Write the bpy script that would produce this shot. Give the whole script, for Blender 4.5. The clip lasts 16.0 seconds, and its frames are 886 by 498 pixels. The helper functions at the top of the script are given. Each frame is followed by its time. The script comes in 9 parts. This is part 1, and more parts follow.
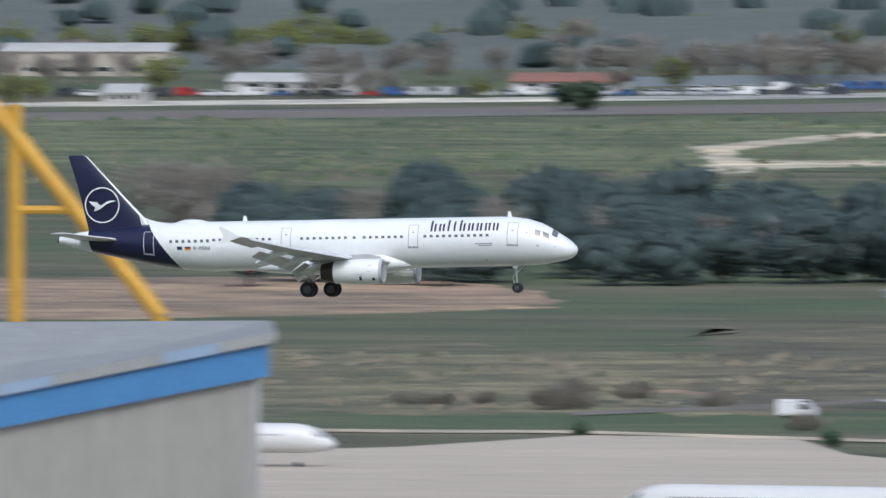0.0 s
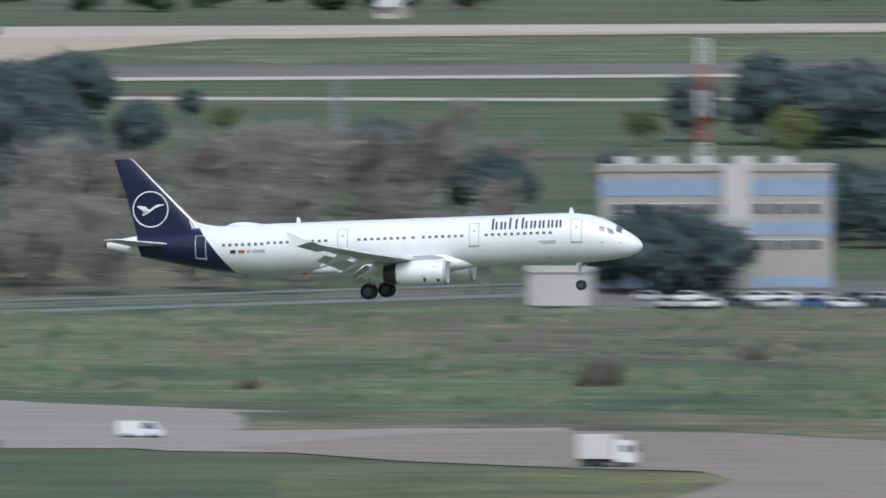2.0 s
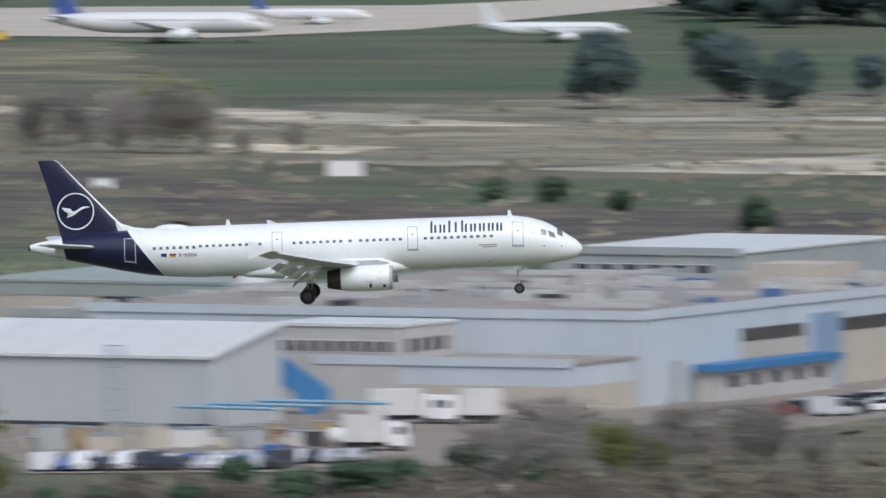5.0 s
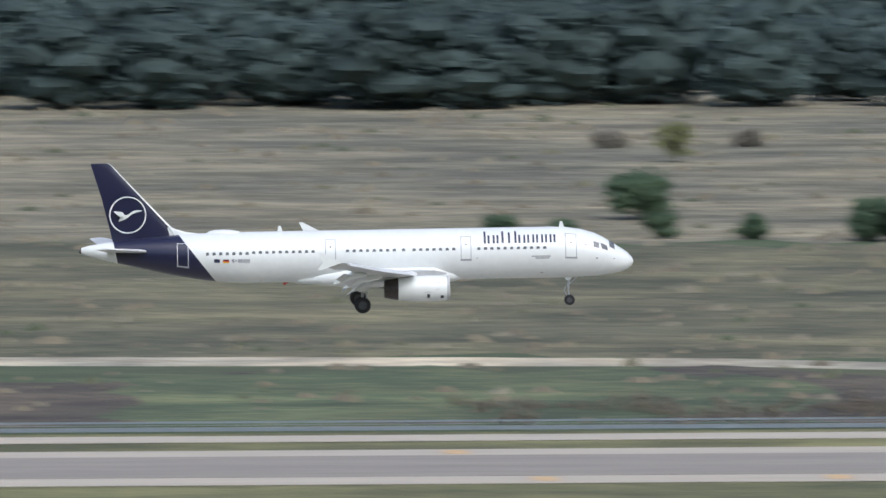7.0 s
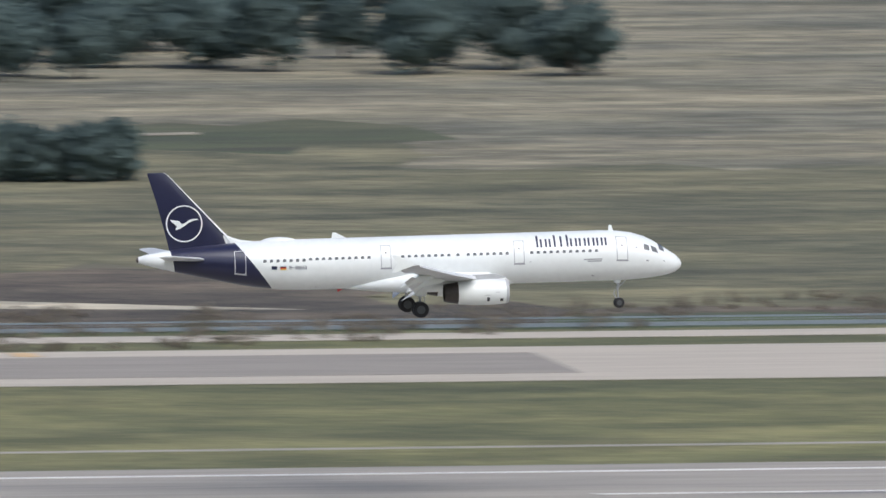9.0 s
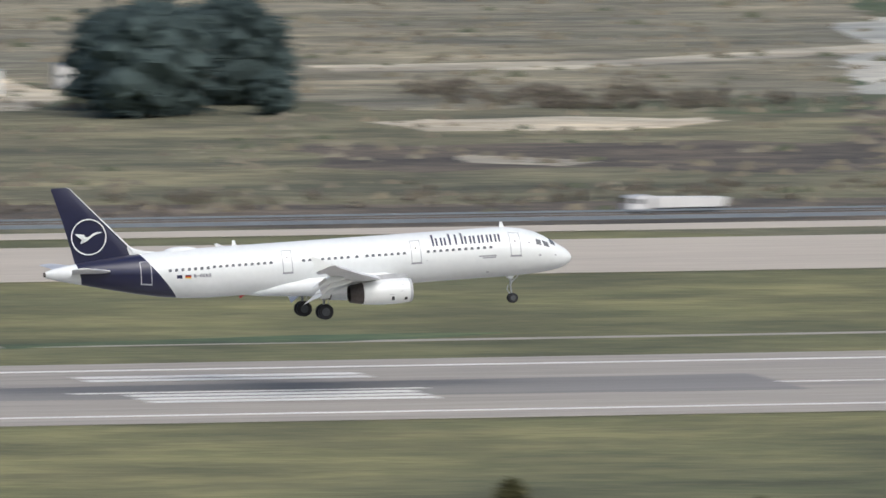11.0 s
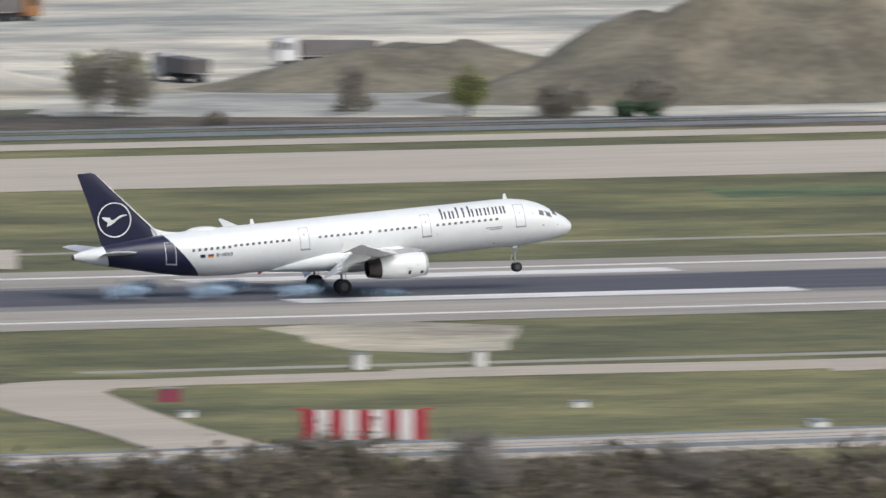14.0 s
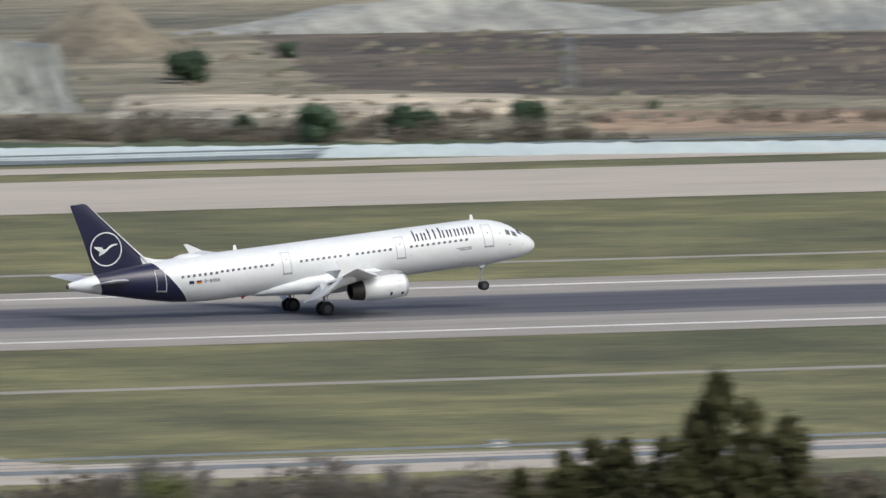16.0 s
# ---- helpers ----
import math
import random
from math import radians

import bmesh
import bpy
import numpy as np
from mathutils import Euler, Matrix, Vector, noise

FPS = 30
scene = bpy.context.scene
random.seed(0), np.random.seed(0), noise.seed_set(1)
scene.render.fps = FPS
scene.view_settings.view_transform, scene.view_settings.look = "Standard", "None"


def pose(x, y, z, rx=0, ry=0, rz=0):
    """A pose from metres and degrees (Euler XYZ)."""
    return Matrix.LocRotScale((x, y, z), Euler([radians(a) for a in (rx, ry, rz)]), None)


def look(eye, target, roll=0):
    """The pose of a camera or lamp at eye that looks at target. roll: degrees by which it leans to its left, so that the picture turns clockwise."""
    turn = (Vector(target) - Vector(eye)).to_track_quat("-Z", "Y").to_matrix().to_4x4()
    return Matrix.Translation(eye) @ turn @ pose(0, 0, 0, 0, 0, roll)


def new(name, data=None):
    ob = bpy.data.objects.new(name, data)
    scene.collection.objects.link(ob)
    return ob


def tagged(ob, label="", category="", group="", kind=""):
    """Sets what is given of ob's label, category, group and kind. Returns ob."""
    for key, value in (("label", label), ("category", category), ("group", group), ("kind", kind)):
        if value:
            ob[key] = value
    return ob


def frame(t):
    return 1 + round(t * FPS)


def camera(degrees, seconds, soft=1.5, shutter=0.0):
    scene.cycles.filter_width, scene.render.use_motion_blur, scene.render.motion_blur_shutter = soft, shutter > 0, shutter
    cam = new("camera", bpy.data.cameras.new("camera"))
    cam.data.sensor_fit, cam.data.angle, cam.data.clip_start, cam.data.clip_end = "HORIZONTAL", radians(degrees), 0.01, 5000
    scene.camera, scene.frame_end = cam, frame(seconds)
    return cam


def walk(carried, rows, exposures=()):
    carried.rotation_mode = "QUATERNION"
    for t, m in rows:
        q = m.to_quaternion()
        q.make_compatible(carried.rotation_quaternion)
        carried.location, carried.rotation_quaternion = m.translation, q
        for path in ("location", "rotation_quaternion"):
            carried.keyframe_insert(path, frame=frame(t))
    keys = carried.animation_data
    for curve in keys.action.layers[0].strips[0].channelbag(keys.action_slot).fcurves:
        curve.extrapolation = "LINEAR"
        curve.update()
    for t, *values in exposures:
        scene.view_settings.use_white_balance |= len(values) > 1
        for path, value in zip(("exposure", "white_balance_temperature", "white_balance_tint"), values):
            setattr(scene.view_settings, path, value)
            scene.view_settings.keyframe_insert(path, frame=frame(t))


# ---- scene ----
EYE = (0.0, 0.0, 112.0)          # on a hill 112 m above the runway
cam = camera(2.3032, 16.0, soft=1.5, shutter=0.5)

# seconds, pan and dip of the camera in degrees; it stands still and turns after the airliner
TURNS = [(0, -13.94, 1.832), (0.5, -12.8955, 1.8893), (1, -11.801, 1.9569), (1.5, -10.7667, 2.0333), 
    (2, -9.5473, 2.1067), (2.5, -8.3515, 2.1714), (3, -7.2158, 2.2331), (3.5, -6.0787, 2.2992), 
    (4, -4.6698, 2.3418), (4.5, -3.4666, 2.402), (5, -2.2502, 2.4608), (7.5, 3.666, 2.752), 
    (8, 4.8751, 2.814), (10.5, 11.1225, 3.1088), (11, 12.4315, 3.1594), (11.5, 13.5407, 3.1905), 
    (12, 14.6895, 3.2445), (12.5, 15.7047, 3.279), (13, 16.9623, 3.2813), (13.5, 18.1258, 3.3001), 
    (14, 19.2247, 3.2952), (14.5, 20.2428, 3.2836), (15, 21.39, 3.2029), (15.5, 22.4928, 3.1799), 
    (16, 23.5248, 3.1496)]
ROLL = -0.25
walk(cam, [(t, pose(*EYE, 90 - dip, 0, -pan) @ pose(0, 0, 0, 0, 0, ROLL)) for t, pan, dip in TURNS],
     exposures=[(0, 0.02, 5560, 6.5), (3, 0.08, 5520, 6), (3.6, 0.16, 5500, 6), (4.3, 0.08, 5600, 6.5), (5, -0.04, 5650, 6.5), (7.5, 0.06, 5650, 6.5), (10.5, 0.03, 5980, 7), (13, -0.05, 6020, 7), (16, -0.06, 6020, 7)]
     )

# ---- light: a bright overcast sky with a soft, high sun behind the camera ----
world = bpy.data.worlds.new("sky")
scene.world = world
world.use_nodes = True
wn = world.node_tree
sky = wn.nodes.new("ShaderNodeTexSky")
sky.sky_type, sky.sun_disc = "NISHITA", False
sky.sun_elevation, sky.sun_rotation = radians(50), radians(155)
sky.dust_density, sky.air_density, sky.ozone_density = 6.0, 0.8, 1.0
wn.nodes["Background"].inputs["Strength"].default_value = 0.145
wn.links.new(sky.outputs[0], wn.nodes["Background"].inputs["Color"])
sun_data = bpy.data.lights.new("sun", "SUN")
sun_data.energy, sun_data.angle, sun_data.color = 0.8, radians(45), (1.0, 0.96, 0.9)
sun = new("sun", sun_data)
sun.matrix_world = look((0, 0, 300), (-300 * math.cos(radians(50)) * math.sin(radians(25)), 300 * math.cos(radians(50)) * math.cos(radians(25)), 300 - 300 * math.sin(radians(50))))


# ---- materials ----
def mat(name, colour, rough=0.6, metal=0.0, vary=0.15, size=1.0, stretch=(1, 1, 1), second=None, bump=0.0, spread=(0.35, 0.65), coat=0.0):
    """A surface of two tones mixed by a coarse and a fine noise of the given size in metres."""
    m = bpy.data.materials.new(name)
    m.use_nodes = True
    n, l = m.node_tree.nodes, m.node_tree.links
    b = n["Principled BSDF"]
    b.inputs["Roughness"].default_value, b.inputs["Metallic"].default_value = rough, metal
    b.inputs["Coat Weight"].default_value = coat
    geo = n.new("ShaderNodeTexCoord")
    mp = n.new("ShaderNodeMapping")
    mp.inputs["Scale"].default_value = tuple(1 / (size * s) for s in stretch)
    l.new(geo.outputs["Object"], mp.inputs["Vector"])
    big, small = n.new("ShaderNodeTexNoise"), n.new("ShaderNodeTexNoise")
    big.inputs["Scale"].default_value, small.inputs["Scale"].default_value = 1.0, 6.0
    big.inputs["Detail"].default_value, small.inputs["Detail"].default_value = 4.0, 6.0
    info = n.new("ShaderNodeObjectInfo")
    big.noise_dimensions = "4D"
    for t in (big, small):
        l.new(mp.outputs[0], t.inputs["Vector"])
    l.new(info.outputs["Random"], big.inputs["W"])
    add = n.new("ShaderNodeMath")
    add.operation = "MULTIPLY_ADD"
    l.new(small.outputs[0], add.inputs[0])
    add.inputs[1].default_value = 0.5
    half = n.new("ShaderNodeMath")
    half.operation = "MULTIPLY"
    half.inputs[1].default_value = 0.5
    l.new(big.outputs[0], half.inputs[0])
    l.new(half.outputs[0], add.inputs[2])
    ramp = n.new("ShaderNodeValToRGB")
    c2 = second or tuple(c * (1 - vary) for c in colour)
    c1 = colour if second else tuple(min(1, c * (1 + vary * 0.5)) for c in colour)
    ramp.color_ramp.elements[0].position, ramp.color_ramp.elements[1].position = spread
    ramp.color_ramp.elements[0].color, ramp.color_ramp.elements[1].color = (*c2, 1), (*c1, 1)
    l.new(add.outputs[0], ramp.inputs[0])
    l.new(ramp.outputs[0], b.inputs["Base Color"])
    if bump:
        bp = n.new("ShaderNodeBump")
        bp.inputs["Strength"].default_value, bp.inputs["Distance"].default_value = bump, 0.05 * size
        l.new(small.outputs[0], bp.inputs["Height"])
        l.new(bp.outputs[0], b.inputs["Normal"])
    return m


def shift_by_object(m, low, high):
    """Let alike things differ a little in brightness."""
    n, l = m.node_tree.nodes, m.node_tree.links
    b = n["Principled BSDF"]
    src = b.inputs["Base Color"].links[0].from_socket
    info = n.new("ShaderNodeObjectInfo")
    rng = n.new("ShaderNodeMapRange")
    rng.inputs["To Min"].default_value, rng.inputs["To Max"].default_value = low, high
    hsv = n.new("ShaderNodeHueSaturation")
    l.new(info.outputs["Random"], rng.inputs["Value"])
    l.new(rng.outputs[0], hsv.inputs["Value"])
    l.new(src, hsv.inputs["Color"])
    l.new(hsv.outputs[0], b.inputs["Base Color"])
    return m


WHITE = mat("aircraft_white", (0.79, 0.815, 0.80), 0.3, vary=0.05, size=3, coat=0.3)
NAVY = mat("aircraft_navy", (0.010, 0.012, 0.045), 0.3, vary=0.12, size=2, coat=0.25)
GREYMETAL = mat("grey_paint", (0.45, 0.46, 0.47), 0.4, vary=0.15, size=1)
WINGGREY = mat("wing_grey", (0.66, 0.67, 0.675), 0.4, vary=0.12, size=2, stretch=(2, 0.5, 1))
ALU = mat("bare_metal", (0.62, 0.62, 0.63), 0.25, 1.0, vary=0.1)
DARKMETAL = mat("burnt_metal", (0.09, 0.08, 0.075), 0.4, 0.8, vary=0.3)
SHADOWGREY = mat("dark_grey", (0.05, 0.05, 0.055), 0.7, vary=0.3)
HUB = mat("wheel_hub", (0.06, 0.063, 0.068), 0.5, vary=0.25, size=0.2)
RUBBER = mat("rubber", (0.014, 0.014, 0.016), 0.75, vary=0.3, size=0.3)
# cabin panes: reflected daylight is painted in as a blue-grey base colour
WINDOWGLASS = mat("cabin_window", (0.2, 0.215, 0.23), 0.12, vary=0.15)
COCKPIT = mat("cockpit_glass", (0.16, 0.165, 0.17), 0.08, vary=0.25, size=0.4, coat=0.5)
LETTER = mat("dark_blue_print", (0.022, 0.028, 0.07), 0.4, vary=0.1)
LINE = mat("grey_line", (0.34, 0.35, 0.37), 0.5, vary=0.1)
PALELINE = mat("pale_line", (0.62, 0.63, 0.66), 0.5, vary=0.1)
REDLIGHT = mat("red_paint", (0.5, 0.03, 0.03), 0.4, vary=0.1)
GOLD = mat("yellow_print", (0.75, 0.5, 0.03), 0.5, vary=0.1)


# ---- mesh helpers ----
def mesh_of(name, bm, material, smooth=True):
    me = bpy.data.meshes.new(name)
    bmesh.ops.recalc_face_normals(bm, faces=bm.faces)
    bm.to_mesh(me)
    bm.free()
    for m in material if isinstance(material, (list, tuple)) else (material,):
        me.materials.append(m)
    if smooth:
        for p in me.polygons:
            p.use_smooth = True
        me.set_sharp_from_angle(angle=radians(40))
    return me


def part(name, bm, material, parent, label="", smooth=True):
    ob = new(name, mesh_of(name, bm, material, smooth))
    ob.parent = parent
    if label:
        tagged(ob, label)
    return ob


def shared(name, me, parent, m):
    ob = new(name, me)
    ob.parent = parent
    ob.matrix_basis = m
    return ob


def empty(name, m, label="", category="", group=""):
    ob = new(name)
    ob.empty_display_size = 0.5
    ob.matrix_basis = m
    return tagged(ob, label, category, group)


def box(bm, x0, x1, y0, y1, z0, z1, bevel=0.0):
    v = [bm.verts.new(p) for p in ((x0, y0, z0), (x1, y0, z0), (x1, y1, z0), (x0, y1, z0), (x0, y0, z1), (x1, y0, z1), (x1, y1, z1), (x0, y1, z1))]
    f = [bm.faces.new([v[i] for i in q]) for q in ((3, 2, 1, 0), (4, 5, 6, 7), (0, 1, 5, 4), (1, 2, 6, 5), (2, 3, 7, 6), (3, 0, 4, 7))]
    if bevel:
        bmesh.ops.bevel(bm, geom=list({e for q in f for e in q.edges}), offset=bevel, segments=2, affect="EDGES")
    return bm


def boxed(*a, **k):
    return box(bmesh.new(), *a, **k)


def rod(bm, a, b, r, r2=None, n=8):
    """A round bar from a to b."""
    a, b = Vector(a), Vector(b)
    d = (b - a).to_track_quat("Z", "Y").to_matrix()
    rings = []
    for p, q in ((a, r), (b, r if r2 is None else r2)):
        rings.append([bm.verts.new(p + d @ Vector((q * math.cos(2 * math.pi * i / n), q * math.sin(2 * math.pi * i / n), 0))) for i in range(n)])
    for i in range(n):
        bm.faces.new((rings[0][i], rings[0][(i + 1) % n], rings[1][(i + 1) % n], rings[1][i]))
    bm.faces.new(rings[0][::-1])
    bm.faces.new(rings[1])
    return bm


def loft(bm, rings, closed=True, caps=True):
    vs = [[bm.verts.new(p) for p in r] for r in rings]
    n = len(vs[0])
    for a, b in zip(vs[:-1], vs[1:]):
        for i in range(n if closed else n - 1):
            bm.faces.new((a[i], a[(i + 1) % n], b[(i + 1) % n], b[i]))
    if caps and closed:
        bm.faces.new(vs[0][::-1])
        bm.faces.new(vs[-1])
    return bm


def lathe(bm, profile, axis="x", n=28):
    """Turns (along, radius) pairs round the x or z axis."""
    rings = []
    for a, r in profile:
        c = [(r * math.cos(2 * math.pi * i / n), r * math.sin(2 * math.pi * i / n)) for i in range(n)]
        rings.append([(a, p, q) if axis == "x" else (p, q, a) for p, q in c])
    return loft(bm, rings)


def plate(bm, pts, thick, axis=2):
    """A flat outline given thickness along an axis."""
    off = Vector((0, 0, 0))
    off[axis] = thick
    lo = [bm.verts.new(Vector(p)) for p in pts]
    hi = [bm.verts.new(Vector(p) + off) for p in pts]
    bm.faces.new(lo[::-1])
    bm.faces.new(hi)
    for i in range(len(pts)):
        j = (i + 1) % len(pts)
        bm.faces.new((lo[i], lo[j], hi[j], hi[i]))
    return bm


# ---- ground ----
from mathutils.geometry import tessellate_polygon


def ground_material():
    m = bpy.data.materials.new("dry_grassland")
    m.use_nodes = True
    n, l = m.node_tree.nodes, m.node_tree.links
    b = n["Principled BSDF"]
    b.inputs["Roughness"].default_value = 0.95
    tc = n.new("ShaderNodeTexCoord")

    def field(size, stretch, detail=5.0):
        mp, t = n.new("ShaderNodeMapping"), n.new("ShaderNodeTexNoise")
        mp.inputs["Scale"].default_value = (1 / (size * stretch), 1 / size, 1 / size)
        t.inputs["Scale"].default_value, t.inputs["Detail"].default_value, t.inputs["Roughness"].default_value = 1.0, detail, 0.6
        l.new(tc.outputs["Object"], mp.inputs[0])
        l.new(mp.outputs[0], t.inputs["Vector"])
        return t.outputs[0]

    def ramp(src, *stops):
        r = n.new("ShaderNodeValToRGB")
        for e in range(len(stops) - 2):
            r.color_ramp.elements.new(0.5)
        for e, (p, c) in zip(r.color_ramp.elements, stops):
            e.position, e.color = p, (*c, 1)
        l.new(src, r.inputs[0])
        return r.outputs[0]

    def mix(a, c, f, kind="MIX"):
        q = n.new("ShaderNodeMix")
        q.data_type, q.blend_type = "RGBA", kind
        l.new(f, q.inputs["Factor"]) if not isinstance(f, float) else None
        if isinstance(f, float):
            q.inputs["Factor"].default_value = f
        l.new(a, q.inputs["A"])
        l.new(c, q.inputs["B"])
        return q.outputs["Result"]
    olive = ramp(field(22, 3.0), (0.36, (0.075, 0.072, 0.052)), (0.5, (0.115, 0.118, 0.066)), (0.62, (0.17, 0.155, 0.105)))
    green = ramp(field(16, 3.0), (0.36, (0.062, 0.085, 0.052)), (0.52, (0.088, 0.125, 0.056)), (0.66, (0.14, 0.145, 0.085)))
    big = ramp(field(120, 2.0, 3.0), (0.42, (0, 0, 0)), (0.56, (1, 1, 1)))
    fine = ramp(field(2.5, 2.0, 8.0), (0.3, (0.72, 0.72, 0.72)), (0.7, (1.0, 1.0, 1.0)))
    base = mix(olive, green, big)
    l.new(mix(base, fine, 1.0, "MULTIPLY"), b.inputs["Base Color"])
    bp = n.new("ShaderNodeBump")
    bp.inputs["Strength"].default_value, bp.inputs["Distance"].default_value = 0.6, 0.3
    l.new(field(1.5, 1.0, 8.0), bp.inputs["Height"])
    l.new(bp.outputs[0], b.inputs["Normal"])
    return m


def mottle(m):
    """Wide uneven patches of paler, yellower and darker growth over a soil or grass surface."""
    n, l = m.node_tree.nodes, m.node_tree.links
    b = n["Principled BSDF"]
    src = b.inputs["Base Color"].links[0].from_socket
    pos = n.new("ShaderNodeNewGeometry").outputs["Position"]
    for size, low, high in ((60.0, (0.74, 0.77, 0.76), (1.22, 1.18, 1.08)), (17.0, (0.70, 0.71, 0.72), (1.2, 1.19, 1.14))):
        mp, t, r, x = n.new("ShaderNodeMapping"), n.new("ShaderNodeTexNoise"), n.new("ShaderNodeValToRGB"), n.new("ShaderNodeMix")
        mp.inputs["Scale"].default_value = (0.8 / size, 1 / size, 1 / size)
        t.inputs["Scale"].default_value, t.inputs["Detail"].default_value, t.inputs["Roughness"].default_value = 1.0, 5.0, 0.65
        r.color_ramp.elements[0].position, r.color_ramp.elements[1].position = 0.40, 0.60
        r.color_ramp.elements[0].color, r.color_ramp.elements[1].color = (*low, 1), (*high, 1)
        x.data_type, x.blend_type = "RGBA", "MULTIPLY"
        x.inputs["Factor"].default_value = 1.0
        l.new(pos, mp.inputs[0])
        l.new(mp.outputs[0], t.inputs["Vector"])
        l.new(t.outputs[0], r.inputs[0])
        l.new(src, x.inputs["A"])
        l.new(r.outputs[0], x.inputs["B"])
        src = x.outputs["Result"]
    l.new(src, b.inputs["Base Color"])
    return m


def soil(name, a, c, size=12.0, stretch=3.0, spread=(0.42, 0.58), bump=0.4):
    return mottle(mat(name, a, 0.95, vary=0.2, size=size, stretch=(stretch * 0.6, 1, 1), second=c, bump=bump, spread=spread))


GRASS = soil("airfield_grass", (0.185, 0.178, 0.090), (0.126, 0.131, 0.062), 9, 3.5)
GREEN = soil("green_meadow", (0.16, 0.175, 0.095), (0.075, 0.105, 0.06), 10, 3.5)
LUSH = soil("lush_grass", (0.125, 0.165, 0.078), (0.06, 0.098, 0.055), 8, 4)
OLIVE = soil("olive_grass", (0.20, 0.185, 0.12), (0.105, 0.105, 0.066), 10, 3.5)
DRY = soil("dry_brown_grass", (0.29, 0.262, 0.20), (0.15, 0.14, 0.10), 9, 4)
SCRUB = soil("dark_scrub", (0.15, 0.125, 0.10), (0.068, 0.058, 0.05), 6, 4)
WEEDSOIL = soil("weedy_soil", (0.165, 0.15, 0.105), (0.09, 0.088, 0.062), 5, 3)
SAND = soil("pale_sand", (0.56, 0.51, 0.42), (0.40, 0.35, 0.28), 8, 4)
CLAY = soil("reddish_clay", (0.36, 0.27, 0.20), (0.22, 0.165, 0.12), 7, 4)
SPOIL = soil("grey_spoil", (0.545, 0.53, 0.49), (0.46, 0.445, 0.41), 8, 4)
MOUNDSOIL = soil("brown_spoil", (0.255, 0.228, 0.178), (0.17, 0.15, 0.115), 5, 2)
CLIFFSOIL = soil("pale_gypsum", (0.39, 0.40, 0.385), (0.235, 0.245, 0.24), 4, 0.6)
PALEDRY = soil("pale_dry_grass", (0.36, 0.33, 0.27), (0.25, 0.228, 0.18), 9, 4)
TANSHOULDER = mat("tan_stabilised_soil", (0.50, 0.43, 0.33), 0.9, size=10, stretch=(6, 1, 1), second=(0.37, 0.315, 0.24), bump=0.1)
TANCONCRETE = mat("dusty_concrete", (0.50, 0.447, 0.37), 0.9, size=10, stretch=(6, 1, 1), second=(0.40, 0.356, 0.295), bump=0.1)
DRAIN = mat("weathered_channel", (0.34, 0.32, 0.28), 0.9, vary=0.2, size=4, stretch=(6, 1, 1))
CONCRETE = mat("airfield_concrete", (0.53, 0.48, 0.405), 0.85, size=14, stretch=(6, 1, 1), second=(0.43, 0.389, 0.33), bump=0.1)
RUNWAYTOP = mat("runway_asphalt", (0.425, 0.39, 0.34), 0.85, size=8, stretch=(12, 1, 1), second=(0.28, 0.265, 0.24), bump=0.1)
TYREMARKS = mat("tyre_rubber_deposit", (0.135, 0.135, 0.145), 0.75, size=3, stretch=(60, 1, 1), second=(0.05, 0.05, 0.06), spread=(0.3, 0.7))
TANASPHALT = mat("dusty_asphalt", (0.30, 0.262, 0.222), 0.9, size=8, stretch=(5, 1, 1), second=(0.215, 0.188, 0.16), bump=0.1)
TAXILANE = mat("worn_asphalt", (0.345, 0.315, 0.28), 0.9, size=8, stretch=(8, 1, 1), second=(0.265, 0.242, 0.215), bump=0.1)
FAINTMARKS = mat("faint_rubber", (0.28, 0.27, 0.255), 0.85, size=3, stretch=(60, 1, 1), second=(0.19, 0.186, 0.182), spread=(0.35, 0.65))
ASPHALT = mat("grey_asphalt", (0.215, 0.20, 0.182), 0.9, size=8, stretch=(5, 1, 1), second=(0.14, 0.131, 0.12), bump=0.1)
MARKING = mat("white_marking", (0.78, 0.77, 0.74), 0.7, size=4, stretch=(8, 1, 1), second=(0.6, 0.59, 0.57))
YELLOWMARK = mat("yellow_marking", (0.6, 0.42, 0.22), 0.7, size=2)


# old dry pavement has hardly any sheen
for _m in (ASPHALT, TAXILANE, CONCRETE, RUNWAYTOP, FAINTMARKS, TANSHOULDER, TANASPHALT, TANCONCRETE):
    _m.node_tree.nodes["Principled BSDF"].inputs["Specular IOR Level"].default_value = 0.12

_layer = [0]


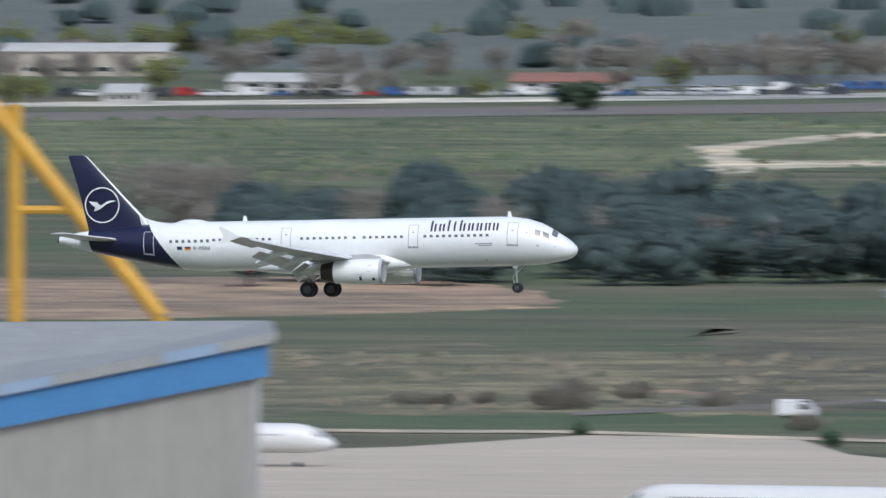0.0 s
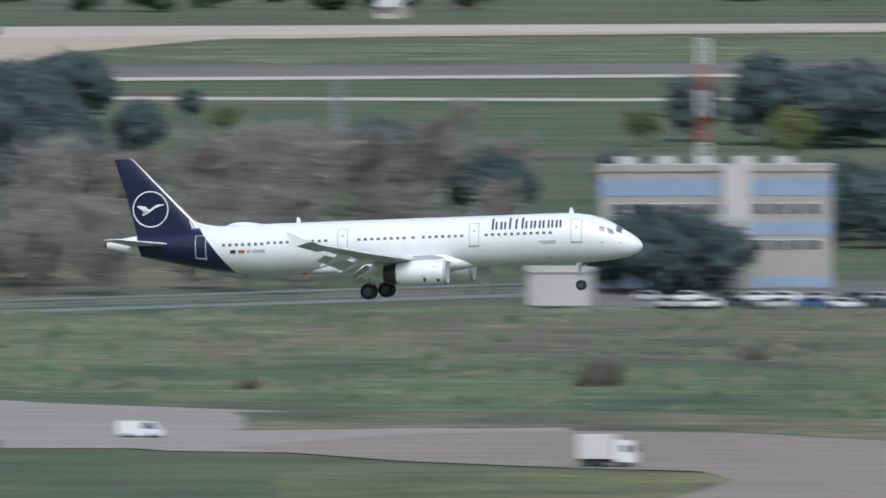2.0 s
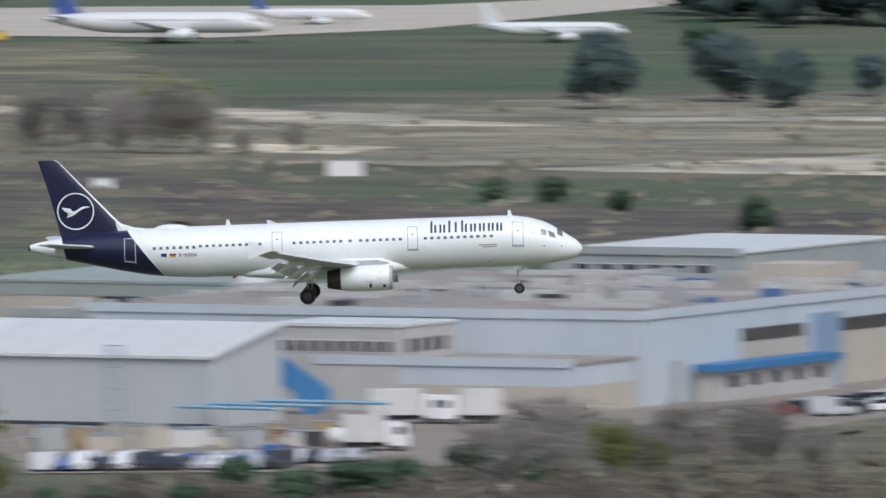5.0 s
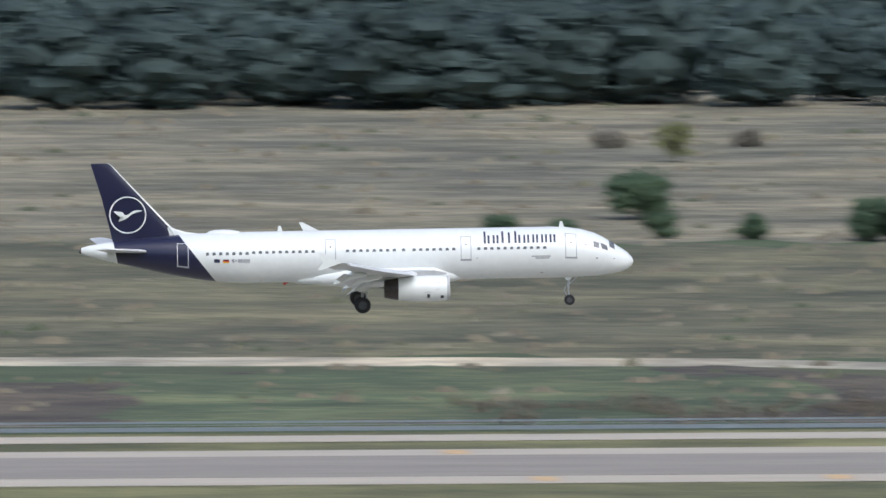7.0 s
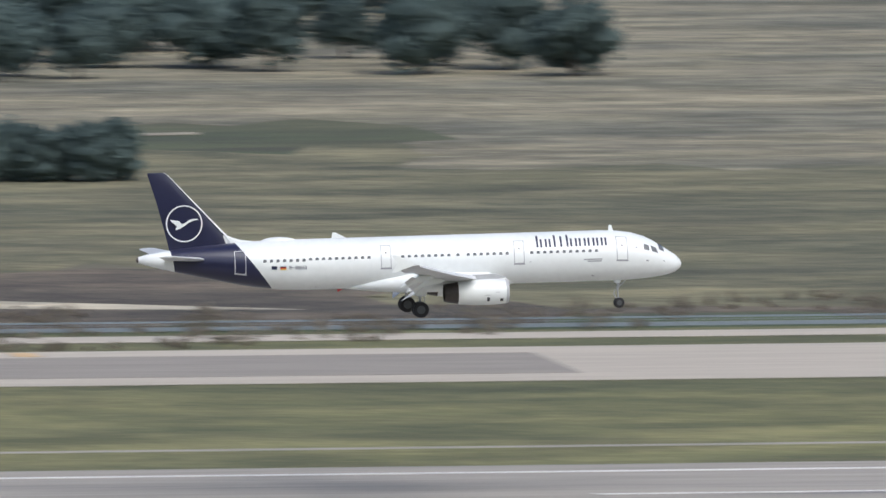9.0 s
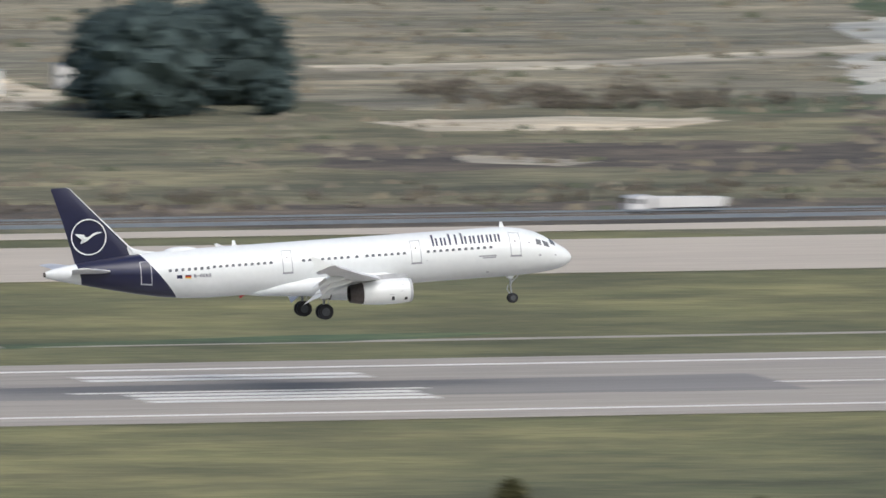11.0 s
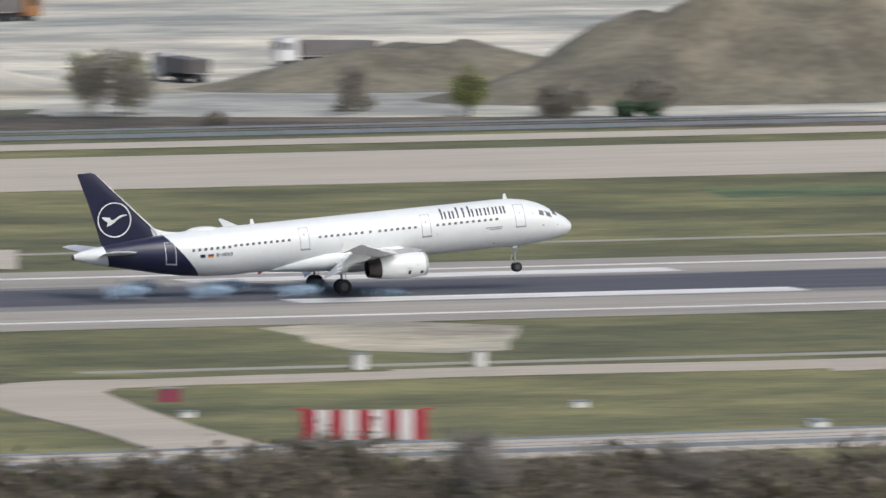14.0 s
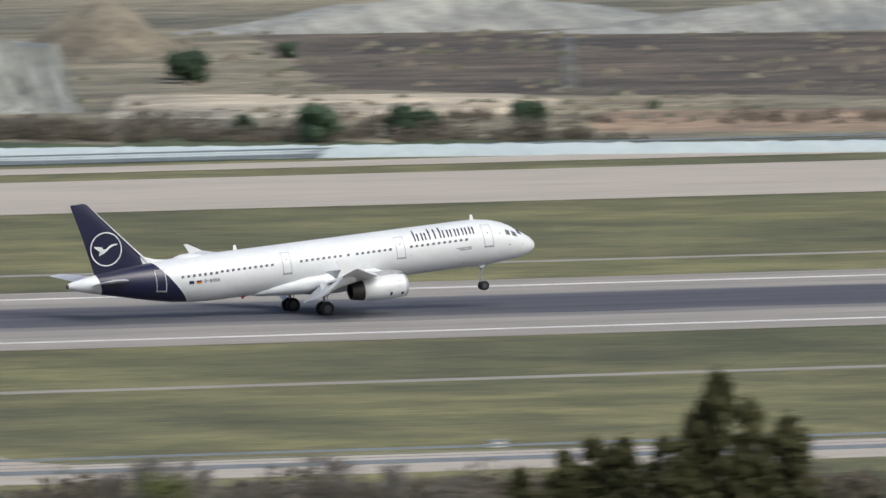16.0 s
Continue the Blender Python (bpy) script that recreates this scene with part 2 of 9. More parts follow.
def sheet(name, pts, material, z, label="", category="", rough=0.0, kind="structure", seed=1):
    """A thin flat layer lying on the ground; rough breaks up its outline by so many metres."""
    rnd = random.Random(seed)
    _layer[0] += 1
    z += 0.0004 * _layer[0]
    out = []
    for a, b in zip(pts, pts[1:] + pts[:1]):
        steps = max(1, int(math.hypot(b[0] - a[0], b[1] - a[1]) / 9)) if rough else 1
        for i in range(steps):
            f = i / steps
            jitter = rough if i else 0.0
            out.append((a[0] + (b[0] - a[0]) * f + rnd.uniform(-1, 1) * jitter, a[1] + (b[1] - a[1]) * f + rnd.uniform(-1, 1) * jitter * (4 if rough >= 3 else 1)))
    bm = bmesh.new()
    cx, cy = sum(p[0] for p in pts) / len(pts), sum(p[1] for p in pts) / len(pts)
    ring = [Vector((p[0] - cx, p[1] - cy, z)) for p in out]
    top = [bm.verts.new(p) for p in ring]
    if rough:
        # the edge runs out in a gentle slope to the ground
        turn = 1 if sum(p.x * q.y - q.x * p.y for p, q in zip(ring, ring[1:] + ring[:1])) > 0 else -1
        foot = []
        for i, p in enumerate(ring):
            d = ring[(i + 1) % len(ring)] - ring[i - 1]
            d = Vector((d.y, -d.x, 0)).normalized() * turn * 1.6
            foot.append(bm.verts.new((p.x + d.x, p.y + d.y, 0.005)))
    else:
        foot = [bm.verts.new((p.x, p.y, z - 0.04)) for p in ring]
    for a, b, c in tessellate_polygon([ring]):
        if (ring[b] - ring[a]).cross(ring[c] - ring[a]).z < 0:
            b, c = c, b
        bm.faces.new((top[a], top[b], top[c]))
    for i in range(len(ring)):
        j = (i + 1) % len(ring)
        bm.faces.new((foot[i], foot[j], top[j], top[i]))
    me = bpy.data.meshes.new(name)
    bm.to_mesh(me)
    bm.free()
    me.materials.append(material)
    ob = new(name, me)
    ob.location = (cx, cy, 0)
    return tagged(ob, label, category, kind=kind)


def strip(name, x0, x1, y0, y1, material, z, label="", category=""):
    return sheet(name, [(x0, y0), (x1, y0), (x1, y1), (x0, y1)], material, z, label, category)


bm = bmesh.new()
n_x, n_y = 60, 30
grid = [[bm.verts.new((-9000 + 18000 * i / n_x, -4000 + 13500 * j / n_y, 0)) for i in range(n_x + 1)] for j in range(n_y + 1)]
for j in range(n_y):
    for i in range(n_x):
        bm.faces.new((grid[j][i], grid[j][i + 1], grid[j + 1][i + 1], grid[j + 1][i]))
tagged(new("ground", mesh_of("ground", bm, ground_material())), "wide dry olive and green grassland round the airport", "ground", kind="structure")

# the runway and its strips, all parallel to x
strip("airfield_grass", -60, 2400, 1560, 2022, GRASS, 0.04, "mown olive-green grass of the airfield", "grass")
strip("runway", 30, 2400, 1737, 1816, RUNWAYTOP, 0.12, "grey asphalt runway with white edge lines", "runway")
for y in (1746.5, 1806.5):
    strip("runway_edge_line", 60, 2400, y - 0.6, y + 0.6, MARKING, 0.16, "white painted runway edge line", "line")
for i in range(38):
    x = 120 + 60 * i
    if 200 < x < 590:
        strip("centre_line_mark", x, x + 30, 1775.6, 1776.5, MARKING, 0.17, "white painted runway centre line dash", "line")


# ---- airliners ----
def livery(name, front, rear, front_x, slope, cone_x=None, rear_colour=None, stripe=None):
    """A fuselage paint: a slanted border parts the front colour from the rear colour; a white tail cone behind cone_x."""
    m = mat(name, front, 0.3, vary=0.05, size=3, coat=0.3)
    n, l = m.node_tree.nodes, m.node_tree.links
    b = n["Principled BSDF"]
    src = b.inputs["Base Color"].links[0].from_socket
    tc, sp = n.new("ShaderNodeTexCoord"), n.new("ShaderNodeSeparateXYZ")
    l.new(tc.outputs["Object"], sp.inputs[0])

    def calc(op, a, v):
        q = n.new("ShaderNodeMath")
        q.operation = op
        l.new(a, q.inputs[0])
        if isinstance(v, (int, float)):
            q.inputs[1].default_value = v
        else:
            l.new(v, q.inputs[1])
        return q.outputs[0]
    s = calc("ADD", sp.outputs["X"], calc("MULTIPLY", sp.outputs["Z"], slope))
    mask = calc("LESS_THAN", s, front_x)
    if cone_x is not None:
        mask = calc("MULTIPLY", mask, calc("GREATER_THAN", calc("ADD", sp.outputs["X"], calc("MULTIPLY", sp.outputs["Z"], 0.2)), cone_x))
    mix = n.new("ShaderNodeMix")
    mix.data_type = "RGBA"
    l.new(mask, mix.inputs["Factor"])
    l.new(src, mix.inputs["A"])
    mix.inputs["B"].default_value = (*rear, 1)
    l.new(mix.outputs["Result"], b.inputs["Base Color"])
    return m


# stations of the fuselage: metres behind the nose, height of the middle, half width, half height
STATIONS = ((0.0, -0.26, 0.02, 0.02), (0.12, -0.26, 0.34, 0.34), (0.5, -0.21, 0.72, 0.70), (1.0, -0.12, 1.02, 0.97), (1.6, 0.02, 1.27, 1.23), (2.3, 0.20, 1.50, 1.52),
            (3.0, 0.35, 1.68, 1.74), (4.0, 0.48, 1.84, 1.93), (5.2, 0.55, 1.94, 2.04), (6.5, 0.58, 1.975, 2.07), (31.0, 0.60, 1.975, 2.07), (33.0, 0.65, 1.95, 2.01),
            (35.0, 0.75, 1.84, 1.86), (37.0, 0.90, 1.62, 1.63), (39.0, 1.05, 1.30, 1.32), (41.0, 1.18, 0.95, 0.98), (42.5, 1.27, 0.66, 0.72), (43.8, 1.34, 0.38, 0.43), (44.4, 1.36, 0.20, 0.24))


def skin(d, phi, out=0.0, length=1.0):
    """The point of the fuselage skin d metres behind the nose at the angle phi from the top, towards the right side for positive phi."""
    xs = [s[0] for s in STATIONS]
    c, w, h = (float(np.interp(d, xs, [s[i] for s in STATIONS])) for i in (1, 2, 3))
    return Vector((-d * length + max(0.0, 0.22 * (1 - d / 4.5)), -(w + out) * math.sin(phi), c + (h + out) * math.cos(phi)))


def fuselage_mesh(bm, n=56):
    ds = sorted({s[0] for s in STATIONS} | {8.0 + 2.5 * i for i in range(10)} | {0.05, 0.28, 0.75, 1.3, 1.95, 2.65, 3.5, 4.6, 34.0, 36.0, 38.0, 40.0, 41.8, 43.2})
    return loft(bm, [[skin(d, 2 * math.pi * i / n) for i in range(n)] for d in ds])


def skin_patch(bm, d0, d1, p0, p1, out=0.012, nd=2, np_=3, side=1, lean=0.0):
    """A curved pane on the skin between two distances and two angles."""
    vs = [[bm.verts.new(skin(d0 + (d1 - d0) * i / nd + lean * j / np_, side * (p0 + (p1 - p0) * j / np_), out)) for j in range(np_ + 1)] for i in range(nd + 1)]
    for i in range(nd):
        for j in range(np_):
            bm.faces.new((vs[i][j], vs[i + 1][j], vs[i + 1][j + 1], vs[i][j + 1]))
    return bm


def angle_at(z, c=0.59, h=2.07):
    return math.acos(max(-1, min(1, (z - c) / h)))


def door_outline(bm, d, width, z0, z1, side, line=0.05, centre=0.59, half=2.07):
    p0, p1 = angle_at(z1, centre, half), angle_at(z0, centre, half)
    e = line / 2.0
    a, b = d - width / 2, d + width / 2
    for q in ((a, a + line, p0, p1), (b - line, b, p0, p1), (a, b, p0 - e / 2, p0 + e / 2), (a, b, p1 - e, p1 + e)):
        skin_patch(bm, *q, out=0.012, nd=2, np_=10, side=side)
    return bm


def airfoil(le, chord, z, y, thick, twist=0.0, n=9):
    """A closed section with its leading edge at x = -le."""
    up, lo = [], []
    for i in range(n + 1):
        s = (1 - math.cos(math.pi * i / n)) / 2
        t = 5 * thick * (0.2969 * math.sqrt(s) - 0.126 * s - 0.3516 * s * s + 0.2843 * s ** 3 - 0.1036 * s ** 4) * chord
        camber = 0.02 * chord * 4 * s * (1 - s)
        zz = z - s * chord * math.tan(radians(twist))
        up.append((-le - s * chord, y, zz + camber + t))
        lo.append((-le - s * chord, y, zz + camber - t))
    return up + lo[-2:0:-1]


def wing_stations(side):
    # distance out, leading edge behind the nose, chord, height, thickness
    return [(side * y, le, c, z, th) for y, le, c, z, th in ((0.5, 14.9, 7.4, -1.05, 0.14), (2.0, 15.5, 6.9, -0.96, 0.14), (6.4, 17.8, 4.3, -0.50, 0.12), (11.5, 20.75, 2.9, 0.28, 0.11), (16.9, 24.0, 1.75, 1.28, 0.10))]


def wing_at(y):
    s = wing_stations(1)
    return [float(np.interp(y, [q[0] for q in s], [q[i] for q in s])) for i in (1, 2, 3)]


def add_wing(plane, side, spoilers):
    bm = bmesh.new()
    rings = [airfoil(le, c * 0.86, z, y, th * 1.1, 2.0) for y, le, c, z, th in wing_stations(side)]
    loft(bm, rings)
    part("wing", bm, WINGGREY, plane, "light grey swept wing with lowered flaps")
    # slats along the leading edge, drooped forward
    for y0, y1 in ((2.9, 4.9), (6.6, 9.0), (9.05, 11.4), (11.45, 13.9), (13.95, 16.4)):
        bm = bmesh.new()
        rings = []
        for y in (y0, y1):
            le, c, z = wing_at(y)
            r = [(-le + 0.30 - 0.16 * c * q, side * y, z - 0.20 + 0.16 * math.sin(math.pi * q) + 0.11 * q) for q in (0, 0.15, 0.4, 0.7, 1.0)]
            r += [(-le + 0.30 - 0.16 * c * q, side * y, z - 0.26 + 0.07 * math.sin(math.pi * q) + 0.12 * q) for q in (0.9, 0.5, 0.1)]
            rings.append(r)
        part("slat", loft(bm, rings), WINGGREY, plane)
    # flaps, two panels, each a main and a small aft vane
    for y0, y1, angle in ((2.2, 6.2, 36), (6.6, 12.6, 36)):
        bm = bmesh.new()
        rings = []
        for y in (y0, y1):
            le, c, z = wing_at(y)
            sec = airfoil(0, 0.30 * c, 0, 0, 0.11)
            a = radians(angle)
            rings.append([(-le - 0.89 * c + p[0] * math.cos(a) + p[2] * math.sin(a), side * y, z - 0.40 + p[0] * math.sin(a) + p[2] * math.cos(a)) for p in sec])
        part("flap", loft(bm, rings), WINGGREY, plane, "grey landing flap lowered behind the wing")
    bm = bmesh.new()
    rings = []
    for y in (12.8, 16.3):
        le, c, z = wing_at(y)
        sec = airfoil(0, 0.26 * c, 0, 0, 0.12)
        a = radians(8)
        rings.append([(-le - 0.84 * c + p[0] * math.cos(a) + p[2] * math.sin(a), side * y, z - 0.05 + p[0] * math.sin(a) + p[2] * math.cos(a)) for p in sec])
    part("aileron", loft(bm, rings), WINGGREY, plane)
    # flap track fairings
    for y, ln in ((4.4, 3.6), (8.0, 3.2), (10.9, 2.8)):
        le, c, z = wing_at(y)
        bm = bmesh.new()
        prof = [(0, 0.03), (0.25, 0.14), (0.9, 0.24), (0.55 * ln, 0.27), (0.8 * ln, 0.2), (ln, 0.03)]
        rings = []
        for a, r in prof:
            droop = max(0, a - 0.45 * ln) * math.tan(radians(26))
            rings.append([(-le - 0.45 * c - a, side * (y + r * 0.75 * math.cos(2 * math.pi * i / 12)), z - 0.33 - droop + r * 1.2 * math.sin(2 * math.pi * i / 12)) for i in range(12)])
        part("flap_fairing", loft(bm, rings), WHITE, plane)
    # wing tip fence
    le, c, z = wing_at(16.9)
    bm = bmesh.new()
    plate(bm, [(-le - 0.15, side * 16.9, z), (-le - 1.75, side * 16.95, z + 0.85), (-le - 2.05, side * 16.95, z + 0.85), (-le - 1.65, side * 16.9, z + 0.05), (-le - 2.1, side * 16.95, z - 0.55), (-le - 1.8, side * 16.95, z - 0.55)], 0.05 * side, 1)
    part("wingtip_fence", bm, WHITE, plane)
    # spoilers: hinged on the upper skin; they rise after the wheels touch
    for y0, y1 in ((3.0, 5.9), (6.7, 8.5), (8.6, 10.3), (10.4, 12.1)):
        le, c, z = wing_at((y0 + y1) / 2)
        le0, c0, z0 = wing_at(y0)
        le1, c1, z1 = wing_at(y1)
        hx, hz = -(le + 0.66 * c), z + 0.055 * c * 0.86
        bm = bmesh.new()
        pts = [(-(le0 + 0.66 * c0) - hx, side * y0, z0 - z), (-(le1 + 0.66 * c1) - hx, side * y1, z1 - z), (-(le1 + 0.84 * c1) - hx, side * y1, z1 - z - 0.012 * c1), (-(le0 + 0.84 * c0) - hx, side * y0, z0 - z - 0.012 * c0)]
        sp = part("spoiler", plate(bm, pts, 0.04), WHITE, plane, "white spoiler panel hinged on the wing")
        spoilers.append((sp, (hx, 0, hz)))
        sp.location = (hx, 0, hz)


def add_engine(plane, side):
    y, z0 = side * 5.75, -1.74
    bm = bmesh.new()
    # intake lip, outer cowl
    prof = [(-16.6, 0.78), (-15.2, 0.82), (-14.75, 0.88), (-14.6, 0.93), (-14.62, 0.96), (-14.75, 0.99), (-15.3, 1.05), (-16.2, 1.075), (-17.4, 1.05), (-18.7, 0.94), (-18.72, 0.88)]
    lathe(bm, [(a, r) for a, r in prof], n=36)
    for v in bm.verts:
        v.co += Vector((-0.42, y, z0))
    eng = part("engine", bm, WHITE, plane, "white jet engine nacelle under the wing")
    bm = bmesh.new()
    lathe(bm, [(-18.65, 0.925), (-19.3, 0.81), (-19.8, 0.70), (-19.75, 0.62), (-18.7, 0.6)], n=32)
    for v in bm.verts:
        v.co += Vector((-0.42, y, z0))
    part("exhaust_nozzle", bm, DARKMETAL, eng, "dark burnt metal exhaust nozzle")
    bm = bmesh.new()
    lathe(bm, [(-14.57, 0.885), (-14.55, 0.92), (-14.60, 0.965), (-14.80, 1.005), (-14.80, 0.99), (-14.7, 0.87)], n=36)
    for v in bm.verts:
        v.co += Vector((-0.42, y, z0))
    part("intake_lip", bm, GREYMETAL, eng, "polished metal intake ring")
    bm = bmesh.new()
    lathe(bm, [(-15.3, 0.82), (-15.35, 0.2), (-15.0, 0.12), (-14.8, 0.01)], n=24)
    for v in bm.verts:
        v.co += Vector((-0.42, y, z0))
    part("fan", bm, SHADOWGREY, eng)
    for dx, w, zz, h in ((-16.35, 0.5, -0.22, 0.035), (-15.55, 0.55, 0.5, 0.04), (-15.6, 0.4, 0.0, 0.03), (-16.3, 0.22, -0.55, 0.32), (-15.2, 0.25, -0.62, 0.22)):
        bm = bmesh.new()
        r = 1.078 if dx < -15.9 else 1.045
        a0, a1 = math.asin((zz - h / 2) / r), math.asin((zz + h / 2) / r)
        vs = []
        for a in (a0, (a0 + a1) / 2, a1):
            vs.append([bm.verts.new((dx - 0.42 + s * w / 2, y + side * (r + 0.015) * math.cos(a), z0 + (r + 0.015) * math.sin(a))) for s in (-1, 1)])
        for i in range(2):
            bm.faces.new((vs[i][0], vs[i][1], vs[i + 1][1], vs[i + 1][0]))
        part("cowl_vent", bm, SHADOWGREY if h > 0.1 else LINE, eng)
    bm = bmesh.new()
    rings = []
    for x, zt, zb, w in ((-15.2, -0.52, -0.62, 0.05), (-16.2, -0.28, -0.75, 0.2), (-18.2, -0.35, -0.85, 0.22), (-19.6, -0.55, -1.0, 0.2), (-21.3, -0.72, -0.86, 0.05)):
        rings.append([(x, y - w, zb), (x, y + w, zb), (x, y + w, zt), (x, y - w, zt)])
    part("pylon", loft(bm, rings), GREYMETAL, plane, "grey engine pylon")


def wheel_mesh(r, w):
    bm = bmesh.new()
    lathe(bm, [(-w * 0.3, r * 0.5), (-w / 2, r * 0.54), (-w / 2, r * 0.86), (-w * 0.36, r * 0.97), (0, r), (w * 0.36, r * 0.97), (w / 2, r * 0.86), (w / 2, r * 0.54), (w * 0.3, r * 0.5)], n=28)
    for v in bm.verts:
        v.co = Vector((v.co.y, v.co.x, v.co.z))
    tyre = mesh_of("tyre", bm, RUBBER)
    bm = bmesh.new()
    lathe(bm, [(-w * 0.46, r * 0.1), (-w * 0.46, r * 0.3), (-w * 0.4, r * 0.53), (w * 0.4, r * 0.53), (w * 0.46, r * 0.3), (w * 0.46, r * 0.1)], n=20)
    for v in bm.verts:
        v.co = Vector((v.co.y, v.co.x, v.co.z))
    return tyre, mesh_of("rim", bm, HUB)


def add_gear(plane):
    tyre, rim = wheel_mesh(0.65, 0.44)
    small, small_rim = wheel_mesh(0.42, 0.23)
    for side in (-1, 1):
        bm = bmesh.new()
        y = side * 3.8
        rod(bm, (-21.6, y * 0.93, -0.9), (-21.92, y, -2.1), 0.17, n=12)
        rod(bm, (-21.92, y, -2.0), (-21.92, y, -3.13), 0.11, n=12)
        rod(bm, (-21.92, y - 0.5, -3.13), (-21.92, y + 0.5, -3.13), 0.08, n=10)
        rod(bm, (-21.8, y * 0.5, -1.2), (-21.9, y, -2.0), 0.06)
        rod(bm, (-21.6, y, -2.0), (-21.55, y, -2.45), 0.04)
        rod(bm, (-21.55, y, -2.45), (-21.85, y, -2.85), 0.04)
        leg = part("main_landing_gear", bm, GREYMETAL, plane, "grey main landing gear leg with two wheels")
        for s in (-0.46, 0.46):
            shared("tyre", tyre, leg, pose(-21.92, y + s, -3.13))
            shared("rim", rim, leg, pose(-21.92, y + s, -3.13))
        bm = bmesh.new()
        plate(bm, [(-21.1, y + side * 0.28, -0.85), (-22.3, y + side * 0.28, -0.85), (-22.25, y + side * 0.24, -2.05), (-21.45, y + side * 0.24, -2.05)], 0.04, 1)
        part("gear_door", bm, WHITE, plane)
    bm = bmesh.new()
    rod(bm, (-4.95, 0, -1.2), (-5.1, 0, -2.2), 0.10, n=12)
    rod(bm, (-5.1, 0, -2.2), (-5.0, 0, -3.3), 0.065, n=12)
    rod(bm, (-5.0, -0.3, -3.3), (-5.0, 0.3, -3.3), 0.06)
    rod(bm, (-4.2, 0, -1.3), (-5.08, 0, -2.1), 0.045)
    rod(bm, (-5.3, 0, -2.2), (-5.42, 0, -2.55), 0.035)
    rod(bm, (-5.42, 0, -2.55), (-5.2, 0, -2.95), 0.035)
    box(bm, -5.12, -4.98, -0.25, 0.25, -1.85, -1.7)
    leg = part("nose_landing_gear", bm, GREYMETAL, plane, "grey nose landing gear leg with two small wheels")
    for s in (-0.25, 0.25):
        shared("tyre", small, leg, pose(-5.0, s, -3.3))
        shared("rim", small_rim, leg, pose(-5.0, s, -3.3))
    for s in (-1, 1):
        bm = bmesh.new()
        plate(bm, [(-4.75, s * 0.32, -1.35), (-5.35, s * 0.32, -1.35), (-5.3, s * 0.40, -1.68), (-4.95, s * 0.40, -1.68)], 0.03, 1)
        part("nose_gear_door", bm, WHITE, plane)


def bird_polys():
    """A plain flying-bird mark inside a ring, on the fin."""
    body = [(-0.75, -0.55), (-0.35, -0.42), (0.0, -0.22), (0.35, 0.05), (0.75, 0.22), (1.2, 0.3), (1.15, 0.38), (0.75, 0.4), (0.4, 0.3), (0.1, 0.08), (-0.12, -0.02),
            (-0.3, 0.05), (-0.42, 0.24), (-1.2, 0.36), (-1.1, 0.2), (-0.95, 0.06), (-0.6, -0.08), (-0.25, -0.14), (-0.15, -0.2), (-0.5, -0.42), (-0.75, -0.47)]
    return body


